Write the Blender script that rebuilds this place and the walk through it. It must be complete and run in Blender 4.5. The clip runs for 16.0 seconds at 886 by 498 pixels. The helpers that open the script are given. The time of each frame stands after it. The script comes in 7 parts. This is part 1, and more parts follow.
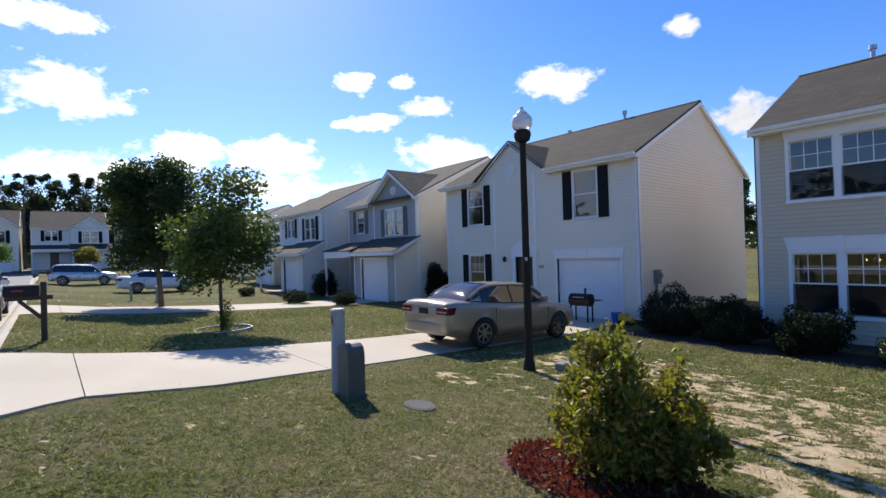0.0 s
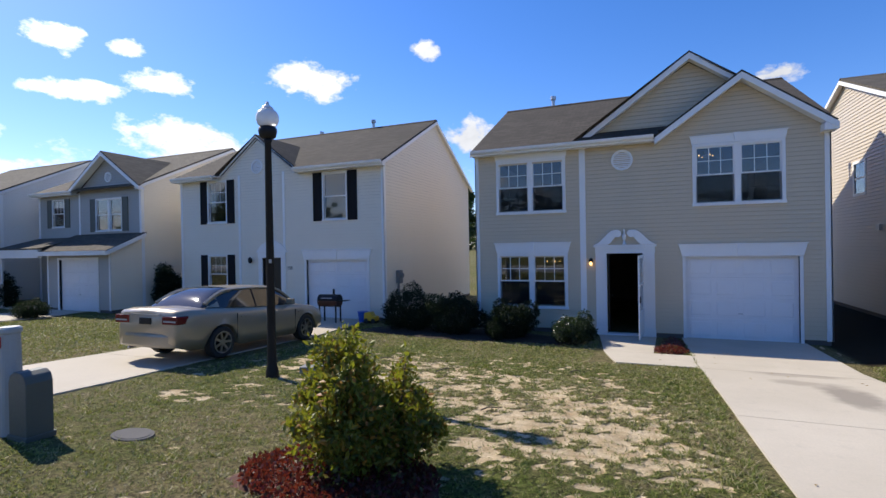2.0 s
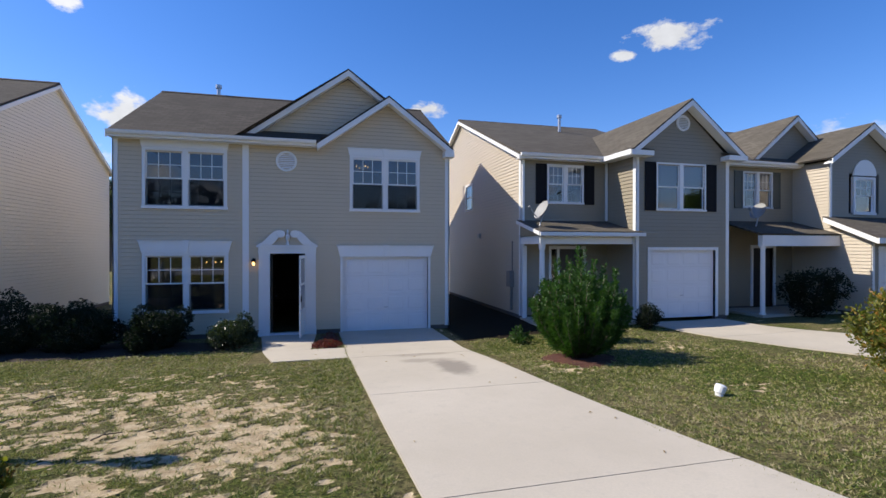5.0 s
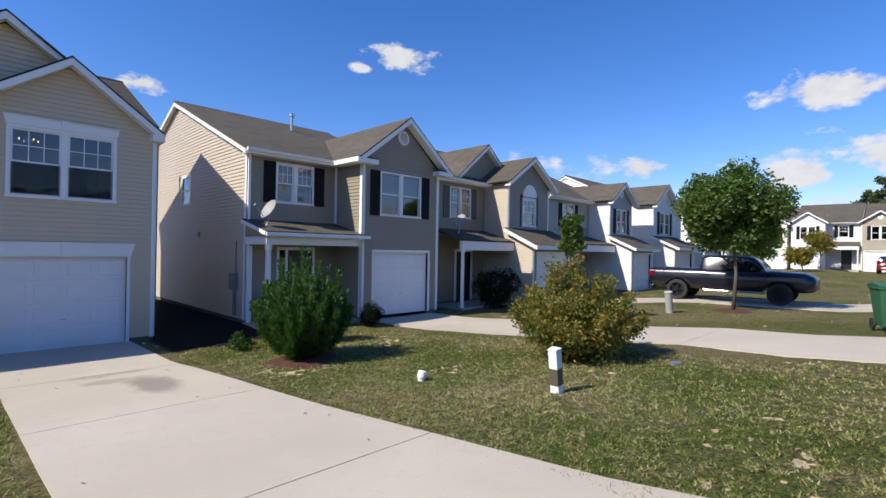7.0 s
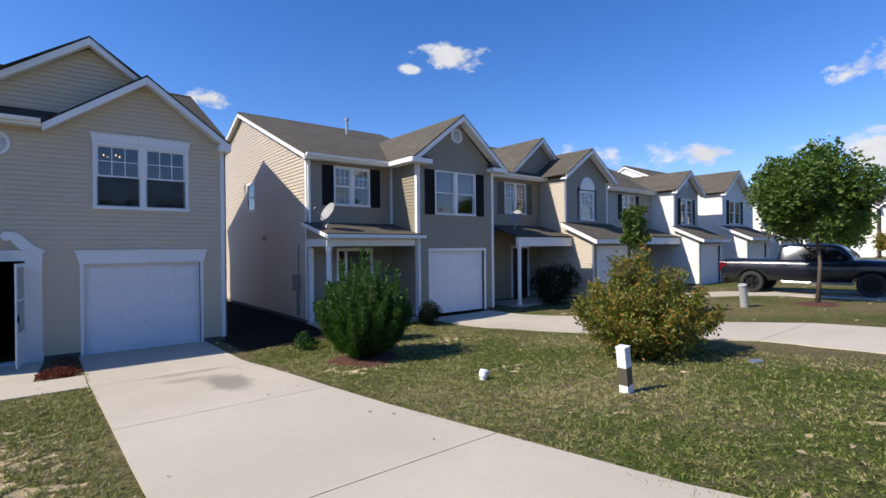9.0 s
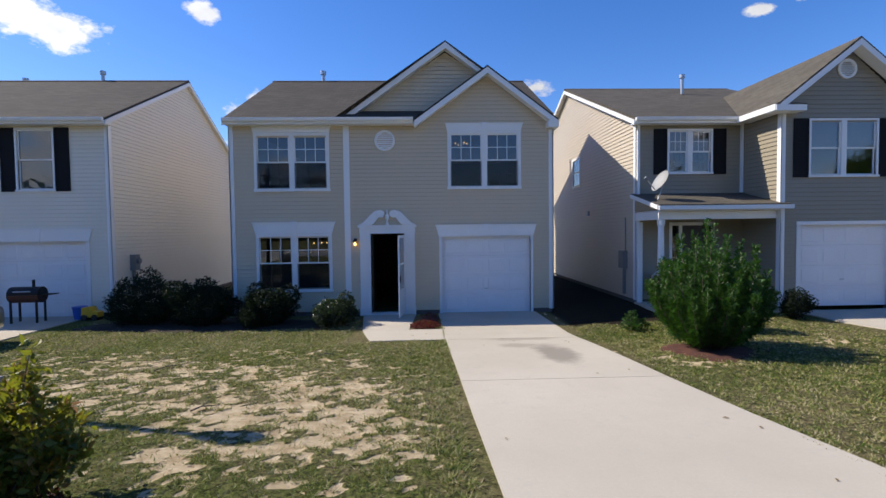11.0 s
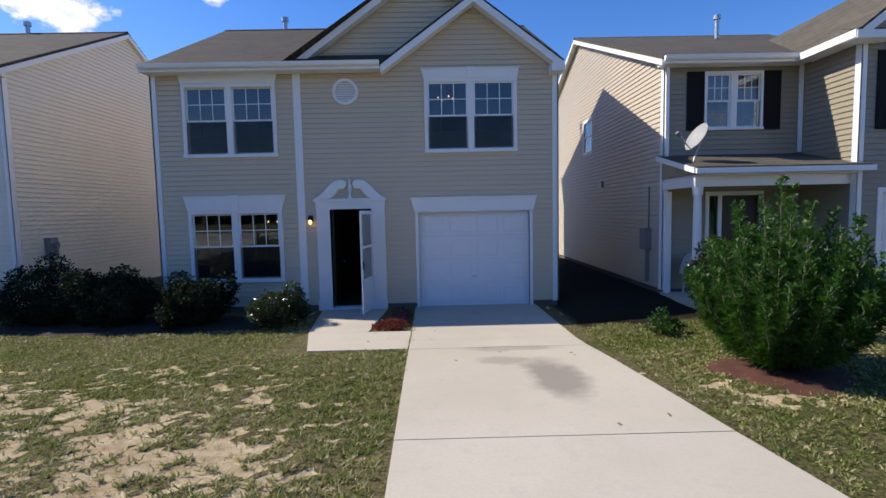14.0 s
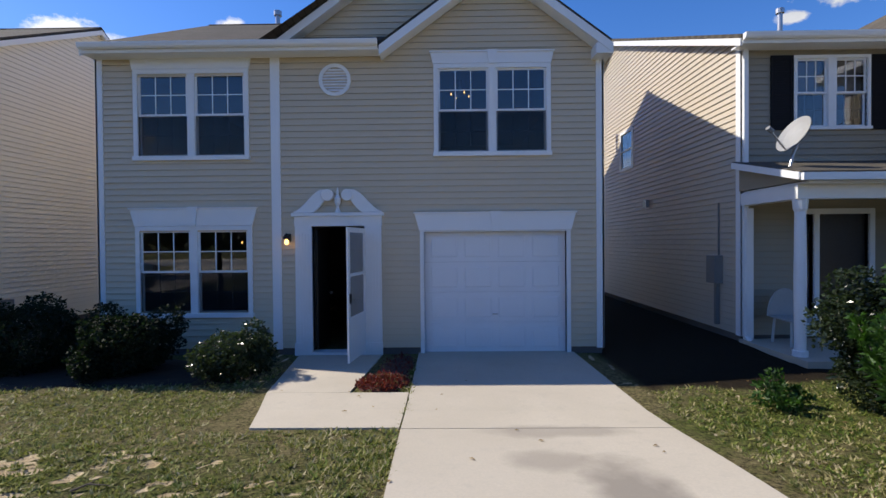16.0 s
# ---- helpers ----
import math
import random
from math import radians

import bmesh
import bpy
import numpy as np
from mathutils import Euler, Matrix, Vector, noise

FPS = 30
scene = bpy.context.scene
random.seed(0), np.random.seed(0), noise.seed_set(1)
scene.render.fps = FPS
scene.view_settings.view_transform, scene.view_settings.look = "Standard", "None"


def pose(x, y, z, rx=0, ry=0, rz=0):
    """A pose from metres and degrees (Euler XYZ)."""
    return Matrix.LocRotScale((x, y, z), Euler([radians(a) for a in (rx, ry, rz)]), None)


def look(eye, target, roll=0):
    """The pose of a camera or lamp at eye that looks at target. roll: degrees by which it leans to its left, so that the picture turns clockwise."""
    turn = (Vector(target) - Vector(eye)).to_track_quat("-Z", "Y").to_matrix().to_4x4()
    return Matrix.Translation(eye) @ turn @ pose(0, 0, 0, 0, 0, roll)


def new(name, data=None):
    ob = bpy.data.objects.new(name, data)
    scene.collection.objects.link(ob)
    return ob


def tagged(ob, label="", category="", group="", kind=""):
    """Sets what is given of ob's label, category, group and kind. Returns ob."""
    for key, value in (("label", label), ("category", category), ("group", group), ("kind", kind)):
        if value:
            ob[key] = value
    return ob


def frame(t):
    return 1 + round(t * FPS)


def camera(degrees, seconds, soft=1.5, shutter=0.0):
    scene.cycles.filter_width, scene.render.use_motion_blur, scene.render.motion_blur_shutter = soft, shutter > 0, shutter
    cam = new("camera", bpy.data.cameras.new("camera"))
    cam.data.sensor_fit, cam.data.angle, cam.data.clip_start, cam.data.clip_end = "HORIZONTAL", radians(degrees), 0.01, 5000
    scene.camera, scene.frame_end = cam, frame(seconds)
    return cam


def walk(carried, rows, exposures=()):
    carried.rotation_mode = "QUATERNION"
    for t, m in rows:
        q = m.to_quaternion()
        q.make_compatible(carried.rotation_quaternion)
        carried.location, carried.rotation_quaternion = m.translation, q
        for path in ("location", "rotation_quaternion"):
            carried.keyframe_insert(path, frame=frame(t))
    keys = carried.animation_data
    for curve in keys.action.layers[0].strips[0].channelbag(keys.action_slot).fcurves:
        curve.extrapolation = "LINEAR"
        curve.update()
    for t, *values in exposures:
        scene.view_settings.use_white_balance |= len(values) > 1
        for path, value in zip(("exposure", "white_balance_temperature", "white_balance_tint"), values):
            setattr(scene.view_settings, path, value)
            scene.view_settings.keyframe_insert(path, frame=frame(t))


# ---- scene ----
cam = camera(85.0, 16.0)
METRES, EYE, TILT, LEAN, TURN = 5.7, 1.5, 0.0, 0.0, 0.0
PATH = [
    (0, (4.287, -14.126, 2.47), (2.739, -12.859, 2.485), -1.7),
    (0.5, (4.275, -14.147, 2.492), (2.916, -12.68, 2.51), -1.8),
    (1, (4.323, -14.202, 2.523), (3.175, -12.564, 2.521), -1.0),
    (1.5, (4.387, -14.083, 2.527), (3.429, -12.327, 2.519), -0.8),
    (2, (4.395, -14.059, 2.509), (3.643, -12.206, 2.5), -1.0),
    (2.5, (4.386, -14.041, 2.523), (3.835, -12.119, 2.511), -0.8),
    (3, (4.431, -14.008, 2.529), (4.067, -12.041, 2.508), -0.7),
    (3.5, (4.483, -13.978, 2.52), (4.318, -11.985, 2.512), -0.5),
    (3.7, (4.493, -14.0, 2.518), (4.397, -12.002, 2.506), -0.6),
    (5.8, (4.904, -13.955, 2.399), (5.772, -12.153, 2.402), 0.8),
    (6, (4.904, -13.979, 2.408), (5.851, -12.217, 2.413), 0.9),
    (6.5, (4.938, -14.014, 2.415), (6.148, -12.421, 2.418), 0.8),
    (7, (4.993, -14.073, 2.433), (6.411, -12.662, 2.44), 1.0),
    (7.5, (5.006, -14.157, 2.46), (6.6, -12.949, 2.458), 0.9),
    (8, (5.024, -14.17, 2.464), (6.689, -13.061, 2.471), 0.6),
    (8.5, (5.013, -14.091, 2.456), (6.571, -12.837, 2.447), -0.1),
    (9, (4.998, -13.969, 2.43), (6.25, -12.409, 2.427), -0.6),
    (9.5, (4.938, -13.862, 2.395), (5.643, -11.99, 2.389), -0.6),
    (10, (4.919, -13.832, 2.399), (5.118, -11.842, 2.378), -0.7),
    (10.2, (4.889, -13.788, 2.385), (4.956, -11.79, 2.341), -0.7),
    (12.3, (5.506, -12.396, 2.231), (5.676, -10.406, 2.122), -0.8),
    (12.5, (5.534, -12.277, 2.224), (5.75, -10.293, 2.097), -1.4),
    (13, (5.681, -11.807, 2.181), (5.829, -9.814, 2.098), -2.1),
    (13.5, (5.824, -11.314, 2.182), (5.854, -9.317, 2.083), -1.2),
    (14, (5.907, -10.763, 2.141), (5.932, -8.769, 1.988), -1.2),
    (14.5, (5.913, -10.171, 2.05), (5.763, -8.18, 1.94), -1.3),
    (15, (5.914, -9.601, 2.035), (5.844, -7.604, 1.961), -1.1),
    (15.5, (5.912, -8.977, 1.987), (5.848, -6.979, 2.016), 0.0),
    (16, (5.949, -8.425, 1.951), (5.923, -6.425, 1.923), -0.5),
]
walk(cam, [(t, look(eye, target, roll)) for t, eye, target, roll in PATH], [(0, 0.37), (3, 0.34), (6, 0.26), (12.5, 0.27), (16, 0.2)])

SUN = Vector((-5.4, 1.5, 5.0)).normalized()

# ---- world, sun ----
world = bpy.data.worlds.new("world")
scene.world = world
world.use_nodes = True
wn, wl = world.node_tree.nodes, world.node_tree.links
wn.clear()
w_out = wn.new("ShaderNodeOutputWorld")
w_bg = wn.new("ShaderNodeBackground")
w_sky = wn.new("ShaderNodeTexSky")
w_sky.sky_type = "NISHITA"
w_sky.sun_disc = False
w_sky.sun_elevation = math.asin(SUN.z)
w_sky.sun_rotation = math.atan2(SUN.x, SUN.y)
w_sky.air_density, w_sky.dust_density, w_sky.ozone_density = 1.0, 0.25, 2.5
w_bg.inputs[1].default_value = 0.125


def wmath(op, a, b=0.0, clamp=False):
    n = wn.new("ShaderNodeMath")
    n.operation, n.use_clamp = op, clamp
    for s, v in zip(n.inputs, (a, b)):
        if isinstance(v, bpy.types.NodeSocket):
            wl.new(v, s)
        else:
            s.default_value = v
    return n.outputs[0]


def wvec(op, a, b):
    n = wn.new("ShaderNodeVectorMath")
    n.operation = op
    for s, v in zip(n.inputs, (a, b)):
        if isinstance(v, bpy.types.NodeSocket):
            wl.new(v, s)
        else:
            s.default_value = v
    return n.outputs


def wramp(fac, *stops):
    r = wn.new("ShaderNodeValToRGB")
    e = r.color_ramp.elements
    while len(e) < len(stops):
        e.new(0.5)
    for el, (p, c) in zip(e, stops):
        el.position, el.color = p, (c, c, c, 1)
    wl.new(fac, r.inputs[0])
    return r.outputs[0]


def wnoise(coord, scale, detail, rough=0.6):
    n = wn.new("ShaderNodeTexNoise")
    n.inputs["Scale"].default_value, n.inputs["Detail"].default_value, n.inputs["Roughness"].default_value = scale, detail, rough
    wl.new(coord, n.inputs["Vector"])
    return n.outputs


# fair-weather clouds: bearing, elevation, half width and half height in degrees
CLOUDS = [
    (113.6, 22.0, 1.6, 0.9), (126.9, 18.6, 4.3, 1.7), (150.4, 19.2, 2.3, 1.2), (144.9, 19.5, 1.8, 0.7), (141.7, 16.8, 3.0, 1.1), (148.5, 15.1, 3.4, 1.0),
    (139.8, 11.4, 5.2, 2.2), (159.7, 11.3, 4.8, 2.3), (168.4, 11.2, 3.9, 1.9), (178.5, 16.0, 5.0, 2.6), (180.5, 22.0, 4.8, 1.3), (177.1, 8.7, 7.0, 1.6),
    (157.7, 7.7, 6.0, 1.6), (108.7, 12.7, 2.7, 1.9), (77.3, 15.8, 2.2, 0.9), (54.8, 20.4, 1.2, 0.6), (50.2, 21.6, 4.0, 1.4), (6.5, 15.2, 4.8, 1.7),
    (22.5, 9.4, 2.9, 1.2), (8.6, 7.9, 2.8, 1.5), (0.2, 9.1, 5.4, 1.8), (-8.5, 8.1, 2.4, 1.5),
]
w_tc = wn.new("ShaderNodeTexCoord")
w_dir = w_tc.outputs["Generated"]
w_sep = wn.new("ShaderNodeSeparateXYZ")
wl.new(w_dir, w_sep.inputs[0])
w_az = wmath("MULTIPLY", wmath("ARCTAN2", w_sep.outputs[1], w_sep.outputs[0]), 180 / math.pi)
w_el = wmath("MULTIPLY", wmath("ARCSINE", w_sep.outputs[2]), 180 / math.pi)
w_fix = wmath("ADD", w_az, wmath("MULTIPLY", wmath("LESS_THAN", w_az, -90.0), 360.0))
w_cmb = wn.new("ShaderNodeCombineXYZ")
wl.new(w_fix, w_cmb.inputs[0])
wl.new(w_el, w_cmb.inputs[1])
w_dist = None
for az, el, rx, ry in CLOUDS:
    q = wvec("MULTIPLY", wvec("SUBTRACT", w_cmb.outputs[0], (az, el, 0))[0], (math.cos(radians(el)) / rx, 1 / ry, 0))[0]
    r = wvec("LENGTH", q, (0, 0, 0))[1]
    w_dist = r if w_dist is None else wmath("MINIMUM", w_dist, r)
w_fine = wnoise(wvec("MULTIPLY", w_dir, (1, 1, 1.8))[0], 17.0, 8, 0.62)[0]
w_big = wnoise(wvec("MULTIPLY", w_dir, (1, 1, 3.2))[0], 4.2, 5, 0.55)[0]
w_edge = wmath("ADD", wmath("SUBTRACT", 1.36, w_dist), wmath("MULTIPLY", wmath("SUBTRACT", w_fine, 0.5), 2.9))
w_mask = wmath("MULTIPLY", wramp(w_edge, (0.3, 0.0), (0.75, 1.0)), 1.0, True)
w_band = wmath("MULTIPLY", wmath("SUBTRACT", 11.0, w_el), 0.012)
w_gen = wramp(wmath("ADD", wmath("ADD", wmath("MULTIPLY", w_fine, 0.45), wmath("MULTIPLY", w_big, 0.55)), w_band), (0.565, 0.0), (0.66, 0.9))
w_mask = wmath("MAXIMUM", w_mask, wmath("MULTIPLY", w_gen, wmath("LESS_THAN", w_el, 12.0)))
# brighter towards the sun, greyer below
w_sun = wvec("DOT_PRODUCT", w_dir, tuple(SUN))[1]
w_near = wmath("POWER", wmath("MAXIMUM", w_sun, 0.0), 5.0)
w_lum = wmath("ADD", 5.0, wmath("MULTIPLY", w_near, 7.0))
w_shade = wmath("ADD", 0.72, wmath("MULTIPLY", w_fine, 0.55))
w_lum = wmath("MULTIPLY", w_lum, w_shade)
w_cl = wn.new("ShaderNodeCombineColor")
wl.new(w_lum, w_cl.inputs[0])
wl.new(wmath("MULTIPLY", w_lum, 1.02), w_cl.inputs[1])
wl.new(wmath("MULTIPLY", w_lum, 1.08), w_cl.inputs[2])
w_hsv = wn.new("ShaderNodeHueSaturation")
w_hsv.inputs["Saturation"].default_value = 1.3
wl.new(w_sky.outputs[0], w_hsv.inputs["Color"])
w_tint = wn.new("ShaderNodeMix")
w_tint.data_type, w_tint.blend_type = "RGBA", "MULTIPLY"
w_tint.inputs[0].default_value = 1.0
w_tint.inputs[7].default_value = (0.93, 0.92, 1.2, 1)
wl.new(w_hsv.outputs[0], w_tint.inputs[6])
w_mix = wn.new("ShaderNodeMix")
w_mix.data_type = "RGBA"
wl.new(w_mask, w_mix.inputs[0])
wl.new(w_tint.outputs[2], w_mix.inputs[6])
wl.new(w_cl.outputs[0], w_mix.inputs[7])
wl.new(w_mix.outputs[2], w_bg.inputs[0])
wl.new(w_bg.outputs[0], w_out.inputs[0])

sun = new("sun", bpy.data.lights.new("sun", "SUN"))
sun.data.energy, sun.data.angle, sun.data.color = 5.3, radians(0.55), (1.0, 0.92, 0.8)
sun.rotation_mode = "QUATERNION"
sun.rotation_quaternion = SUN.to_track_quat("Z", "Y")


# ---- materials ----
class Mat:
    """A small builder of node materials."""

    def __init__(self, name, base=(0.5, 0.5, 0.5), rough=0.6, metal=0.0, spec=0.5):
        self.m = bpy.data.materials.new(name)
        self.m.use_nodes = True
        self.t = self.m.node_tree
        self.n, self.l = self.t.nodes, self.t.links
        self.b = self.n["Principled BSDF"]
        self.b.inputs["Base Color"].default_value = (*base, 1)
        self.b.inputs["Roughness"].default_value = rough
        self.b.inputs["Metallic"].default_value = metal
        self.b.inputs["Specular IOR Level"].default_value = spec
        self.geo = self.n.new("ShaderNodeNewGeometry")

    def val(self, v):
        n = self.n.new("ShaderNodeValue")
        n.outputs[0].default_value = v
        return n.outputs[0]

    def put(self, socket, v):
        if isinstance(v, bpy.types.NodeSocket):
            self.l.new(v, socket)
        else:
            socket.default_value = v

    def coord(self, scale=(1, 1, 1), obj=False):
        mp = self.n.new("ShaderNodeMapping")
        mp.inputs["Scale"].default_value = scale
        if obj:
            tc = self.n.new("ShaderNodeTexCoord")
            self.l.new(tc.outputs["Object"], mp.inputs[0])
        else:
            self.l.new(self.geo.outputs["Position"], mp.inputs[0])
        return mp.outputs[0]

    def noise(self, scale, detail=4.0, rough=0.55, coord=None, dist=0.0):
        n = self.n.new("ShaderNodeTexNoise")
        n.inputs["Scale"].default_value = scale
        n.inputs["Detail"].default_value = detail
        n.inputs["Roughness"].default_value = rough
        n.inputs["Distortion"].default_value = dist
        self.l.new(coord or self.coord(), n.inputs["Vector"])
        return n.outputs["Fac"]

    def ramp(self, fac, *stops):
        r = self.n.new("ShaderNodeValToRGB")
        e = r.color_ramp.elements
        while len(e) < len(stops):
            e.new(0.5)
        for el, (p, c) in zip(e, stops):
            el.position = p
            el.color = (*c, 1) if hasattr(c, "__len__") else (c, c, c, 1)
        self.l.new(fac, r.inputs[0])
        return r.outputs[0]

    def math(self, op, a, b=0.0, c=0.0, clamp=False):
        n = self.n.new("ShaderNodeMath")
        n.operation, n.use_clamp = op, clamp
        for s, v in zip(n.inputs, (a, b, c)):
            self.put(s, v)
        return n.outputs[0]

    def mix(self, fac, a, b, kind="MIX"):
        n = self.n.new("ShaderNodeMix")
        n.data_type, n.blend_type = "RGBA", kind
        self.put(n.inputs[0], fac)
        for s, v in ((n.inputs[6], a), (n.inputs[7], b)):
            self.put(s, v if isinstance(v, bpy.types.NodeSocket) else (*v, 1))
        return n.outputs[2]

    def xyz(self, coord=None):
        n = self.n.new("ShaderNodeSeparateXYZ")
        self.l.new(coord or self.geo.outputs["Position"], n.inputs[0])
        return n.outputs

    def color(self, c):
        self.put(self.b.inputs["Base Color"], c)
        return self

    def rough(self, v):
        self.put(self.b.inputs["Roughness"], v)
        return self

    def bump(self, h, strength=0.4, dist=0.01):
        n = self.n.new("ShaderNodeBump")
        n.inputs["Strength"].default_value = strength
        n.inputs["Distance"].default_value = dist
        self.l.new(h, n.inputs["Height"])
        self.l.new(n.outputs[0], self.b.inputs["Normal"])
        return self


def plain(name, c, rough=0.5, metal=0.0, spread=0.08, scale=6.0, bump=0.15, spec=0.5):
    """Paint, plastic or metal with light wear at two scales."""
    m = Mat(name, c, rough, metal, spec)
    big, small = m.noise(scale * 0.25, 3), m.noise(scale * 6, 5)
    f = m.math("ADD", m.math("MULTIPLY", big, 0.6), m.math("MULTIPLY", small, 0.4))
    lo, hi = tuple(v * (1 - spread) for v in c), tuple(min(1, v * (1 + spread)) for v in c)
    m.color(m.ramp(f, (0.3, lo), (0.7, hi)))
    m.rough(m.ramp(small, (0.3, max(0, rough - 0.08)), (0.7, min(1, rough + 0.08))))
    m.bump(small, bump, 0.002)
    return m.m


def siding_mat(name, c):
    """Vinyl lap siding: faint grain along the board, dust and streaks."""
    m = Mat(name, c, 0.45)
    rnd = m.n.new("ShaderNodeObjectInfo").outputs["Random"]
    isl = m.geo.outputs["Random Per Island"]
    tone = m.math("ADD", m.math("MULTIPLY", isl, 0.5), m.math("MULTIPLY", rnd, 0.5))
    grain = m.noise(9, 6, 0.6, m.coord((0.6, 0.6, 14)))
    dirt = m.noise(0.7, 5, 0.6, m.coord((1, 1, 0.35)))
    base = m.mix(m.math("MULTIPLY", tone, 0.5), tuple(v * 0.96 for v in c), tuple(v * 1.03 for v in c))
    base = m.mix(m.ramp(dirt, (0.45, 0.0), (0.8, 0.22)), base, tuple(v * k for v, k in zip(c, (0.8, 0.78, 0.72))))
    base = m.mix(m.ramp(grain, (0.4, 0.0), (0.75, 0.1)), base, tuple(v * 0.85 for v in c))
    return m.color(base).bump(grain, 0.12, 0.002).m


def shingle_mat(name, c, far=False):
    """Asphalt shingles: courses and tabs of 0.3 by 0.14 m in the object's own coordinates."""
    m = Mat(name, c, 0.95, spec=0.2)
    mp = m.coord((1, 1.13, 1), obj=True)
    br = m.n.new("ShaderNodeTexBrick")
    m.l.new(mp, br.inputs["Vector"])
    br.offset = 0.5
    for key, v in (("Scale", 1.0), ("Brick Width", 0.3), ("Row Height", 0.145), ("Mortar Size", 0.008), ("Bias", 0.0)):
        br.inputs[key].default_value = v
    br.inputs["Color1"].default_value = (*[v * 0.82 for v in c], 1)
    br.inputs["Color2"].default_value = (*[v * 1.22 for v in c], 1)
    br.inputs["Mortar"].default_value = (*[v * 0.5 for v in c], 1)
    stain = m.noise(0.55, 5, 0.6)
    grit = m.noise(70, 3, 0.7)
    col = m.mix(m.ramp(stain, (0.42, 0.0), (0.72, 0.5)), br.outputs["Color"], tuple(v * 0.6 for v in c))
    col = m.mix(m.ramp(grit, (0.45, 0.0), (0.75, 0.35)), col, tuple(v * 1.7 for v in c))
    m.color(col)
    return m.bump(m.math("ADD", br.outputs["Fac"], m.math("MULTIPLY", grit, 0.4)), 0.5, -0.006).m


def leaf_mat(name, a, b, c=None, rough=0.5):
    m = Mat(name, a, rough, spec=0.35)
    r = m.geo.outputs["Random Per Island"]
    stops = [(0.0, a), (0.6, b)] + ([(0.93, c)] if c else [])
    m.color(m.mix(m.ramp(m.noise(1.3, 2), (0.35, 0.0), (0.7, 0.35)), m.ramp(r, *stops), tuple(v * 0.6 for v in a)))
    tr = m.n.new("ShaderNodeBsdfTranslucent")
    mx = m.n.new("ShaderNodeMixShader")
    mx.inputs[0].default_value = 0.28
    tr.inputs[0].default_value = (b[0] * 1.6, b[1] * 1.8, b[2], 1)
    m.l.new(m.b.outputs[0], mx.inputs[1])
    m.l.new(tr.outputs[0], mx.inputs[2])
    m.l.new(mx.outputs[0], m.n["Material Output"].inputs[0])
    return m.m


TAN = siding_mat("tan_siding", (0.6, 0.5, 0.355))
# next two: one siding, colour darkened for shaded fronts, lightened for sunlit sides
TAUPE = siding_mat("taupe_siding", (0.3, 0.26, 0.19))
TAUPE_SUNLIT = siding_mat("taupe_siding_sunlit", (0.53, 0.46, 0.36))
CREAM = siding_mat("cream_siding", (0.79, 0.72, 0.59))
GREYS = siding_mat("grey_siding", (0.38, 0.36, 0.32))
WHITES = siding_mat("white_siding", (0.72, 0.71, 0.67))
WHITE = plain("white_trim", (0.78, 0.78, 0.77), 0.42, spread=0.03)
GARAGE = plain("white_steel_door", (0.76, 0.76, 0.77), 0.38, spread=0.03)
SHUT = plain("black_shutter_paint", (0.01, 0.01, 0.012), 0.75, spec=0.2)
GREEN_SHUT = plain("grey_green_shutter_paint", (0.075, 0.08, 0.065), 0.5)
SHINGLE = shingle_mat("weathered_brown_shingles", (0.068, 0.06, 0.05))
SHINGLE2 = shingle_mat("grey_brown_shingles", (0.1, 0.088, 0.07))
METAL = plain("galvanised_metal", (0.45, 0.45, 0.46), 0.4, 0.8)
GREYBOX = plain("grey_utility_paint", (0.2, 0.2, 0.195), 0.5)
BLACK = plain("black_painted_metal", (0.008, 0.008, 0.009), 0.5, spec=0.3)
BRICK = plain("dark_foundation_block", (0.13, 0.11, 0.1), 0.9, spread=0.25, bump=0.5)
INNER = plain("interior_paint", (0.2, 0.185, 0.16), 0.8)
DARKDOOR = plain("dark_painted_door", (0.02, 0.018, 0.017), 0.35)
BLIND = plain("white_slat_blind", (0.7, 0.7, 0.68), 0.6)
WOODG = plain("weathered_grey_wood", (0.2, 0.185, 0.16), 0.85, spread=0.3, bump=0.5)
BARK = plain("brown_bark", (0.1, 0.078, 0.058), 0.95, spread=0.35, scale=14, bump=0.8)

g = Mat("window_glass", (0.6, 0.62, 0.65), 0.01)
g.b.inputs["Transmission Weight"].default_value = 1.0
g.b.inputs["IOR"].default_value = 1.72
g.bump(g.noise(1.6, 2), 0.03, 0.02)
GLASS = g.m

sc = Mat("insect_screen_mesh", (0.02, 0.02, 0.022), 0.8, spec=0.1)
tp = sc.n.new("ShaderNodeBsdfTransparent")
mx = sc.n.new("ShaderNodeMixShader")
mx.inputs[0].default_value = 0.3
sc.l.new(tp.outputs[0], mx.inputs[1])
sc.l.new(sc.b.outputs[0], mx.inputs[2])
sc.l.new(mx.outputs[0], sc.n["Material Output"].inputs[0])
SCREEN = sc.m

c = Mat("driveway_concrete", (0.5, 0.46, 0.39), 0.85, spec=0.3)
st = c.ramp(c.noise(0.35, 5, 0.6), (0.35, 0.0), (0.7, 1.0))
fine = c.noise(45, 6, 0.7)
speck = c.ramp(c.noise(6, 6, 0.65), (0.55, 0.0), (0.72, 0.5))
col = c.mix(st, (0.43, 0.38, 0.3), (0.53, 0.475, 0.385))
col = c.mix(speck, col, (0.4, 0.36, 0.3))
col = c.mix(c.ramp(fine, (0.35, 0.35), (0.65, 0.0)), col, (0.36, 0.33, 0.28))
px, py, pz = c.xyz()
wob = c.math("MULTIPLY", c.math("SUBTRACT", c.noise(2.2, 4), 0.5), 1.1)


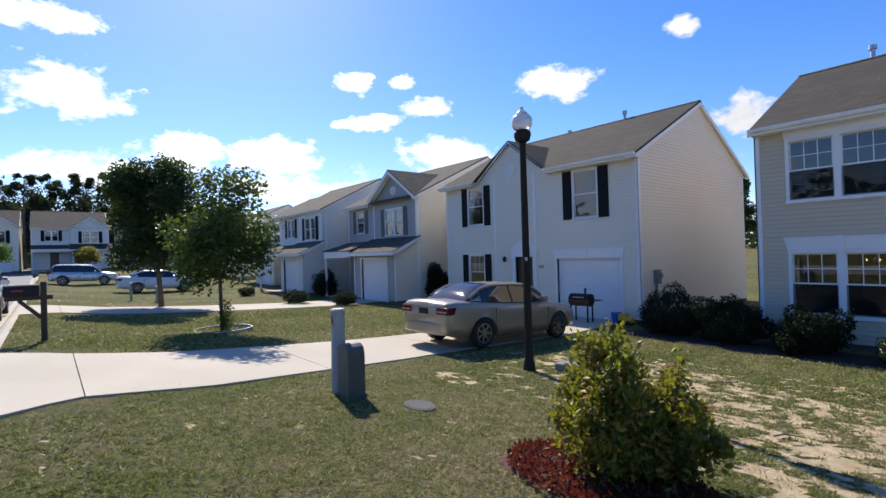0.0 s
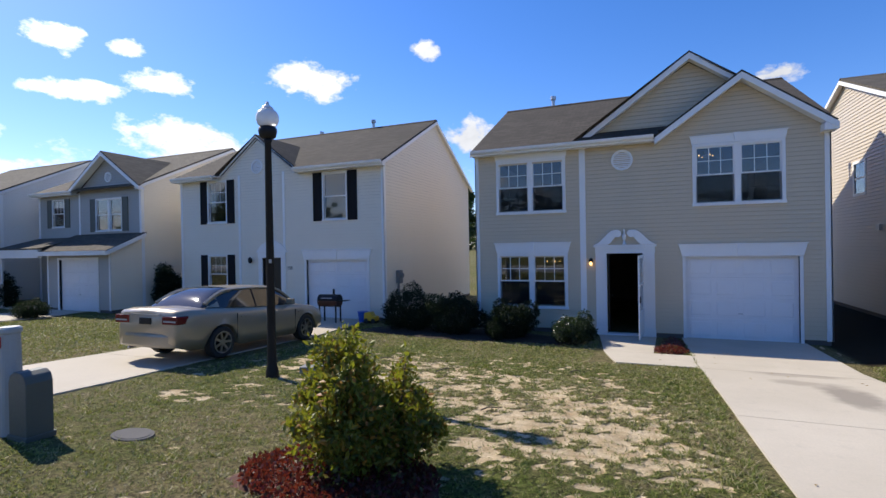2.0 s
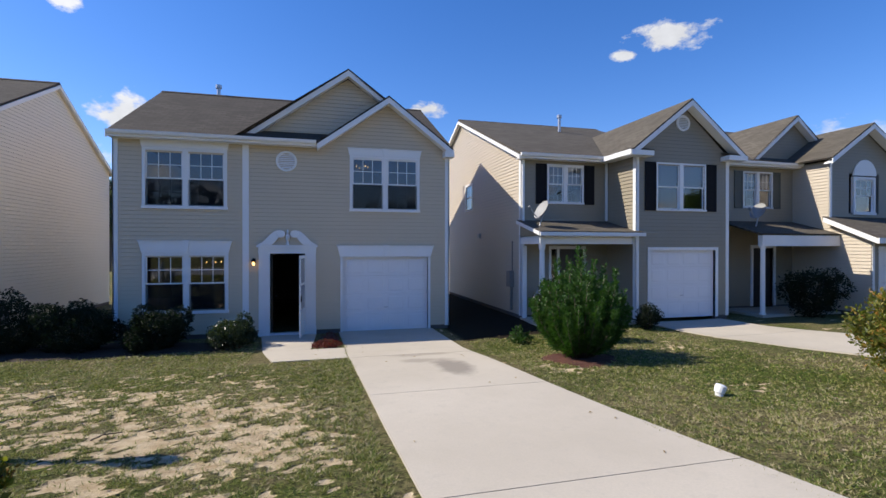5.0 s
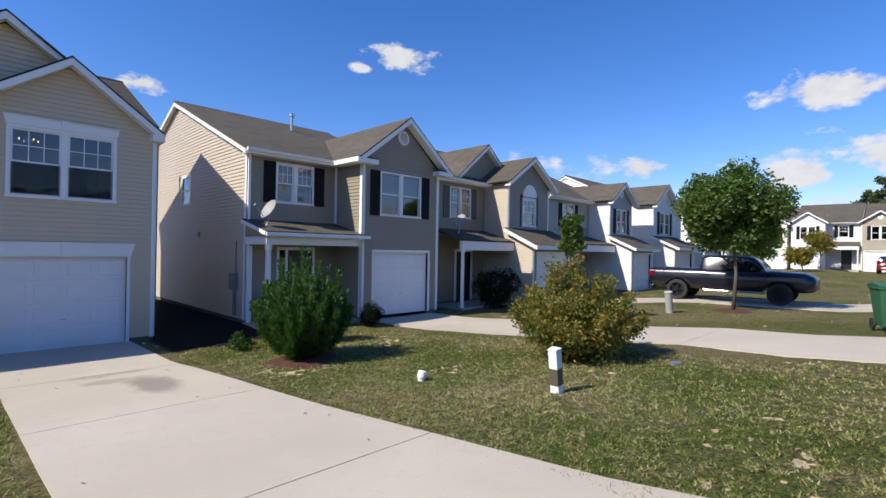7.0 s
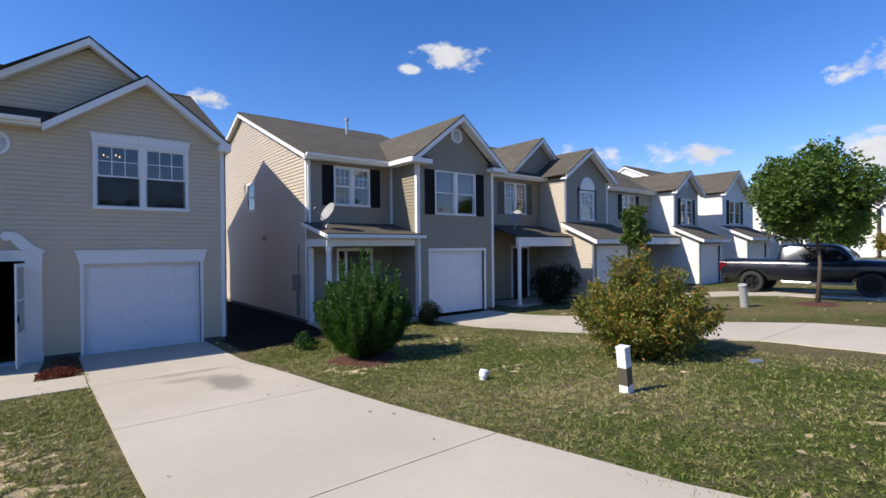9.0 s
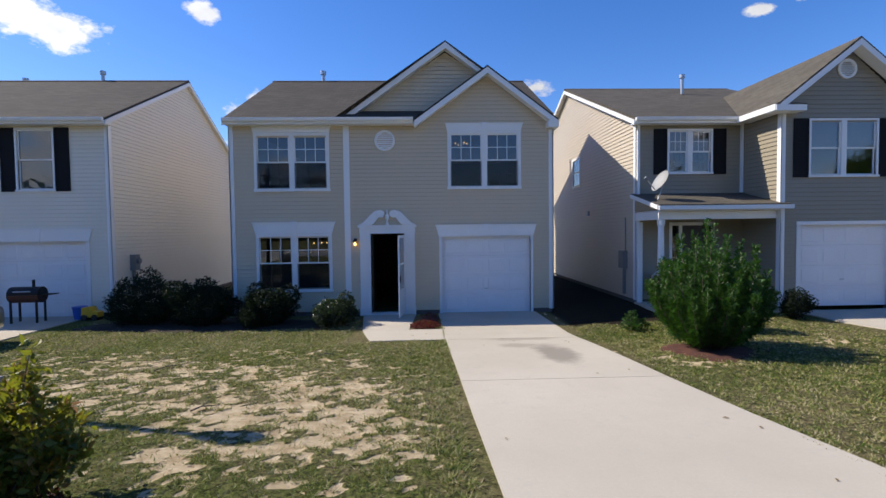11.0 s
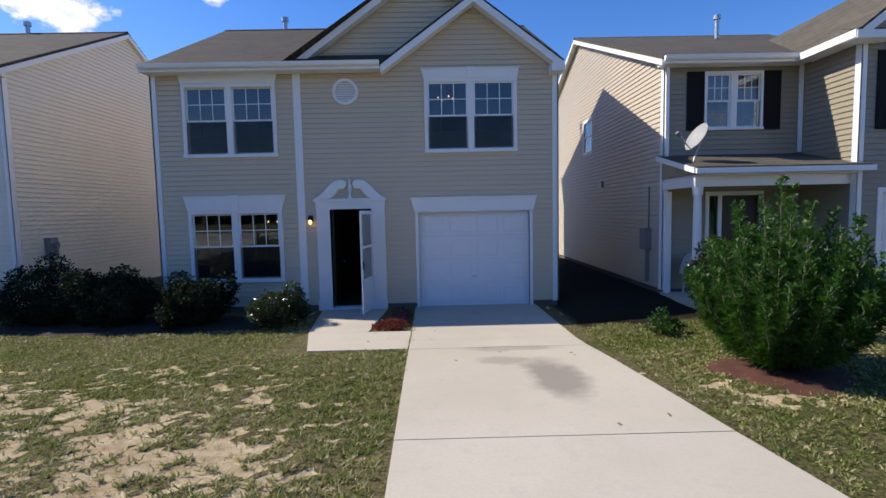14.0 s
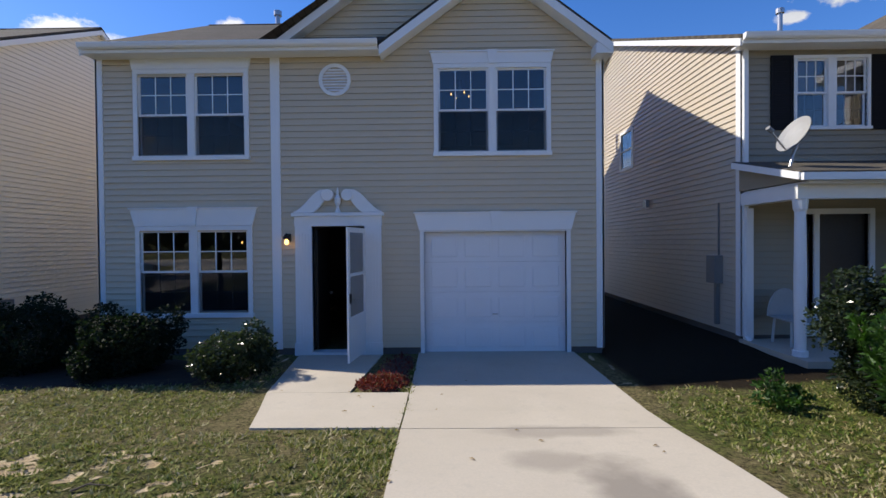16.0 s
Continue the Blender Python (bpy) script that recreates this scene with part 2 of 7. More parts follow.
def stain_mask(m, cx, cy, rx, ry, wobble):
    px, py, pz = m.xyz()
    dx = m.math("DIVIDE", m.math("SUBTRACT", px, cx), rx)
    dy = m.math("DIVIDE", m.math("SUBTRACT", py, cy), ry)
    r = m.math("SQRT", m.math("ADD", m.math("MULTIPLY", dx, dx), m.math("MULTIPLY", dy, dy)))
    return m.ramp(m.math("ADD", r, wobble), (0.55, 1.0), (1.0, 0.0))


for cx, cy, rx, ry, k in ((7.25, -5.3, 0.42, 0.85, 0.75), (6.95, -3.75, 0.8, 0.22, 0.45), (6.75, -4.5, 0.35, 0.25, 0.45)):
    col = c.mix(c.math("MULTIPLY", stain_mask(c, cx, cy, rx, ry, wob), k), col, (0.2, 0.175, 0.145))
CONCRETE = c.color(col).bump(fine, 0.3, 0.003).m

c = Mat("worn_road", (0.2, 0.2, 0.2), 0.9, spec=0.3)
fine = c.noise(60, 5, 0.75)
col = c.mix(c.ramp(c.noise(0.3, 4), (0.35, 0.0), (0.7, 1.0)), (0.27, 0.265, 0.25), (0.34, 0.33, 0.31))
col = c.mix(c.ramp(fine, (0.4, 0.5), (0.65, 0.0)), col, (0.1, 0.1, 0.1))
ROAD = c.color(col).bump(fine, 0.5, 0.006).m

# lawn: turf, straw-coloured dead turf and bare sand, which lies where the turf has gone
c = Mat("patchy_lawn", (0.06, 0.09, 0.02), 0.95, spec=0.1)
n2, n3, n4 = c.noise(0.35, 3), c.noise(24, 7, 0.85), c.noise(5.5, 5, 0.65)
at_ = c.n.new("ShaderNodeAttribute")
at_.attribute_name = "sand"
SANDMASK = c.ramp(c.math("ADD", at_.outputs["Fac"], c.math("MULTIPLY", c.math("SUBTRACT", n3, 0.5), 0.5)), (0.42, 0.0), (0.58, 1.0))
turf = c.mix(c.ramp(n3, (0.4, 0.0), (0.62, 1.0)), (0.012, 0.015, 0.005), (0.15, 0.19, 0.034))
straw = c.mix(c.ramp(n3, (0.38, 0.0), (0.64, 1.0)), (0.022, 0.017, 0.009), (0.36, 0.29, 0.15))
dead = c.math("ADD", c.math("MULTIPLY", n2, 0.6), c.math("MULTIPLY", n4, 0.5))
turf = c.mix(c.ramp(dead, (0.45, 0.06), (0.63, 0.85)), turf, straw)
sand = c.mix(c.ramp(n4, (0.3, 0.0), (0.7, 1.0)), (0.4, 0.29, 0.16), (0.68, 0.56, 0.375))
sand = c.mix(c.ramp(n3, (0.52, 0.0), (0.7, 0.5)), sand, (0.3, 0.23, 0.13))
# shade in the gap between the houses, painted in as near-black soil
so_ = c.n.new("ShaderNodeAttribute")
so_.attribute_name = "gap_shade"
gap_shade = c.mix(n3, (0.008, 0.006, 0.004), (0.036, 0.027, 0.016))
LAWN = c.color(c.mix(so_.outputs["Fac"], c.mix(SANDMASK, turf, sand), gap_shade)).bump(c.math("SUBTRACT", n3, c.math("MULTIPLY", SANDMASK, 0.4)), 0.9, 0.04).m

MULCH = plain("red_wood_mulch", (0.075, 0.026, 0.016), 0.95, spread=0.4, scale=20, bump=0.8)


# ---- geometry helpers ----
class Geo:
    """Vertices and faces gathered for one mesh."""

    def __init__(self):
        self.v, self.f, self.weld = [], [], False

    def add(self, vs, fs):
        n = len(self.v)
        self.v += [tuple(v) for v in vs]
        self.f += [tuple(i + n for i in f) for f in fs]
        return self

    def box(self, x0, y0, z0, x1, y1, z1):
        return self.add([(x0, y0, z0), (x1, y0, z0), (x1, y1, z0), (x0, y1, z0), (x0, y0, z1), (x1, y0, z1), (x1, y1, z1), (x0, y1, z1)],
                        [(0, 3, 2, 1), (4, 5, 6, 7), (0, 1, 5, 4), (1, 2, 6, 5), (2, 3, 7, 6), (3, 0, 4, 7)])

    def bar(self, a, b, w, h, up=(0, 0, 1)):
        """A bar of w by h from a to b."""
        a, b = Vector(a), Vector(b)
        d = (b - a).normalized()
        up = (0, 1, 0) if abs(d.dot(Vector(up))) > 0.999 else up
        s = d.cross(Vector(up)).normalized() * (w / 2)
        u = s.cross(d).normalized() * (h / 2)
        vs = [p + i * s + j * u for p in (a, b) for i, j in ((-1, -1), (1, -1), (1, 1), (-1, 1))]
        return self.add(vs, [(0, 1, 2, 3), (7, 6, 5, 4), (0, 4, 5, 1), (1, 5, 6, 2), (2, 6, 7, 3), (3, 7, 4, 0)])

    def slab(self, pts, offset):
        """A planar outline given depth by the vector offset."""
        n = len(pts)
        off = Vector(offset)
        vs = [Vector(p) for p in pts] + [Vector(p) + off for p in pts]
        fs = [tuple(range(n)), tuple(range(2 * n - 1, n - 1, -1))]
        fs += [(i, (i + 1) % n + 0, (i + 1) % n + n, i + n) for i in range(n)]
        return self.add(vs, fs)

    def tube(self, pts, radii, n=10, cap=True):
        """A round tube through points with a radius at each."""
        pts = [Vector(p) for p in pts]
        if not hasattr(radii, "__len__"):
            radii = [radii] * len(pts)
        base = len(self.v)
        for i, (p, r) in enumerate(zip(pts, radii)):
            d = (pts[min(i + 1, len(pts) - 1)] - pts[max(i - 1, 0)]).normalized()
            ref = Vector((1, 0, 0)) if abs(d.x) < 0.9 else Vector((0, 1, 0))
            s = d.cross(ref).normalized()
            u = s.cross(d)
            self.v += [tuple(p + r * (math.cos(a) * s + math.sin(a) * u)) for a in [2 * math.pi * k / n for k in range(n)]]
        for i in range(len(pts) - 1):
            for k in range(n):
                a, b = base + i * n + k, base + i * n + (k + 1) % n
                self.f.append((a, b, b + n, a + n))
        if cap:
            self.f.append(tuple(base + k for k in range(n))[::-1])
            self.f.append(tuple(base + (len(pts) - 1) * n + k for k in range(n)))
        return self

    def lathe(self, cx, cy, profile, n=16):
        """Rings of (z, radius) round an upright axis."""
        return self.tube([(cx, cy, z + i * 1e-5) for i, (z, r) in enumerate(profile)], [max(r, 1e-3) for z, r in profile], n)

    def mesh(self, name, mat, smooth=False):
        me = bpy.data.meshes.new(name)
        me.from_pydata(self.v, [], self.f)
        me.validate()
        bm = bmesh.new()
        bm.from_mesh(me)
        if self.weld:
            bmesh.ops.remove_doubles(bm, verts=bm.verts, dist=0.0005)
        if len(bm.faces) < 60000:
            bmesh.ops.recalc_face_normals(bm, faces=bm.faces)
        bm.to_mesh(me)
        bm.free()
        me.materials.append(mat)
        if smooth:
            me.polygons.foreach_set("use_smooth", [True] * len(me.polygons))
            me.update()
        return me


def part(name, geo, mat, parent, label="", smooth=False, kind="", bevel=0.0):
    """One mesh under a thing or under a part."""
    ob = new(name, geo.mesh(name, mat, smooth))
    ob.parent = parent
    if bevel:
        md = ob.modifiers.new("bevel", "BEVEL")
        md.width, md.segments, md.limit_method = bevel, 2, "ANGLE"
    return tagged(ob, label, kind=kind)


def thing(name, at, label, category, group="", rz=0.0, kind=""):
    ob = new(name)
    ob.empty_display_size = 0.2
    ob.matrix_basis = pose(*at, rz=rz)
    return tagged(ob, label, category, group, kind)


def setting(name, geo, mat, label="", smooth=False, category=""):
    return tagged(new(name, geo.mesh(name, mat, smooth)), label, category, kind="structure")


# ---- lie of the land ----
def interp(v, xs, ys):
    return float(np.interp(v, xs, ys))


def lot(x):
    return interp(x, [-78, -60, -45, -20, -3, 0, 8.6, 10.8, 17, 30, 45, 66], [1.9, 1.25, 0.65, 0.15, 0.07, 0.0, 0.0, 0.22, 0.2, 0.28, 0.55, 0.95])


def height(x, y):
    base = interp(y, [-17, -14, -12.3, -10.2, -8.4, -6, -4.5, -3, 0], [1.0, 0.85, 0.62, 0.45, 0.33, 0.22, 0.14, 0.03, 0.0])
    w = min(1, max(0, (y + interp(x, [16, 24], [5.5, 12])) / 5))
    far = min(1, max(0, (abs(x - 5) - 25) / 30))
    z = base + w * lot(x)
    return z * (1 - far) + max(z, lot(x)) * far


KERB = -14.95


def lay(geo, outline, rows, cols, lift, thick):
    """A slab laid on the land: outline is four corners (near left, near right, far right, far left)."""
    a, b, c, d = [Vector((*p, 0)) for p in outline]
    n = len(geo.v)
    for i in range(rows + 1):
        for j in range(cols + 1):
            u, v = j / cols, i / rows
            p = (a * (1 - u) + b * u) * (1 - v) + (d * (1 - u) + c * u) * v
            z = height(p.x, p.y) + lift
            geo.v += [(p.x, p.y, z), (p.x, p.y, z - thick)]
    k = 2 * (cols + 1)
    for i in range(rows):
        for j in range(cols):
            q = n + i * k + 2 * j
            geo.f += [(q, q + 2, q + 2 + k, q + k), (q + 1, q + 1 + k, q + 3 + k, q + 3)]
    for i in range(rows):
        q = n + i * k
        geo.f.append((q, q + k, q + k + 1, q + 1))
        q += 2 * cols
        geo.f.append((q, q + 1, q + k + 1, q + k))
    for j in range(cols):
        q = n + 2 * j
        geo.f.append((q, q + 1, q + 3, q + 2))
        q += rows * k
        geo.f.append((q, q + 2, q + 3, q + 1))
    return geo


def lattice(x, y, seed):
    """Smooth value noise on arrays, 0 to 1."""
    xi, yi = np.floor(x).astype(int), np.floor(y).astype(int)
    fx, fy = x - xi, y - yi
    fx, fy = fx * fx * (3 - 2 * fx), fy * fy * (3 - 2 * fy)

    def at(a, b):
        v = np.sin(a * 127.1 + b * 311.7 + seed * 74.7) * 43758.5453
        return v - np.floor(v)

    return (at(xi, yi) * (1 - fx) + at(xi + 1, yi) * fx) * (1 - fy) + (at(xi, yi + 1) * (1 - fx) + at(xi + 1, yi + 1) * fx) * fy


def fbm(x, y, seed, octaves=4):
    x, y = np.asarray(x, float), np.asarray(y, float)
    x, y = x * 0.94 + y * 0.34 + 17.3, y * 0.94 - x * 0.34 + 9.1
    out, amp = np.zeros(np.shape(x)), 0.5
    for k in range(octaves):
        out, amp, x, y = out + amp * lattice(x, y, seed + k), amp * 0.5, x * 2.03 + 5.2, y * 2.03 + 1.3
    return out


def oval(x, y, cx, cy, rx, ry):
    return np.clip(1.6 - 1.6 * np.sqrt(((x - cx) / rx) ** 2 + ((y - cy) / ry) ** 2), 0, 1)


def bare(x, y):
    """How bare the lawn is: over 0.5 the sand shows."""
    x, y = np.asarray(x, float), np.asarray(y, float)
    zone = np.maximum(1.0 * oval(x, y, 3.6, -8.0, 2.5, 2.8), 0.84 * oval(x, y, 0.9, -6.4, 5.5, 3.3))
    zone = np.where(x > 5.35, 0, zone * np.clip((5.4 - x) / 0.35, 0, 1) * np.clip((-3.5 - y) / 0.5, 0, 1))
    zone = np.maximum(zone, 0.5 * oval(x, y, -1.4, -7.6, 2.2, 1.2))
    zone = np.maximum(zone, 0.8 * oval(x, y, 11.0, -7.9, 0.8, 0.7))
    zone = np.maximum(zone, 0.6 * oval(x, y, 9.4, -5.9, 1.0, 1.3))
    zone = np.maximum(zone, 0.24 * oval(x, y, 9.9, -13.2, 2.2, 1.3))
    zone = np.maximum(zone, 0.85 * oval(x, y, -1.9, -8.7, 0.9, 0.5))
    zone = np.maximum(zone, 0.6 * oval(x, y, 12.6, -4.4, 1.5, 0.9))
    n = fbm(x * 3.1, y * 5.6, 3, 5) * 1.12 + (fbm(x * 11, y * 17, 8, 3) - 0.44) * 1.15
    return np.clip((n + 0.53 * zone - 0.97) * 3.6 + 0.5, 0, 1)


def land():
    """The ground as one sheet: fine near the walk, coarse to the horizon, cut back under the road."""
    xs = sorted(set([-1500, -700, -350, -200, -120, -90, -70, -55, -45] + [round(-40 + 0.5 * i, 2) for i in range(70)]
                    + [round(-5 + 0.07 * i, 3) for i in range(286)] + [round(15.1 + 0.3 * i, 2) for i in range(33)] + [25 + i for i in range(60)] + [95, 120, 200, 350, 700, 1500]))
    ys = sorted(set([-1500, -700, -300, -150, -90, -60, -40, -30, KERB - 7.05, KERB - 7, KERB, KERB - 0.05] + [round(-14.68 + 0.07 * i, 3) for i in range(190)]
                    + [-1.2, -1, -0.7, -0.4, 0, 0.5, 1, 2, 3, 5, 8, 12, 20, 30, 50, 90, 150, 300, 700, 1500]))
    gx, gy = np.meshgrid(np.array(xs, float), np.array(ys, float))
    sandy = bare(gx, gy)
    z = np.array([[height(x, y) for x in xs] for y in ys])
    z[(gy > KERB - 7.02) & (gy < KERB - 0.02)] -= 0.35
    lawn_ = (gx > -60) & (gx < 60) & (gy > -14.85) & (gy < -0.5) & ~((gx > 5.5) & (gx < 8.4)) & ~((gx > -6.6) & (gx < -4.0)) & ~((gx > 3.9) & (gx < 5.5) & (gy > -3.5))
    z += np.where(lawn_, (fbm(gx * 1.3, gy * 1.3, 20, 2) - 0.37) * 0.03 + (fbm(gx * 8, gy * 8, 25, 2) - 0.37) * 0.02 - 0.018 * sandy, 0)
    w = len(xs)
    f = [(j * w + i, j * w + i + 1, (j + 1) * w + i + 1, (j + 1) * w + i) for j in range(len(ys) - 1) for i in range(w - 1)]
    me = bpy.data.meshes.new("ground")
    me.from_pydata(np.stack([gx.ravel(), gy.ravel(), z.ravel()], 1).tolist(), [], f)
    me.materials.append(LAWN)
    me.attributes.new("sand", "FLOAT", "POINT").data.foreach_set("value", sandy.ravel().astype(np.float32))
    # mask of the painted gap shade, ending unevenly near the house's shadow line
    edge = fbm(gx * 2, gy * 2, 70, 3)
    gap_shade = np.clip((gx - 8.4) / 0.15, 0, 1) * np.clip((11.6 - gx) / 0.2, 0, 1) * np.clip((gy + 2.1 + edge * 0.7) / 0.2, 0, 1) * (gy < 12)
    me.attributes.new("gap_shade", "FLOAT", "POINT").data.foreach_set("value", gap_shade.ravel().astype(np.float32))
    me.polygons.foreach_set("use_smooth", [True] * len(me.polygons))
    return tagged(new("ground", me), "patchy lawn with dry turf and bare pale sand", kind="structure")


land()
road = Geo()
for i in range(60):
    xa, xb = -120 + i * 4, -116 + i * 4
    lay(road, ((xa, KERB - 7.0), (xb, KERB - 7.0), (xb, KERB - 0.42), (xa, KERB - 0.42)), 3, 1, -0.13, 0.1)
setting("road", road, ROAD, "pale worn asphalt road")


def kerbs():
    for y0, s in ((KERB, -1), (KERB - 7, 1)):
        x = -60.0
        while x < 90:
            g = Geo()
            n = 4
            L = 2.98
            for i in range(n + 1):
                xx = x + L * i / n
                z = height(xx, y0)
                for dy, dz in ((0.1, -0.2), (0.1, 0.012), (-0.02, 0.012), (-0.1, -0.01), (-0.16, -0.07), (-0.2, -0.105), (-0.44, -0.118), (-0.44, -0.2)):
                    g.v.append((xx, y0 + dy * -s * 1.0 if s > 0 else y0 + dy, z + dz))
            for i in range(n):
                for j in range(8):
                    a, b = i * 8 + j, i * 8 + (j + 1) % 8
                    g.f.append((a, b, b + 8, a + 8))
            g.f += [tuple(range(8)), tuple(n * 8 + k for k in range(8))]
            setting("kerb", g, CONCRETE)
            x += 3.0


kerbs()


def drive(name, cuts, label):
    """A driveway of concrete panels: cuts are (y, left x, right x) from the street to the garage."""
    for (ya, la, ra), (yb, lb, rb) in zip(cuts, cuts[1:]):
        g = Geo()
        lay(g, ((la, ya + 0.007), (ra, ya + 0.007), (rb, yb - 0.007), (lb, yb - 0.007)), max(2, int(abs(yb - ya) / 0.3)), 8, 0.024, 0.14)
        setting(name, g, CONCRETE, label)


drive("driveway", [(-14.9, 5.0, 9.3), (-13.9, 5.52, 8.75), (-10.35, 5.59, 8.6), (-6.93, 5.52, 8.34), (-3.65, 5.45, 8.15), (0.12, 5.4, 8.1)], "pale concrete driveway with joints and dark oil stains")
drive("driveway", [(-14.9, -7.5, -2.4), (-13.8, -6.75, -3.1), (-10.3, -6.7, -3.6), (-7.0, -6.6, -3.9), (-3.6, -6.6, -4.0), (0.1, -6.6, -4.0)], "pale concrete driveway beside the lawn")
drive("path", [(-3.62, 3.92, 5.43), (-2.3, 3.6, 5.42)], "pale concrete path")
drive("path", [(-2.31, 3.6, 4.66), (-0.14, 3.35, 4.78)], "pale concrete path to the front door")
drive("driveway", [(-14.9, 14.4, 19.3), (-13.9, 15.1, 18.4), (-10.3, 16.2, 19.6), (-7, 15.5, 18.6), (-4, 14.5, 17.4), (-1.6, 14.2, 16.9)], "pale concrete driveway curving to the garage")
drive("driveway", [(-14.9, 24.9, 30.4), (-13.9, 25.9, 29.6), (-8, 26.2, 29.4), (-5, 23.6, 26.8), (-2.8, 21.9, 25.0)], "pale concrete driveway curving to the garage under the parked truck")
drive("driveway", [(-14.9, -20.5, -16), (-13.8, -20, -16.4), (-8, -19.9, -16.7), (-4.6, -19.5, -16.4), (-1.1, -19.5, -16.4)], "pale concrete driveway")


# ---- houses ----
def gaps(lo, hi, z, holes):
    """The stretches of lo..hi at height z that no hole takes."""
    out = [(lo, hi)]
    for a, b, c, d in holes:
        if c < z < d:
            out = [s for p, q in out for s in ((p, min(q, a)), (max(p, b), q)) if s[1] - s[0] > 0.01]
    return out


def reach(outline, z):
    """The stretch of an outline (points u, z) at height z."""
    us = []
    for (a, za), (b, zb) in zip(outline, outline[1:] + outline[:1]):
        if (za - z) * (zb - z) < 0:
            us.append(a + (b - a) * (z - za) / (zb - za))
    return (min(us), max(us)) if len(us) > 1 else None


def boards(house, wall, o, ud, nd, outline, holes, mat, single, step=0.108, lap=0.022):
    """Lap siding on a wall: o the wall's corner, ud along it, nd outwards. single: each board an object."""
    o, ud, nd = Vector(o), Vector(ud), Vector(nd)
    z0, z1 = min(p[1] for p in outline), max(p[1] for p in outline)
    z = z0
    allg = Geo()
    while z < z1 - 0.02:
        top = min(z + step, z1)
        mid = (z + top) / 2
        lo, hi = reach(outline, z + 0.001), reach(outline, top - 0.001)
        m = reach(outline, mid)
        if m:
            lo, hi = lo or m, hi or m
            for a, b in gaps(m[0], m[1], mid, holes):
                al, bl = (lo[0] if a == m[0] else a), (lo[1] if b == m[1] else b)
                ah, bh = (hi[0] if a == m[0] else a), (hi[1] if b == m[1] else b)
                g = Geo() if single else allg
                vs = [o + ud * u + nd * n + Vector((0, 0, zz)) for u, n, zz in (
                    (al, 0.001, z + 0.006), (bl, 0.001, z + 0.006), (al, lap, z), (bl, lap, z), (al, lap, z + 0.012), (bl, lap, z + 0.012), (ah, lap * 0.15, top), (bh, lap * 0.15, top))]
                g.add(vs, [(0, 1, 3, 2), (2, 3, 5, 4), (4, 5, 7, 6), (0, 2, 4, 6), (1, 7, 5, 3)])
                if single:
                    part("siding_board", g, mat, wall)
        z = top
    if not single:
        part("siding", allg, mat, wall, kind="stuff")


def wall_core(geo, o, ud, nd, outline, holes, thick=0.15):
    """The solid wall behind the siding, with its openings."""
    o, ud, nd = Vector(o), Vector(ud), Vector(nd)
    us = sorted(set([p[0] for p in outline] + [v for h in holes for v in h[:2]]))
    for a, b in zip(us, us[1:]):
        if b - a < 0.005:
            continue
        mu = (a + b) / 2

        def lim(u):
            zs = []
            for (p, zp), (q, zq) in zip(outline, outline[1:] + outline[:1]):
                if (p - u) * (q - u) < 0:
                    zs.append(zp + (zq - zp) * (u - p) / (q - p))
            return (min(zs), max(zs)) if len(zs) > 1 else (0, 0)

        e = 1e-4
        (la, ha), (lb, hb) = lim(a + e), lim(b - e)
        brk = sorted(set(v for h in holes for v in h[2:] if max(la, lb) + 0.01 < v < min(ha, hb) - 0.01))
        levels = [(la, lb)] + [(v, v) for v in brk] + [(ha, hb)]
        for (z0, z1), (z2, z3) in zip(levels, levels[1:]):
            mz = (z0 + z1 + z2 + z3) / 4
            if any(p < mu < q and c_ < mz < d_ for p, q, c_, d_ in holes) or max(z2 - z0, z3 - z1) < 0.005:
                continue
            geo.slab([o + ud * a + Vector((0, 0, z0)), o + ud * b + Vector((0, 0, z1)), o + ud * b + Vector((0, 0, z3)), o + ud * a + Vector((0, 0, z2))], -nd * thick)
    geo.weld = True


def wall(house, name, o, ud, nd, outline, holes, mat, single=False, step=0.108, label=""):
    g = Geo()
    wall_core(g, o, ud, nd, outline, holes)
    w = part(name, g, INNER, house, label)
    boards(house, w, o, ud, nd, outline, holes, mat, single, step)
    if abs(min(p[1] for p in outline) - 0.12) < 0.001:
        us = [p[0] for p in outline]
        g = Geo()
        wall_core(g, Vector(o) - Vector(nd) * 0.012, ud, nd, rect(min(us), max(us), -0.5, 0.119), [q for q in holes if q[2] < 0.08], 0.12)
        part("foundation", g, BRICK, w)
    return w


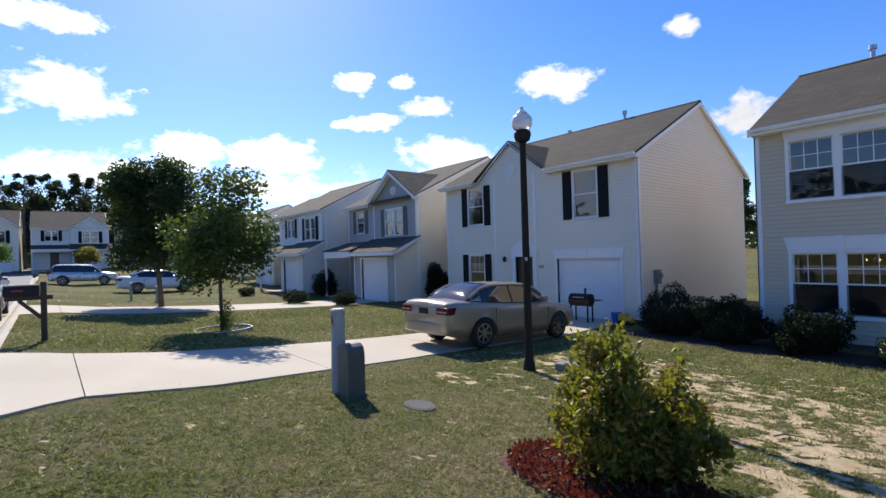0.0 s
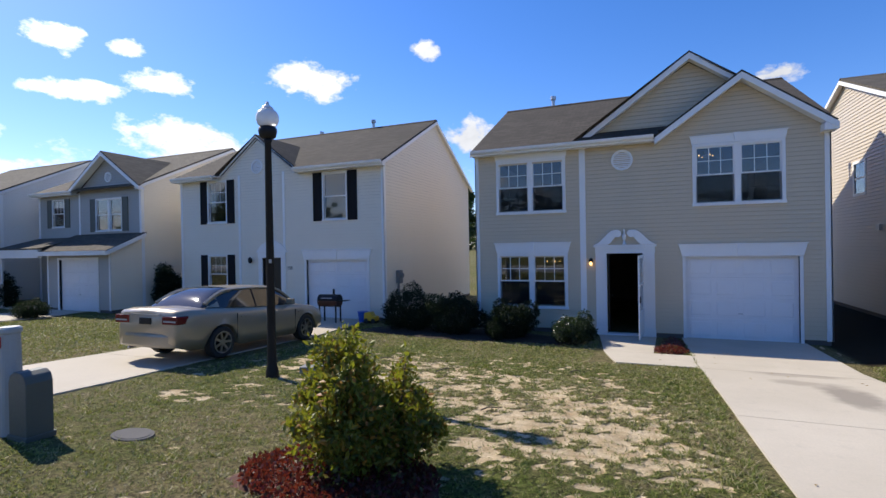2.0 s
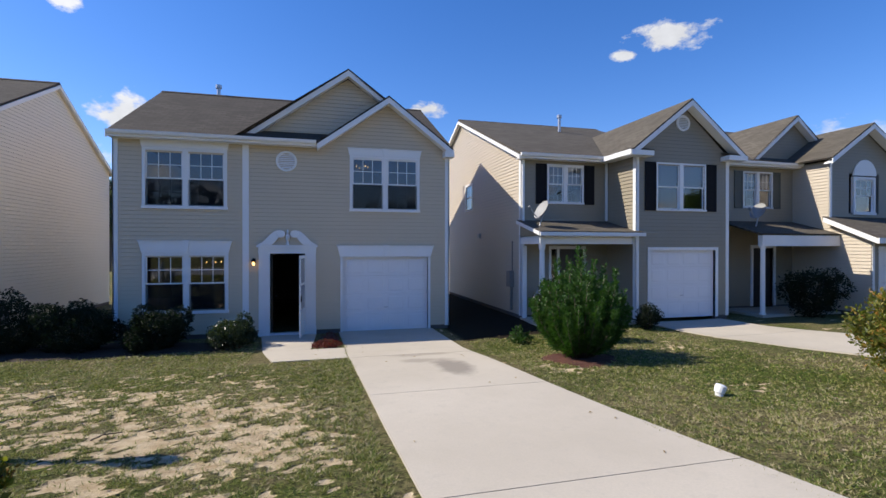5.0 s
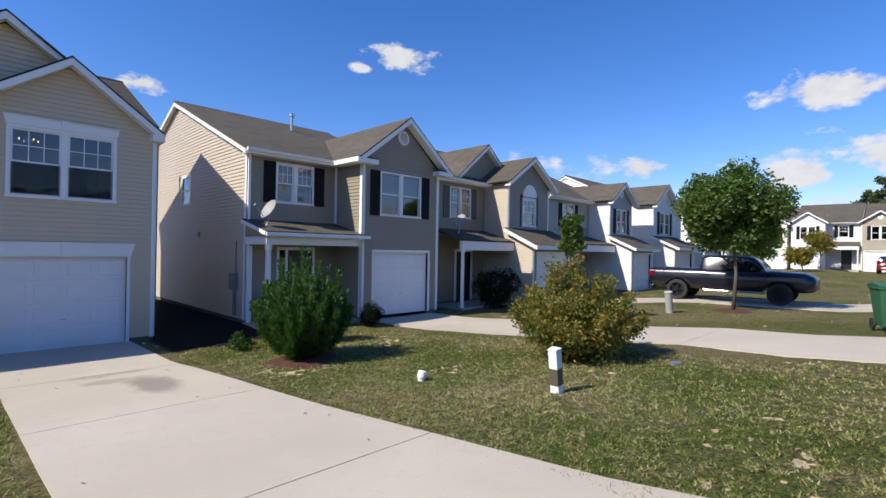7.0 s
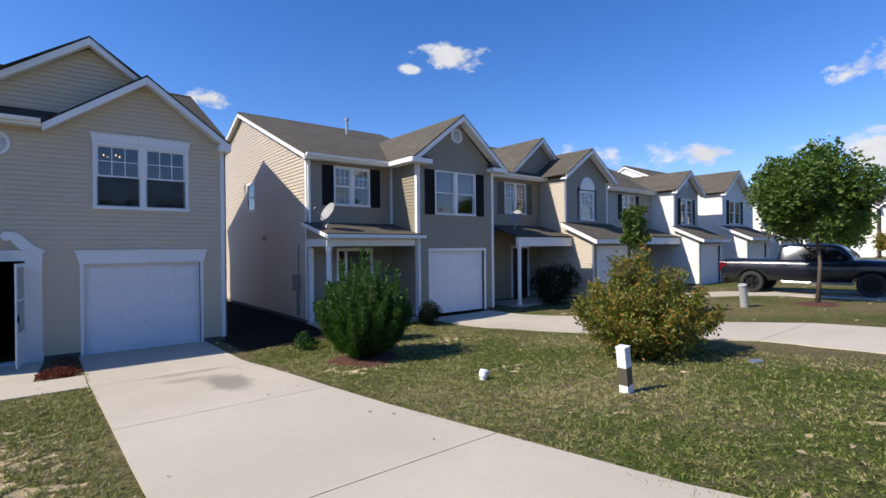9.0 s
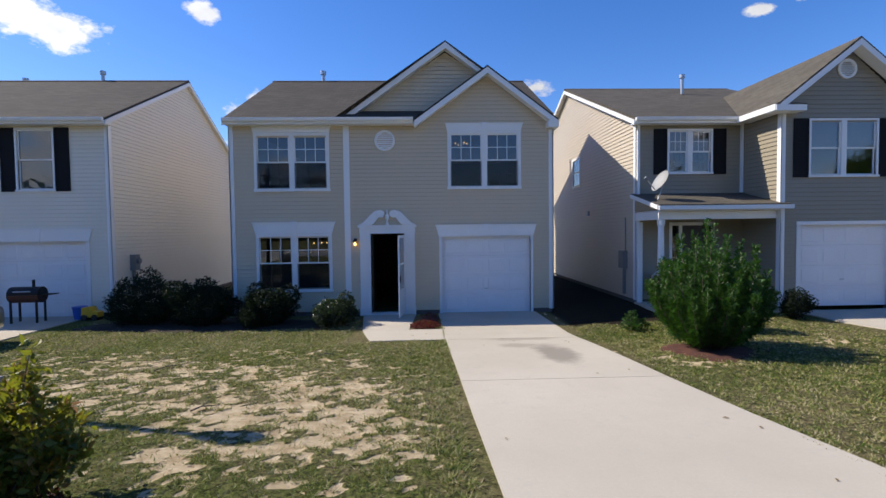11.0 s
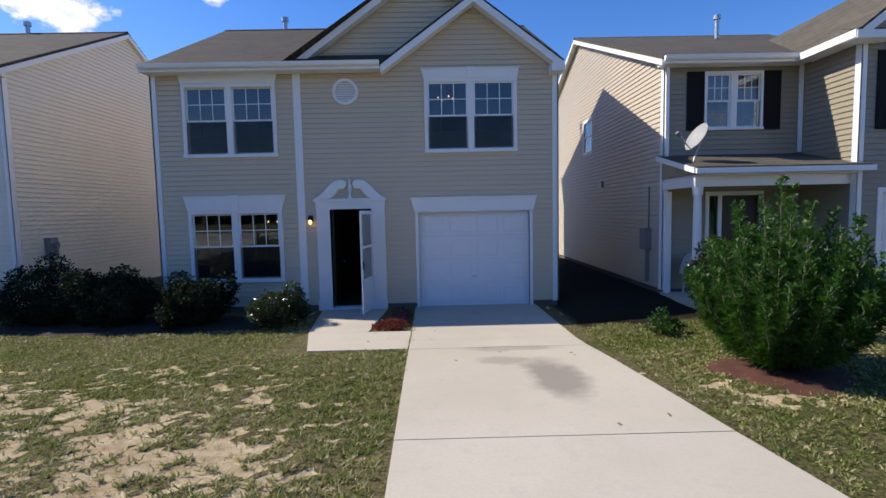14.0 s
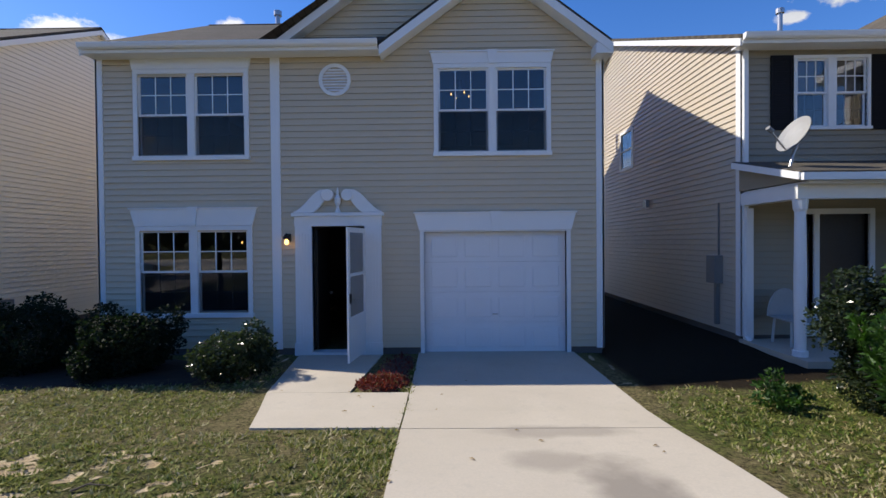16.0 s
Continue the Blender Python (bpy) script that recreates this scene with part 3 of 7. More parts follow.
def window(house, x0, x1, z0, z1, y, lights=2, grid=True, shutters=0.0, shut=None, head=0.0, key=False, casing=0.075, blind=0.0, arch=False):
    """A window in a wall facing -y: casing, sashes, muntins, panes; the outer size is given. Its opening is the casing's inner edge."""
    shut = shut or SHUT
    g = Geo()
    c_, f = casing, 0.03
    yo = y - f - 0.014
    g.box(x0, yo, z0 + c_, x0 + c_, y + 0.06, z1 - c_).box(x1 - c_, yo, z0 + c_, x1, y + 0.06, z1 - c_)
    g.box(x0, yo, z1 - c_, x1, y + 0.06, z1).box(x0 - 0.015, yo - 0.02, z0, x1 + 0.015, y + 0.06, z0 + c_)
    w = part("window", g, WHITE, house, "white framed double-hung window" if lights < 3 else "")
    inner = (x1 - x0 - 2 * c_)
    mull = 0.13 if lights == 2 else 0
    sash_w = (inner - mull) / lights
    if mull:
        part("mullion", Geo().box(x0 + c_ + sash_w, yo + 0.004, z0 + c_, x1 - c_ - sash_w, y + 0.06, z1 - c_), WHITE, w)
    zm = (z0 + z1) / 2
    for i in range(lights):
        a = x0 + c_ + i * (sash_w + mull)
        b = a + sash_w
        for lo, hi, yy, upper in ((z0 + c_, zm + 0.015, y + 0.02, False), (zm - 0.015, z1 - c_, y - 0.005, True)):
            s = Geo()
            r = 0.035
            s.box(a, yy, lo, a + r, yy + 0.025, hi).box(b - r, yy, lo, b, yy + 0.025, hi)
            s.box(a + r, yy, lo, b - r, yy + 0.025, lo + r).box(a + r, yy, hi - r, b - r, yy + 0.025, hi)
            part("sash", s, WHITE, w)
            part("pane", Geo().box(a + r - 0.002, yy + 0.011, lo + r - 0.002, b - r + 0.002, yy + 0.014, hi - r + 0.002), GLASS, w)
            if grid:
                q = Geo()
                mw = 0.009
                gy = yy + (0.003 if upper else 0.018)
                for k in (1, 2):
                    u = a + r + (b - a - 2 * r) * k / 3
                    q.box(u - mw, gy, lo + r, u + mw, gy + 0.006, hi - r)
                m = (lo + hi) / 2
                q.box(a + r, gy + 0.0005, m - mw, b - r, gy + 0.0055, m + mw)
                part("muntin_grid", q, WHITE if upper else GREYMUNT, w)
        if lights == 2 and grid and not blind:
            part("insect_screen", Geo().box(a + 0.01, y - 0.012, z0 + c_ + 0.01, b - 0.01, y - 0.0115, zm - 0.02), SCREEN, w, "dark fine insect screen")
        if blind:
            s = Geo()
            z = z1 - c_ - 0.03
            while z > z1 - c_ - blind * (z1 - z0 - 2 * c_):
                s.add([(a + 0.01, y + 0.08, z), (b - 0.01, y + 0.08, z), (b - 0.01, y + 0.105, z - 0.022), (a + 0.01, y + 0.105, z - 0.022)], [(0, 1, 2, 3)])
                z -= 0.027
            part("blind", s, BLIND, w, "white slatted blind")
    if shutters:
        for a, b in ((x0 - shutters - 0.01, x0 - 0.01), (x1 + 0.01, x1 + shutters + 0.01)):
            s = Geo()
            ys_ = y - 0.045
            for lo, hi in ((z0, z0 + 0.07), (zm - 0.035, zm + 0.035), (z1 - 0.07, z1)):
                s.box(a + 0.05, ys_, lo, b - 0.05, y - 0.015, hi)
            s.box(a, ys_, z0, a + 0.05, y - 0.015, z1).box(b - 0.05, ys_, z0, b, y - 0.015, z1)
            z = z0 + 0.09
            while z < z1 - 0.09:
                if abs(z - zm) > 0.05:
                    s.add([(a + 0.05, ys_ + 0.006, z), (b - 0.05, ys_ + 0.006, z), (b - 0.05, y - 0.016, z + 0.03), (a + 0.05, y - 0.016, z + 0.03)], [(0, 1, 2, 3)])
                z += 0.04
            s.box(a + 0.045, y - 0.036, z0 + 0.002, b - 0.045, y - 0.017, z1 - 0.002)
            part("shutter", s, shut, w, "dark louvred shutter")
    if head:
        header(w, x0, x1, z1, y, head, key)
    return w


def header(parent, x0, x1, z1, y, head, key):
    """A flared crosshead over an opening, with a keystone."""
    m, yy = (x0 + x1) / 2, y - 0.05
    s = Geo()
    e = 0.09 if head > 0.25 else 0.05
    s.slab([(x0 - 0.01, yy, z1 + 0.004), (x1 + 0.01, yy, z1 + 0.004), (x1 + e, yy, z1 + head), (x0 - e, yy, z1 + head)], (0, 0.06, 0))
    s.box(x0 - e - 0.015, yy - 0.025, z1 + head, x1 + e + 0.015, y + 0.01, z1 + head + 0.025)
    h = part("header", s, WHITE, parent, "white flared header")
    if key:
        k = Geo()
        k.slab([(m - 0.05, yy - 0.034, z1 - 0.01), (m + 0.05, yy - 0.034, z1 - 0.01), (m + 0.085, yy - 0.034, z1 + head + 0.035), (m - 0.085, yy - 0.034, z1 + head + 0.035)], (0, 0.033, 0))
        part("keystone", k, WHITE, parent)


GREYMUNT = plain("shaded_grid_bars", (0.2, 0.2, 0.21), 0.5)


def garage_door(house, x0, x1, z0, z1, y, head=0.0, casing=0.09, panels=True):
    d = Geo()
    d.box(x0 - casing, y - 0.035, z0, x0, y + 0.15, z1).box(x1, y - 0.035, z0, x1 + casing, y + 0.15, z1)
    d.box(x0 - casing, y - 0.035, z1, x1 + casing, y + 0.15, z1 + (0.02 if head else 0.09))
    door = part("garage_door", d, WHITE, house, "closed white panelled garage door")
    n = 4
    h = (z1 - z0) / n
    for i in range(n):
        p = Geo()
        a, b = z0 + i * h + 0.002, z0 + (i + 1) * h - 0.002
        yy = y + 0.07
        p.box(x0 + 0.002, yy, a, x1 - 0.002, yy + 0.03, b)
        part("door_section", p, GARAGE, door)
        if not panels:
            continue
        wdt = (x1 - x0 - 0.1) / 4
        for k in range(4):
            u, v, c0, c1, t = x0 + 0.11 + k * wdt, x0 - 0.01 + (k + 1) * wdt, a + 0.08, b - 0.08, 0.02
            q = Geo().add([(u, yy, c0), (v, yy, c0), (v, yy, c1), (u, yy, c1), (u + t, yy - 0.008, c0 + t), (v - t, yy - 0.008, c0 + t), (v - t, yy - 0.008, c1 - t), (u + t, yy - 0.008, c1 - t)],
                          [(4, 5, 6, 7), (0, 1, 5, 4), (1, 2, 6, 5), (2, 3, 7, 6), (3, 0, 4, 7)])
            part("raised_panel", q, GARAGE, door)
    hd = Geo().box((x0 + x1) / 2 - 0.05, y + 0.05, z0 + 0.66, (x0 + x1) / 2 + 0.05, y + 0.068, z0 + 0.68)
    part("door_handle", hd, METAL, door)
    if head:
        header(door, x0 - casing, x1 + casing, z1 + 0.02, y - 0.003, head, True)
    return door


def roof(house, name, pts, mat, thick=0.06, label=""):
    """A roof plane of shingles with its deck, its local y running up the slope."""
    p = [Vector(q) for q in pts]
    n = Vector((0, 0, 0))
    for q, r in zip(p, p[1:] + p[:1]):
        n += q.cross(r)
    n.normalize()
    if n.z < 0:
        n = -n
    along = Vector((0, 0, 1)).cross(n).normalized()
    up = n.cross(along)
    m = Matrix((along, up, n)).transposed().to_4x4()
    m.translation = p[0]
    inv = m.inverted()
    loc = [inv @ q for q in p]
    g = Geo().slab([(q.x, q.y, 0) for q in loc], (0, 0, -thick))
    ob = part(name, g, mat, house, label)
    ob.matrix_basis = m
    return ob


def rake(house, name, a, b, h=0.17, t=0.03, drop=0.0):
    """A fascia or rake board from a to b, hanging below the roof's edge."""
    a, b = Vector(a), Vector(b)
    d = (b - a)
    side = Vector((d.y, -d.x, 0)).normalized() * t
    g = Geo().slab([a - Vector((0, 0, drop)), b - Vector((0, 0, drop)), b - Vector((0, 0, drop + h)), a - Vector((0, 0, drop + h))], side)
    return part(name, g, WHITE, house)


def vent_round(house, x, z, y, r=0.28):
    g = Geo()
    n = 24
    for k in range(n):
        a, b = 2 * math.pi * k / n, 2 * math.pi * (k + 1) / n
        q = lambda ang, rr, yy: (x + rr * math.cos(ang), yy, z + rr * math.sin(ang))
        g.add([q(a, r, y), q(b, r, y), q(b, r, y - 0.045), q(a, r, y - 0.045), q(a, r - 0.06, y - 0.045), q(b, r - 0.06, y - 0.045), q(b, r - 0.06, y), q(a, r - 0.06, y)],
              [(0, 1, 2, 3), (3, 2, 5, 4), (4, 5, 6, 7)])
    v = part("gable_vent", g, WHITE, house, "round white louvred vent")
    zz = -r + 0.09
    while zz < r - 0.07:
        w = math.sqrt(max(0, (r - 0.055) ** 2 - zz * zz))
        part("louvre", Geo().slab([(x - w, y - 0.03, z + zz), (x + w, y - 0.03, z + zz), (x + w, y - 0.016, z + zz + 0.035), (x - w, y - 0.016, z + zz + 0.035)], (0, 0.004, 0)), WHITE, v)
        zz += 0.05


def vent_pipe(house, x, y, z, h=0.45):
    g = Geo().lathe(x, y, [(z - 0.25, 0.06), (z + h - 0.12, 0.06), (z + h - 0.12, 0.1), (z + h, 0.1), (z + h, 0.02)], 12)
    part("vent_pipe", g, METAL, house, "galvanised roof vent pipe", smooth=False)


def post_board(house, x0, x1, z0, z1, y, name="corner_board", t=0.028):
    part(name, Geo().box(x0, y - t, z0, x1, y - 0.001, z1), WHITE, house)


def rect(a, b, c, d):
    return [(a, c), (b, c), (b, d), (a, d)]


def inset(w, c=0.075):
    return (w[0] + c, w[1] - c, w[2] + c, w[3] - c)


X, Y = Vector((1, 0, 0)), Vector((0, 1, 0))


def shell(house, w, d, e, ridge, mat, front_holes=(), single=False, floor2=2.75, ridge_y=None, y0=0.0, front=True, over=0.32, roofmat=None, x0=0.0, side_holes=((), ()), side_over=0.07, cuts=()):
    """Four walls, floors and a gabled roof whose ridge runs along x. w, d wide and deep; e the eave, ridge the ridge height."""
    roofmat = roofmat or SHINGLE
    ry = ridge_y or (y0 + d / 2)
    if front:
        wall(house, "front_wall", (x0, y0, 0), X, -Y, rect(0, w, 0.12, e), [(a - x0, b - x0, c_, d_) for a, b, c_, d_ in front_holes], mat, single)
    side = [(0, 0.12), (d, 0.12), (d, e), (ry - y0, ridge), (0, e)]
    wall(house, "side_wall", (x0, y0, 0), Y, -X, side, list(side_holes[0]), mat)
    wall(house, "side_wall", (x0 + w, y0, 0), Y, X, side, list(side_holes[1]), mat)
    wall(house, "rear_wall", (x0, y0 + d, 0), X, Y, rect(0, w, 0.12, e), [], mat)
    part("foundation", Geo().box(x0 + 0.02, y0 + 0.02, -0.6, x0 + w - 0.02, y0 + d - 0.02, -0.05), BRICK, house)
    part("floor", Geo().box(x0 + 0.16, y0 + 0.16, floor2 - 0.15, x0 + w - 0.16, y0 + d - 0.16, floor2), INNER, house)
    part("ceiling", Geo().box(x0 + 0.16, y0 + 0.16, e - 0.1, x0 + w - 0.16, y0 + d - 0.16, e), INNER, house)
    sl = (ridge - e) / (ry - y0)
    o = over
    ze = e - o * sl + 0.1
    zr = ridge + 0.1
    xl, xr = x0 - side_over, x0 + w + side_over
    edges = sorted(set([xl, xr] + [v for q in cuts for v in q]))
    outline = [(xl, ry, zr)]
    for u, v in zip(edges, edges[1:]):
        yf = y0 + 0.04 if any(p <= (u + v) / 2 <= q for p, q in cuts) else y0 - o
        outline += [(u, yf, ze + (yf - y0 + o) * sl), (v, yf, ze + (yf - y0 + o) * sl)]
    outline.append((xr, ry, zr))
    roof(house, "roof", outline, roofmat, label="weathered asphalt shingle roof")
    roof(house, "roof", [(xr, y0 + d + o, ze), (xl, y0 + d + o, ze), (xl, ry, zr), (xr, ry, zr)], roofmat)
    for x_ in (xl, xr):
        s = -1 if x_ == xl else 1
        rake(house, "rake_board", (x_, y0 - o, ze - 0.07), (x_, ry, zr - 0.07), 0.12, 0.03 * s)
        rake(house, "rake_board", (x_, ry, zr - 0.07), (x_, y0 + d + o, ze - 0.07), 0.12, 0.03 * s)
        sf = Geo()
        xa, xb = (x_ + 0.004, x0 - 0.02) if s < 0 else (x0 + w + 0.02, x_ - 0.004)
        for ya, za, yb, zb in ((y0 - o, ze, ry, zr), (ry, zr, y0 + d + o, ze)):
            sf.slab([(xa, ya, za - 0.14), (xb, ya, za - 0.14), (xb, yb, zb - 0.14), (xa, yb, zb - 0.14)], (0, 0, 0.03))
        part("soffit", sf, WHITE, house)
    part("ridge_cap", Geo().slab([(xl, ry - 0.14, zr - 0.05), (xl, ry, zr + 0.02), (xl, ry + 0.14, zr - 0.05)], (xr - xl, 0, 0)), roofmat, house)
    return sl, ze, zr, ry


def eave(house, x0, x1, y, z, deep=0.32):
    """Gutter, fascia and soffit along a front eave."""
    g = Geo()
    prof = [(0, 0), (-0.1, 0.0), (-0.1, -0.02), (-0.085, -0.07), (-0.06, -0.095), (0, -0.095)]
    g.slab([(x0, y + p, z + q) for p, q in prof], (x1 - x0, 0, 0))
    part("gutter", g, WHITE, house, "white gutter")
    part("soffit", Geo().box(x0, y + 0.002, z - 0.145, x1, y + deep, z - 0.12), WHITE, house)
    part("fascia", Geo().box(x0, y - 0.003, z - 0.15, x1, y + 0.02, z - 0.096), WHITE, house)


def front_gable(house, xl, xr, z0, peak_x, zp, yf, y_back_fn, mat, wall_y=None, over=0.3, roofmat=None, board=0.16):
    """A gable facing the street, its roof running back to the main roof. xl, xr its eaves at height z0."""
    roofmat = roofmat or SHINGLE
    yb0, ybp = y_back_fn(z0), y_back_fn(zp)
    roof(house, "gable_roof", [(xl, yf, z0), (xl, yb0, z0), (peak_x, ybp, zp), (peak_x, yf, zp)], roofmat)
    roof(house, "gable_roof", [(xr, yb0, z0), (xr, yf, z0), (peak_x, yf, zp), (peak_x, ybp, zp)], roofmat)
    for a in (xl, xr):
        g = Geo()
        g.slab([(a, yf - 0.012, z0 - 0.055), (peak_x, yf - 0.012, zp - 0.055), (peak_x, yf - 0.012, zp - 0.055 - board), (a, yf - 0.012, z0 - 0.055 - board)], (0, 0.03, 0))
        part("rake_board", g, WHITE, house, "white rake board")
        g = Geo()
        g.slab([(a, yf + 0.019, z0 - 0.2), (peak_x, yf + 0.019, zp - 0.2), (peak_x, (wall_y or yf + over) - 0.016, zp - 0.2), (a, (wall_y or yf + over) - 0.016, z0 - 0.2)], (0, 0, 0.02))
        part("soffit", g, WHITE, house)


def main_house():
    h = thing("house", (0, 0, 0), "two-storey tan vinyl house with white trim and open front door", "house")
    w_ul, w_ur, w_ll = (0.46, 2.48, 3.42, 5.0), (5.7, 7.72, 3.44, 5.03), (0.46, 2.51, 0.67, 2.27)
    door, gar = (3.56, 4.48, 0.06, 2.24), (5.51, 7.98, 0.0, 2.13)
    holes = [inset(w_ul), inset(w_ur), inset(w_ll), (door[0], door[1], 0.0, door[3]), (gar[0], gar[1], -0.1, gar[3])]
    outline = [(-0.18, 0.12), (8.6, 0.12), (8.6, 5.2), (6.78, 6.5), (4.95, 5.24), (-0.18, 5.24)]
    wall(h, "front_wall", (0, 0, 0), X, -Y, outline, holes, TAN, single=True)
    sl, ze, zr, ry = shell(h, 8.78, 8.6, 5.4, 7.57, TAN, front=False, ridge_y=4.2, side_over=0.05, x0=-0.18, cuts=[(4.9, 8.65)])
    back = lambda z: -0.32 + (z - ze) / sl + 0.05
    eave(h, -0.22, 4.78, -0.34, ze - 0.01)
    part("soffit", Geo().box(-0.22, -0.32, 5.18, 4.9, -0.02, 5.2), WHITE, h)
    # the wide gable, set back, and the nested one, flush
    big = [(0.0, 0.0), (5.7, 0.0), (2.85, 1.9)]
    wall(h, "gable_wall", (2.82, 0.32, 5.37), X, -Y, big, [], TAN, single=True)
    front_gable(h, 2.66, 8.65, 5.35, 5.67, 7.5, 0.02, back, TAN, wall_y=0.3)
    front_gable(h, 4.8, 8.68, 5.3, 6.78, 6.72, -0.33, back, TAN, wall_y=-0.015)
    led = Geo().slab([(2.9, -0.32, 5.32), (4.95, -0.32, 5.32), (4.95, 0.33, 5.46), (2.9, 0.33, 5.46)], (0, 0, -0.05))
    part("roof_ledge", led, SHINGLE, h)
    g = Geo()
    g.box(8.42, -0.33, 5.07, 8.7, 0.05, 5.24)
    part("eave_return", g, WHITE, h)
    window(h, *w_ul, 0, head=0.19)
    window(h, *w_ur, 0, head=0.19, key=True)
    window(h, *w_ll, 0, head=0.3, key=True)
    for a, b, z0, z1 in ((-0.21, -0.09, 0.1, 5.22), (8.5, 8.63, 0.1, 5.2), (2.86, 3.02, 0.1, 5.22)):
        post_board(h, a, b, z0, z1, 0)
    for xx in (-0.208, 8.6):
        part("corner_board", Geo().box(xx, -0.028, 0.1, xx + 0.028, 0.1, 5.28), WHITE, h)
    vent_round(h, 3.99, 4.78, -0.002)
    vent_pipe(h, 1.5, 4.3, 7.6)
    vent_pipe(h, 8.2, 6.5, 7.0)
    garage_door(h, *gar[:2], 0.015, gar[3], 0, head=0.3, casing=0.07)
    entrance(h, door)
    # porch lamp
    lamp = part("wall_lamp", Geo().box(3.11, -0.05, 1.98, 3.19, -0.016, 2.12).bar((3.15, -0.05, 2.08), (3.15, -0.13, 2.1), 0.02, 0.02), BLACK, h, "small black wall lamp, lit")
    part("lamp_cage", Geo().lathe(3.15, -0.14, [(2.03, 0.055), (2.07, 0.06), (2.1, 0.035), (2.13, 0.01)], 10), BLACK, lamp)
    part("bulb", Geo().lathe(3.15, -0.14, [(1.93, 0.015), (1.95, 0.034), (1.99, 0.036), (2.025, 0.02)], 10), BULB, lamp, "glowing bulb")
    part("spigot_box", Geo().box(2.72, -0.05, 0.34, 2.8, -0.016, 0.46), GREYBOX, h)
    for cx, cy, cz in ((6.2, 1.6, 4.98), (1.85, 1.6, 1.98)):
        ch = part("chandelier", Geo().lathe(cx, cy, [(cz - 0.06, 0.02), (cz - 0.01, 0.12), (cz + 0.04, 0.03), (cz + 0.6, 0.015)], 12), METAL, h, "small chandelier seen through the window")
        for k in range(4):
            a = 0.4 + 1.57 * k
            part("bulb", Geo().lathe(cx + 0.2 * math.cos(a), cy + 0.2 * math.sin(a), [(cz - 0.025, 0.006), (cz, 0.016), (cz + 0.03, 0.006)], 8), BULB, ch)
    return h


bm_ = Mat("warm_bulb", (1, 0.8, 0.5), 0.5)
bm_.b.inputs["Emission Color"].default_value = (1.0, 0.55, 0.16, 1)
bm_.b.inputs["Emission Strength"].default_value = 3.0
BULB = bm_.m


def entrance(h, door):
    x0, x1, z0, z1 = door
    surround = part("door_surround", Geo().box(x0 - 0.34, -0.11, 2.42, x1 + 0.34, 0.02, 2.48), WHITE, h, "white fluted door surround")
    part("lintel", Geo().box(x0 - 0.3, -0.065, 2.25, x1 + 0.3, 0.1, 2.419), WHITE, surround)
    for a, b in ((x0 - 0.29, x0), (x1, x1 + 0.29)):
        jamb = part("jamb", Geo().box(a, -0.06, 0.0, b, 0.1, 2.249), WHITE, surround)
        part("plinth", Geo().box(a - 0.02, -0.078, 0.0, b + 0.02 * (a > x1 - 0.1) - 0.005, -0.061, 0.22), WHITE, surround)
        for k in range(4):
            part("flute", Geo().box(a + 0.05 + 0.055 * k, -0.068, 0.26, a + 0.075 + 0.055 * k, -0.0605, 2.12), WHITE, jamb)
    part("threshold", Geo().box(x0 - 0.02, -0.12, -0.02, x1 + 0.02, 0.15, 0.06), WHITE, surround)
    # swan-neck pediment: two scrolls and an urn
    cx, zb = (x0 + x1) / 2, 2.485
    for s in (-1, 1):
        up, lo = [], []
        for k in range(15):
            t = k / 14
            u = 0.76 - 0.52 * t
            up.append((u, 0.02 + 0.37 * (t * t * (3 - 2 * t)) + 0.02 * math.sin(3 * t)))
            lo.append((u, 0.0 if t < 0.62 else 0.2 * ((t - 0.62) / 0.38) ** 1.5))
        n = len(up)
        vs = []
        for (u, a), (_, b) in zip(up, lo):
            for yy in (-0.09, -0.02):
                vs += [(cx + s * u, yy, zb + b), (cx + s * u, yy, zb + a)]
        fs = []
        for k in range(n - 1):
            q = 4 * k
            fs += [(q, q + 1, q + 5, q + 4), (q + 2, q + 6, q + 7, q + 3), (q + 1, q + 3, q + 7, q + 5), (q, q + 4, q + 6, q + 2)]
        fs += [(0, 2, 3, 1), (4 * n - 4, 4 * n - 3, 4 * n - 1, 4 * n - 2)]
        g = Geo().add(vs, fs)
        g.tube([(cx + s * 0.2 + 0.075 * math.cos(q * math.pi / 8), -0.07, zb + 0.3 + 0.075 * math.sin(q * math.pi / 8)) for q in range(17)], [0.027] * 17, 6)
        part("pediment_scroll", g, WHITE, surround)
        g = Geo()
        g.tube([(cx + s * 0.17, -0.105, zb + 0.3), (cx + s * 0.17, -0.012, zb + 0.3)], 0.1, 16)
        part("rosette", g, WHITE, surround)
    part("urn", Geo().lathe(cx, -0.055, [(zb, 0.05), (zb + 0.05, 0.035), (zb + 0.1, 0.02), (zb + 0.16, 0.05), (zb + 0.25, 0.055), (zb + 0.3, 0.02), (zb + 0.36, 0.025), (zb + 0.43, 0.005)], 12), WHITE, surround)
    # dark inner door standing open, lit hall behind it stays dim
    d = Geo().box(x0 + 0.01, 0.12, 0.07, x0 + 0.055, 0.98, 2.2)
    dr = part("front_door", d, DARKDOOR, h, "dark front door standing open")
    part("door_knob", Geo().tube([(x0 + 0.055, 0.9, 1.0), (x0 + 0.1, 0.9, 1.0), (x0 + 0.12, 0.9, 1.0)], [0.012, 0.03, 0.022], 10), METAL, dr)
    # storm door on the right jamb, swung outwards
    a = radians(-97)
    hx, hy = x1 + 0.0, -0.07
    W = 0.9
    ux, uy = -math.cos(a + math.pi) * 0 + math.cos(radians(180 + 83)), math.sin(radians(180 + 83))
    nx, ny = -uy, ux
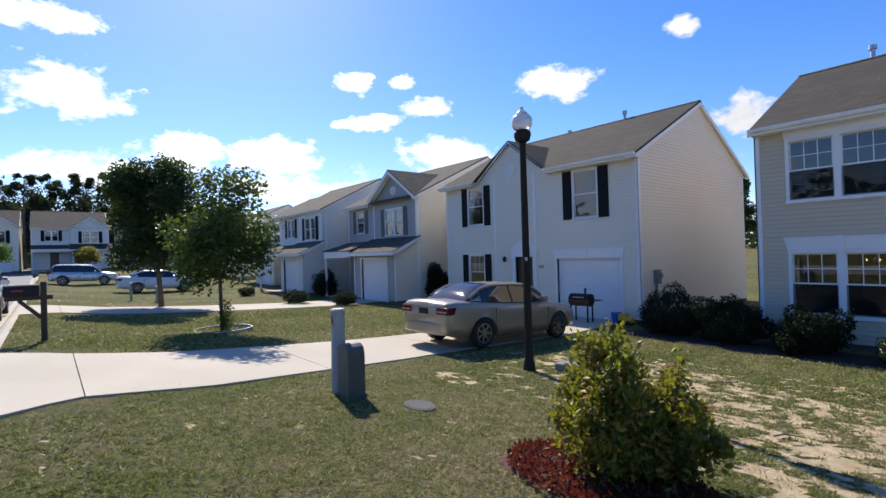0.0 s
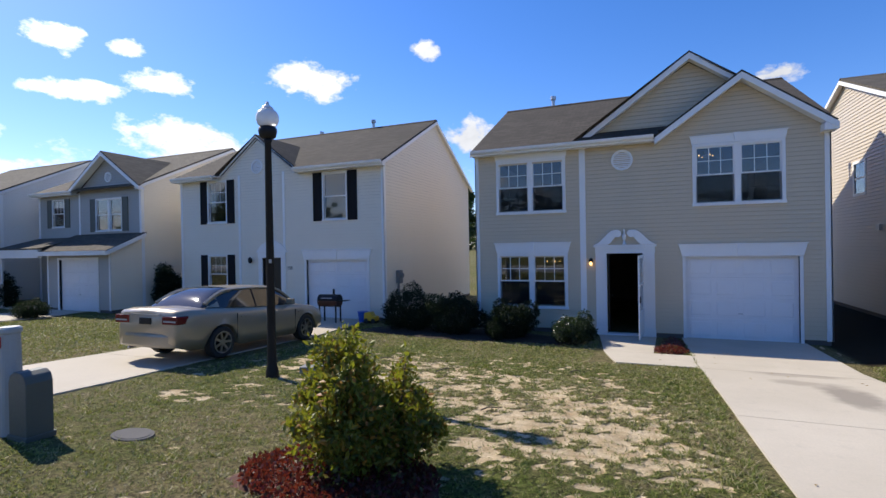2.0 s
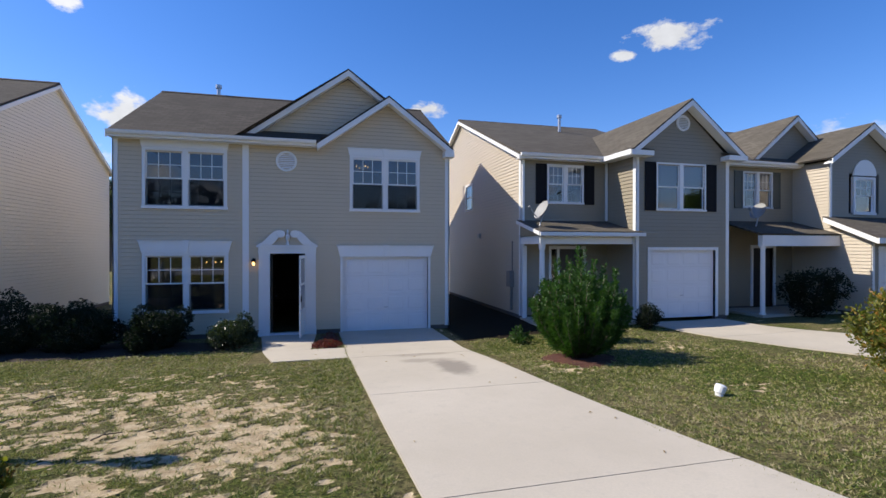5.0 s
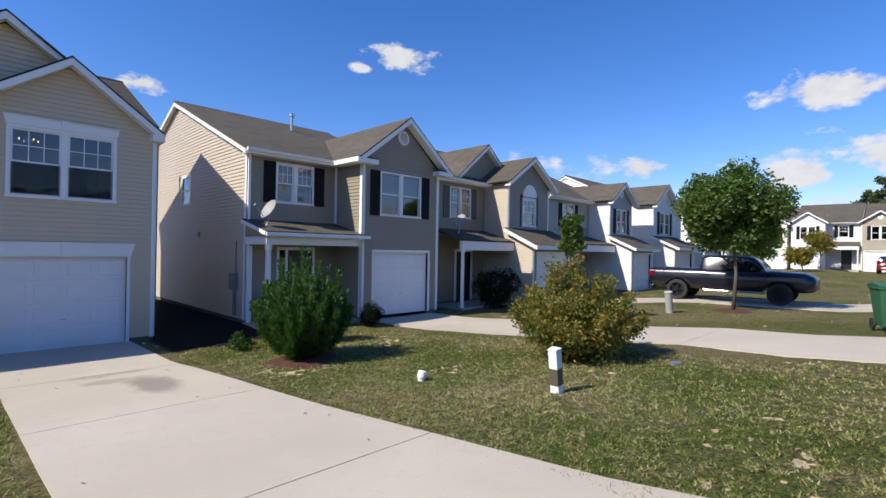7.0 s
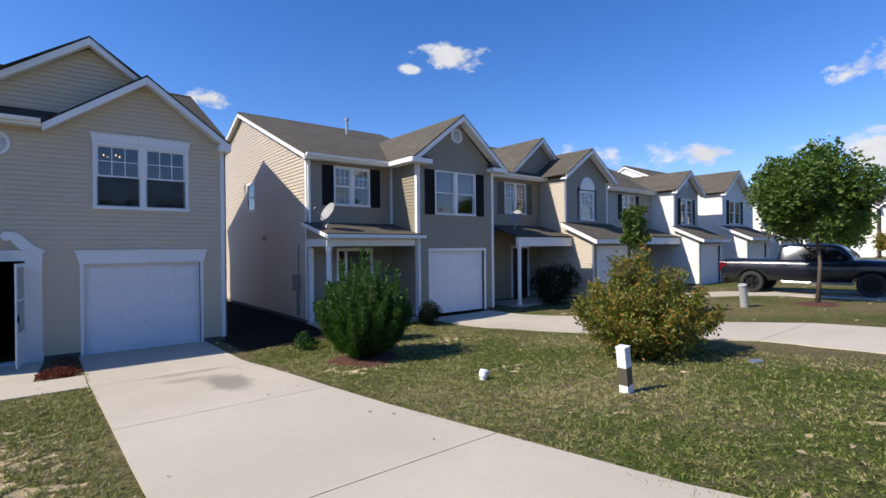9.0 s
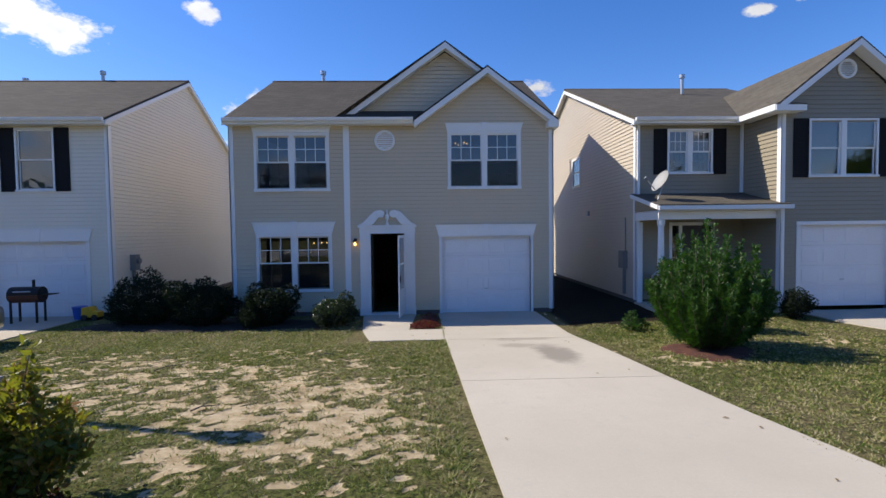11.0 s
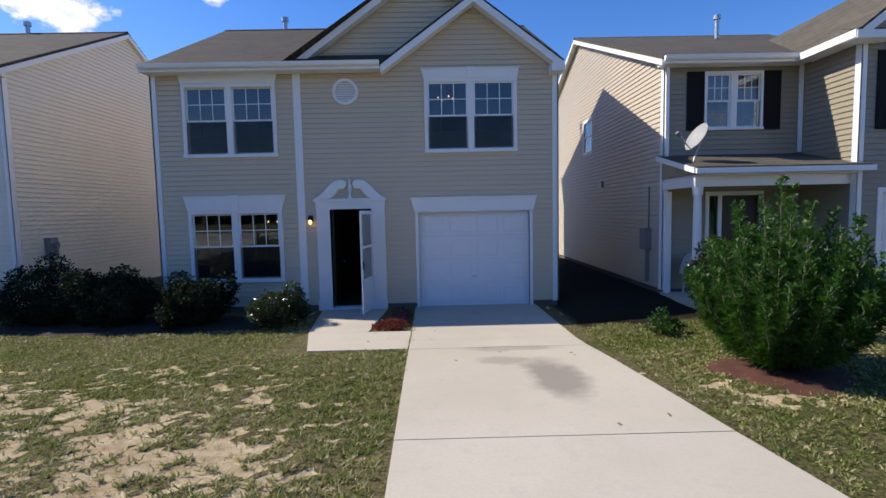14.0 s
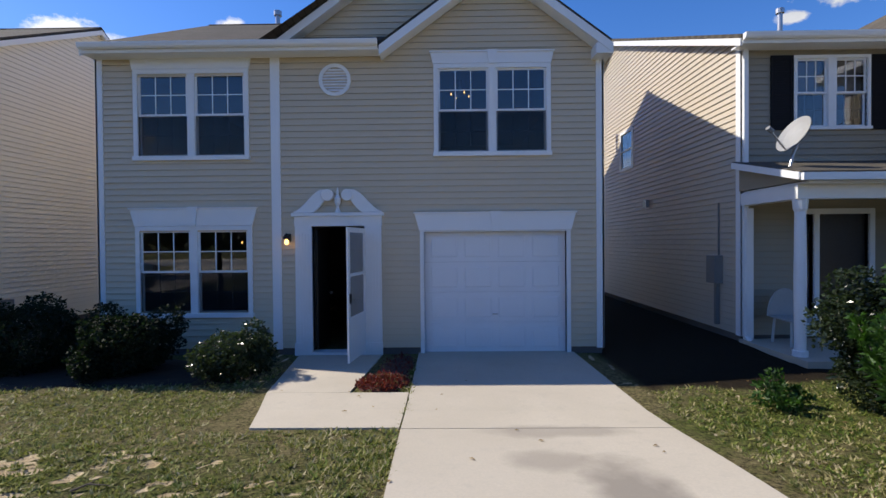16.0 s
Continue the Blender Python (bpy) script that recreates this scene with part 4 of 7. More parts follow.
    P = lambda u, n, z: (hx + ux * u + nx * n, hy + uy * u + ny * n, z)

    def leaf(u0, u1, za, zb_, t=0.032, c=0.0):
        return [P(u0, -t / 2 + c, za), P(u1, -t / 2 + c, za), P(u1, t / 2 + c, za), P(u0, t / 2 + c, za), P(u0, -t / 2 + c, zb_), P(u1, -t / 2 + c, zb_), P(u1, t / 2 + c, zb_), P(u0, t / 2 + c, zb_)]

    fs = [(0, 3, 2, 1), (4, 5, 6, 7), (0, 1, 5, 4), (1, 2, 6, 5), (2, 3, 7, 6), (3, 0, 4, 7)]
    g = Geo()
    for q in ((0, 0.08, 0.08, 2.2), (W - 0.08, W, 0.08, 2.2), (0.08, W - 0.08, 0.08, 0.78), (0.08, W - 0.08, 2.12, 2.2), (0.08, W - 0.08, 1.42, 1.47)):
        g.add(leaf(*q), fs)
    sd = part("storm_door", g, WHITE, h, "white storm door with glass, swung open")
    for q in ((0.08, W - 0.08, 0.78, 1.42), (0.08, W - 0.08, 1.47, 2.12)):
        part("pane", Geo().add(leaf(*q, 0.004), fs), GLASS, sd)
    part("door_handle", Geo().add(leaf(W - 0.06, W - 0.03, 1.0, 1.16, 0.03, 0.03), fs), BLACK, sd)


def left_house():
    """Cream house with black shutters; its front is flush with the lot line of its neighbour."""
    h = thing("house", (-12.72, 0.1, 0.07), "two-storey cream vinyl house with black shutters beside a driveway", "house")
    w, e = 9.27, 5.3
    ws = [(1.44, 2.44, 3.48, 5.15), (6.85, 7.87, 3.42, 5.12), (1.42, 2.42, 0.78, 2.28)]
    door, gar = (4.13, 5.0, 0.05, 2.15), (6.12, 8.6, 0.0, 2.05)
    holes = [inset(q, 0.05) for q in ws] + [(door[0], door[1], 0, door[3]), (gar[0], gar[1], -0.1, gar[3])]
    ax, al, ar, az = 3.95, 2.15, 5.75, 6.72
    outline = [(0, 0.12), (w, 0.12), (w, e), (ar, e), (ax, az - 0.2), (al, e), (0, e)]
    wall(h, "front_wall", (0, 0, 0), X, -Y, outline, holes, CREAM)
    sl, ze, zr, ry = shell(h, w, 8.6, e + 0.08, 7.61, CREAM, front=False, ridge_y=4.4, side_over=0.12, cuts=[(al, ar)])
    back = lambda z: -0.32 + (z - ze) / sl + 0.05
    eave(h, -0.12, al - 0.1, -0.34, ze - 0.01)
    eave(h, ar + 0.1, w + 0.12, -0.34, ze - 0.01)
    part("soffit", Geo().box(-0.07, -0.32, e - 0.03, al, -0.02, e), WHITE, h)
    part("soffit", Geo().box(ar, -0.32, e - 0.03, w + 0.07, -0.02, e), WHITE, h)
    front_gable(h, al - 0.12, ar + 0.12, ze + 0.0, ax, az + 0.03, -0.09, back, CREAM, wall_y=-0.02, board=0.06)
    window(h, *ws[0], 0, lights=1, grid=True, shutters=0.36, casing=0.05, blind=0.5)
    window(h, *ws[1], 0, lights=1, grid=False, shutters=0.38, casing=0.05, blind=1.0)
    window(h, *ws[2], 0, lights=1, grid=True, shutters=0.36, casing=0.05, blind=0.5)
    for a, b in ((-0.02, 0.08), (w - 0.08, w + 0.02), (3.0, 3.1), (5.1, 5.2)):
        post_board(h, a, b, 0.1, e - 0.01, 0)
    part("corner_board", Geo().box(w, -0.028, 0.1, w + 0.028, 0.1, e - 0.02), WHITE, h)
    vent_round(h, ax, 5.55, -0.002, 0.27)
    vent_pipe(h, 3.1, 5.2, 7.6)
    vent_pipe(h, 6.4, 4.4, 7.6)
    garage_door(h, gar[0], gar[1], 0.015, gar[3], 0, head=0.32)
    part("jamb", Geo().box(door[0] - 0.18, -0.05, 0.0, door[0], 0.1, 2.149), WHITE, h)
    part("jamb", Geo().box(door[1], -0.05, 0.0, door[1] + 0.18, 0.1, 2.149), WHITE, h)
    g = Geo()
    g.box(door[0] - 0.2, -0.06, 2.15, door[1] + 0.2, 0.1, 2.34)
    g.slab([(door[0] - 0.3, -0.05, 2.345), (door[1] + 0.3, -0.05, 2.345), (door[1] + 0.05, -0.05, 2.62), (4.57, -0.05, 2.85), (door[0] - 0.05, -0.05, 2.62)], (0, 0.045, 0))
    part("door_surround", g, WHITE, h, "white door surround with a pediment")
    part("front_door", Geo().box(door[0], 0.06, 0.05, door[1], 0.11, 2.15), DARKDOOR, h, "dark front door")
    part("wall_lamp", Geo().lathe(3.6, -0.1, [(1.95, 0.03), (2.0, 0.07), (2.12, 0.08), (2.18, 0.02)], 8).box(3.57, -0.05, 2.0, 3.63, -0.016, 2.12), BLACK, h, "small black wall lamp")
    cu = bpy.data.curves.new("house_number", "FONT")
    cu.body, cu.size, cu.extrude = "258", 0.15, 0.004
    nb = new("house_number", cu)
    nb.parent = h
    nb.matrix_basis = pose(5.27, -0.02, 1.72, rx=90)
    cu.materials.append(BLACK)
    # meter and boxes on the right side wall
    g = Geo().box(w + 0.016, 0.75, 1.2, w + 0.16, 1.0, 1.65).box(w + 0.016, 0.84, 0.4, w + 0.08, 0.91, 1.2)
    part("meter_box", g, GREYBOX, h, "grey electric meter box")
    part("meter_dial", Geo().tube([(w + 0.16, 0.875, 1.47), (w + 0.24, 0.875, 1.47)], 0.08, 14), GREYBOX, h)
    part("utility_box", Geo().box(w + 0.016, 1.25, 0.3, w + 0.16, 1.6, 0.75), GREYBOX, h, "grey utility box")
    return h


def right_house():
    """Taupe house: a recessed porch bay and a projecting garage bay with a gable."""
    h = thing("house", (10.87, -0.2, 0.22), "two-storey taupe vinyl house with black shutters and a porch", "house")
    w, e, y1, xg = 6.3, 5.0, -1.45, 3.0
    w1, w2 = (0.86, 2.13, 3.56, 4.8), (3.68, 5.45, 3.3, 4.74)
    gar = (3.49, 5.83, 0.08, 2.12)
    door = (1.29, 2.12, 0.1, 2.15)
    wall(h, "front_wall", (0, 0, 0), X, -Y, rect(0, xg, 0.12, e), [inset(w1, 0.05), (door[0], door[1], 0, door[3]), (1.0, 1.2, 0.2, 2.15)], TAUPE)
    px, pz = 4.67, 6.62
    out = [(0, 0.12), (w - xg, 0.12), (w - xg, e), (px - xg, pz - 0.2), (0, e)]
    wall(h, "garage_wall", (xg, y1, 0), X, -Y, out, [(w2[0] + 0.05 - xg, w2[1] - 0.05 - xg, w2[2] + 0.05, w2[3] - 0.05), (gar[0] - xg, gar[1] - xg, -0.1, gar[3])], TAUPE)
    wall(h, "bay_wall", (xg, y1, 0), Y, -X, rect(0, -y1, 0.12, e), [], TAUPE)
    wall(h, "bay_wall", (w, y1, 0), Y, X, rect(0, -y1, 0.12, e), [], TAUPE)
    sl, ze, zr, ry = shell(h, w, 12.4, e + 0.08, 7.58, TAUPE_SUNLIT, front=False, ridge_y=6.2, side_over=0.17, roofmat=SHINGLE2, side_holes=([(4.75, 5.65, 3.7, 4.75)], ()))
    back = lambda z: -0.32 + (z - ze) / sl + 0.05
    eave(h, -0.17, xg - 0.1, -0.34, ze - 0.01)
    part("soffit", Geo().box(-0.07, -0.32, e - 0.08, xg, -0.02, e - 0.05), WHITE, h)
    front_gable(h, xg - 0.32, w + 0.32, 5.06, px, pz, y1 - 0.35, back, TAUPE, wall_y=y1 - 0.02, roofmat=SHINGLE2)
    for a, b in ((xg - 0.4, xg + 0.35), (w - 0.3, w + 0.4)):
        part("eave_return", Geo().box(a, y1 - 0.36, 4.86, b, y1 - 0.016, 5.0), WHITE, h)
        g = Geo().slab([(a, y1 - 0.36, 5.005), (b, y1 - 0.36, 5.005), (b, y1 - 0.01, 5.12), (a, y1 - 0.01, 5.12)], (0, 0, 0.02))
        part("return_roof", g, SHINGLE2, h)
    g = Geo()
    g.box(xg - 0.34, y1 - 0.34, 4.88, xg - 0.02, -0.3, 4.92).box(xg - 0.42, y1 - 0.34, 4.88, xg - 0.32, -0.3, 5.02)
    part("gutter", g, WHITE, h)
    window(h, *w1, 0, grid=True, shutters=0.37, casing=0.05, blind=0.5)
    window(h, *w2, y1, grid=False, shutters=0.38, casing=0.05, blind=0.5)
    for a, b, y in ((-0.02, 0.1, 0), (xg - 0.02, xg + 0.09, y1), (w - 0.09, w + 0.02, y1)):
        post_board(h, a, b, 0.1, e - 0.05, y)
    part("corner_board", Geo().box(-0.028, -0.028, 0.1, 0, 0.1, e - 0.02), WHITE, h)
    part("corner_board", Geo().box(xg - 0.028, y1 - 0.028, 0.1, xg, y1 + 0.1, e - 0.1), WHITE, h)
    part("downpipe", Geo().box(0.0, -0.1, 0.1, 0.07, -0.03, e - 0.1).bar((0.035, -0.07, 0.1), (0.035, -0.3, -0.02), 0.07, 0.06), WHITE, h, "white downpipe")
    part("downpipe", Geo().box(xg - 0.1, -0.09, 3.05, xg - 0.035, -0.03, e - 0.1), WHITE, h)
    vent_round(h, px - 0.05, 5.95, y1 - 0.002, 0.24)
    vent_pipe(h, 3.7, 4.5, 7.25)
    garage_door(h, gar[0], gar[1], gar[2], gar[3], y1)
    # porch
    py = -1.6
    za, zb = 3.02, 2.66
    roof(h, "porch_roof", [(-0.15, py, zb), (xg + 0.16, py, zb), (xg + 0.16 - 0.2, 0.0, za + 0.02), (-0.15, 0.0, za + 0.02)], SHINGLE2, 0.05, "shingled porch roof")
    g = Geo().box(-0.15, py - 0.06, zb - 0.13, xg + 0.2, py, zb - 0.03)
    rake(h, "porch_rake", (-0.155, py, zb - 0.02), (-0.155, -0.03, za), 0.1, -0.025)
    part("porch_fascia", g, WHITE, h)
    g = Geo().box(-0.02, py + 0.24, zb - 0.36, xg - 0.03, py + 0.42, zb - 0.165).box(-0.02, py + 0.42, zb - 0.36, 0.16, -0.03, zb - 0.165)
    part("porch_beam", g, WHITE, h)
    part("porch_gable", Geo().slab([(-0.04, py + 0.1, zb - 0.12), (-0.04, -0.02, zb - 0.12), (-0.04, -0.02, za - 0.07), (-0.04, py + 0.1, zb - 0.06)], (0.04, 0, 0)), TAUPE, h)
    part("porch_ceiling", Geo().box(0.0, py + 0.05, zb - 0.16, xg - 0.04, -0.03, zb - 0.13), WHITE, h)
    part("porch_floor", Geo().box(-0.05, py, -0.4, xg - 0.03, -0.03, 0.06), CONCRETE, h)
    for x_ in (0.08,):
        col = part("porch_column", Geo().lathe(x_, py + 0.33, [(0.06, 0.1), (0.14, 0.1), (0.15, 0.075), (1.2, 0.08), (2.12, 0.07), (2.16, 0.09), (2.3, 0.1)], 16), WHITE, h, "round white porch column")
    part("wall_post", Geo().box(0.02, -0.12, 0.06, 0.14, -0.03, 2.25), WHITE, h)
    part("front_door", Geo().box(door[0], 0.05, 0.1, door[1], 0.1, 2.15), DARKDOOR, h, "dark front door on the porch")
    g = Geo().box(0.93, -0.05, 0.1, 1.0, 0.1, 2.15).box(1.2, -0.05, 0.1, 1.28, 0.1, 2.15).box(2.12, -0.05, 0.1, 2.2, 0.1, 2.15).box(0.93, -0.05, 2.15, 2.2, 0.1, 2.24).box(1.0, -0.04, 0.1, 1.2, 0.1, 0.5)
    sl_ = part("door_frame", g, WHITE, h)
    part("pane", Geo().box(1.0, 0.03, 0.5, 1.2, 0.034, 2.15), GLASS, sl_)
    # small window high on the side wall
    g = Geo().box(-0.03, 4.72, 3.67, 0.02, 5.68, 3.75).box(-0.03, 4.72, 4.7, 0.02, 5.68, 4.78).box(-0.03, 4.72, 3.75, 0.02, 4.8, 4.7).box(-0.03, 5.6, 3.75, 0.02, 5.68, 4.7).box(-0.02, 4.8, 4.2, 0.01, 5.6, 4.25)
    sw = part("window", g, WHITE, h, "small white side window")
    part("pane", Geo().box(0.0, 4.8, 3.75, 0.004, 5.6, 4.7), GLASS, sw)
    part("wall_vent", Geo().box(-0.09, 3.7, 2.55, -0.016, 3.9, 2.72), METAL, h)
    part("utility_box", Geo().box(-0.17, 0.5, 0.95, -0.016, 0.78, 1.45).box(-0.1, 0.58, 0.2, -0.03, 0.65, 0.95).box(-0.045, 0.6, 1.45, -0.02, 0.625, 2.4), GREYBOX, h, "grey utility box")
    dish(h, (0.28, -0.93, 2.9))
    return h


def dish(h, at):
    x, y, z = at
    m = part("satellite_dish", Geo().tube([(x - 0.12, y, z - 0.12), (x - 0.05, y, z + 0.12), (x + 0.02, y - 0.02, z + 0.33)], 0.02, 8), METAL, h, "grey satellite dish on the porch roof")
    c_ = Vector((x - 0.02, y - 0.02, z + 0.36))
    ax = Vector((-0.82, -0.12, 0.5)).normalized()
    s = ax.cross(Vector((0, 0, 1))).normalized()
    u = s.cross(ax)
    g = Geo()
    n = 20
    for off in (0.0, -0.012):
        for k, rr in enumerate((0.0, 0.12, 0.21, 0.29)):
            for j in range(n):
                a = 2 * math.pi * j / n
                p = c_ + ax * (rr * rr * 0.9 + off) + s * rr * 0.9 * math.cos(a) + u * rr * 1.05 * math.sin(a)
                g.v.append(tuple(p))
    for lay_ in (0, 4):
        for k in range(3):
            for j in range(n):
                a, b = (lay_ + k) * n + j, (lay_ + k) * n + (j + 1) % n
                g.f.append((a, b, b + n, a + n))
    part("reflector", g, DISH, m, "pale oval reflector")
    part("feed_arm", Geo().tube([tuple(c_ - u * 0.27 + ax * 0.06), tuple(c_ + ax * 0.42 - u * 0.16)], 0.014, 6), METAL, m)
    part("feed_horn", Geo().tube([tuple(c_ + ax * 0.38 - u * 0.16), tuple(c_ + ax * 0.47 - u * 0.15)], 0.04, 8), GREYBOX, m)


DISH = plain("pale_dish_paint", (0.3, 0.3, 0.295), 0.6)


def row_house(at, rz, wallmat, sidemat, label, w=8.0, wing=3.8, wing_right=True, lower=True, arch=False, shut=SHUT, detail=True, wing_out=1.6, base_e=5.1, porch=True, ridge=7.5, d=9.8, roofmat=None, group="houses along the street", big=None, with_dish=None, gabled=True):
    """A two-storey house: a main block and a wing towards the street with a gable; under it the garage, with a lean-to roof where lower is set."""
    roofmat = roofmat or SHINGLE2
    h = thing("house", at, label, "house", group, rz=rz)
    e = base_e
    a, b = (w - wing, w) if wing_right else (0, wing)
    ma, mb = (0, a) if wing_right else (b, w)
    yw = -wing_out + (1.3 if lower else 0)
    mw = 1.3 if mb - ma > 3 else 0.9
    mc = (ma + mb) / 2
    w1 = (mc - mw / 2, mc + mw / 2, 3.55, 4.85)
    wc = (a + b) / 2
    gw = min(1.2, wing / 2 - 0.3)
    w2 = (wc - min(0.85, wing * 0.24), wc + min(0.85, wing * 0.24), 3.3, 4.75)
    dr = (mc - 0.2, mc + 0.7, 0.1, 2.15)
    wall(h, "front_wall", (0, 0, 0), X, -Y, rect(ma, mb, 0.12, e), [inset(w1, 0.05), (dr[0], dr[1], 0, dr[3])], wallmat)
    pk = (wc, e + wing * 0.36)
    zlow = 2.9 if lower else 0.12
    out = [(a, zlow), (b, zlow), (b, e), (wc, pk[1]), (a, e)] if gabled else rect(a, b, zlow, e)
    wall(h, "wing_wall", (0, yw, 0), X, -Y, out, [inset(w2, 0.05)] + ([] if lower else [(wc - gw, wc + gw, -0.1, 2.12)]), wallmat)
    for x_, nd in ((a, -X), (b, X)):
        wall(h, "wing_wall", (x_, yw, 0), Y, nd, rect(0, -yw, zlow, e) if yw < -0.05 else rect(0, 0.05, zlow, e), [], sidemat)
    if lower:
        wall(h, "garage_wall", (0, -wing_out, 0), X, -Y, rect(a, b, 0.12, 2.55), [(wc - gw, wc + gw, -0.1, 2.12)], wallmat)
        side = [(0, 0.12), (wing_out, 0.12), (wing_out, 3.1), (wing_out + yw, 3.05), (0, 2.5)]
        for x_, nd in ((a, -X), (b, X)):
            wall(h, "garage_wall", (x_, -wing_out, 0), Y, nd, side, [], sidemat)
        roof(h, "garage_roof", [(a - 0.25, -wing_out - 0.35, 2.48), (b + 0.25, -wing_out - 0.35, 2.48), (b + 0.25, yw + 0.02, 3.22), (a - 0.25, yw + 0.02, 3.22)], roofmat)
        part("fascia", Geo().box(a - 0.25, -wing_out - 0.38, 2.3, b + 0.25, -wing_out - 0.35, 2.47), WHITE, h)
        for x_ in (a - 0.26, b + 0.24):
            rake(h, "rake_board", (x_, -wing_out - 0.35, 2.45), (x_, yw, 3.19), 0.16, 0.03)
    sl, ze, zr, ry = shell(h, w, d, e + 0.1, ridge, sidemat, front=False, roofmat=roofmat)
    back = lambda z: -0.32 + (z - ze) / sl + 0.05
    if gabled:
        eave(h, min(ma, mb) - (0.07 if wing_right else 0), max(ma, mb) + (0 if wing_right else 0.07), -0.34, ze - 0.01)
    else:
        eave(h, -0.07, w + 0.07, -0.34, ze - 0.01)
    if gabled:
        front_gable(h, a - 0.3, b + 0.3, e + 0.06, wc, pk[1] + 0.2, yw - 0.33, back, wallmat, wall_y=yw - 0.016, roofmat=roofmat)
    window(h, *w1, 0, lights=2 if mw > 1 else 1, grid=True, shutters=0.35, casing=0.05, blind=0.4 if detail else 0, shut=shut)
    window(h, *w2, yw, lights=2 if not arch else 1, grid=arch, shutters=0 if arch else 0.36 if wing > 3.2 else 0.3, casing=0.05, blind=0.4 if detail else 0, shut=shut) if not arch else window(h, wc - 0.5, wc + 0.5, 3.3, 4.6, yw, lights=1, grid=True, casing=0.08)
    if arch:
        pts = [(wc + 0.52 * math.cos(t), yw - 0.06, 4.64 + 0.55 * math.sin(t)) for t in [math.pi * k / 12 for k in range(13)]]
        part("arched_head", Geo().slab(pts, (0, 0.058, 0)), WHITE, h, "white arched window head")
    elif gabled:
        vent_round(h, wc, e + 0.55, yw - 0.002, 0.22)
    for x_, y_, z_ in ((a, yw, zlow), (b - 0.09, yw, zlow), (0 if wing_right else w - 0.09, 0, 0.1)):
        post_board(h, x_, x_ + 0.09, z_, e - 0.03, y_)
    if lower:
        for x_ in (a, b - 0.09):
            post_board(h, x_, x_ + 0.09, 0.1, 2.45, -wing_out)
    for x_ in (-0.028, w):
        part("corner_board", Geo().box(x_, -0.028, 0.1, x_ + 0.028, 0.1, e - 0.02), WHITE, h)
    garage_door(h, wc - gw, wc + gw, 0.02, 2.12, -wing_out, panels=detail)
    part("front_door", Geo().box(dr[0], 0.05, 0.1, dr[1], 0.1, 2.15), DARKDOOR, h, "dark front door")
    part("door_frame", Geo().box(dr[0] - 0.1, -0.05, 0.1, dr[0], 0.1, 2.15).box(dr[1], -0.05, 0.1, dr[1] + 0.1, 0.1, 2.15).box(dr[0] - 0.1, -0.05, 2.15, dr[1] + 0.1, 0.1, 2.26), WHITE, h)
    if big:
        u0, u1, zp = big
        zb_ = e + 0.1
        wall(h, "gable_wall", (u0 + 0.1, 0.3, zb_), X, -Y, [(0, 0), (u1 - u0 - 0.2, 0), ((u1 - u0) / 2 - 0.1, zp - zb_ - 0.2)], [], wallmat)
        front_gable(h, u0, u1, zb_ + 0.02, (u0 + u1) / 2, zp, 0.0, back, wallmat, wall_y=0.28, roofmat=roofmat)
    if with_dish:
        dish(h, with_dish)
    if porch:
        py = -1.7
        roof(h, "porch_roof", [(ma - 0.1, py, 2.62), (mb + 0.1, py, 2.62), (mb + 0.1, 0, 3.1), (ma - 0.1, 0, 3.1)], roofmat, 0.05)
        part("porch_beam", Geo().box(ma, py + 0.03, 2.22, mb, py + 0.2, 2.56), WHITE, h)
        cx = ma + 0.1 if wing_right else mb - 0.1
        part("porch_column", Geo().lathe(cx, py + 0.12, [(0.0, 0.1), (0.1, 0.1), (0.12, 0.075), (2.1, 0.07), (2.22, 0.1)], 12), WHITE, h)
        part("porch_floor", Geo().box(ma, py, -0.4, mb, -0.03, 0.06), CONCRETE, h)
    return h


main_house()
left_house()
right_house()
row_house((18.3, -0.2, 0.25), 0, TAUPE, TAUPE_SUNLIT, "two-storey tan house with an arched window over the garage", w=6.3, arch=True, shut=GREEN_SHUT, wing=3.1, wing_out=2.6, big=(1.3, 5.6, 7.0), with_dish=(0.8, -0.8, 3.0))
row_house((26.6, 0.0, 0.3), 0, GREYS, WHITES, "two-storey house with white sides and a grey gabled front", w=7.6, wing=2.9, wing_out=2.6)
row_house((35.8, -0.7, 0.4), 0, WHITES, WHITES, "two-storey white vinyl house with dark shutters", w=8.6, wing=3.6, wing_right=False, wing_out=2.6)
row_house((-21.7, -0.1, 0.12), 0, GREYS, CREAM, "two-storey grey and cream house with dark green shutters", w=6.9, wing=4.0, wing_out=1.3, shut=GREEN_SHUT, group="houses on the near side")
row_house((-30.2, -1.0, 0.2), 0, WHITES, WHITES, "two-storey white house with a plain long roof", w=7.2, wing=3.4, wing_out=1.5, ridge=7.2, d=8.0, gabled=False, group="houses on the near side")
row_house((-39.4, 0.4, 0.3), 0, CREAM, CREAM, "two-storey cream house with dark shutters", w=7.9, wing=4.0, gabled=False, wing_out=1.5, group="houses on the near side")


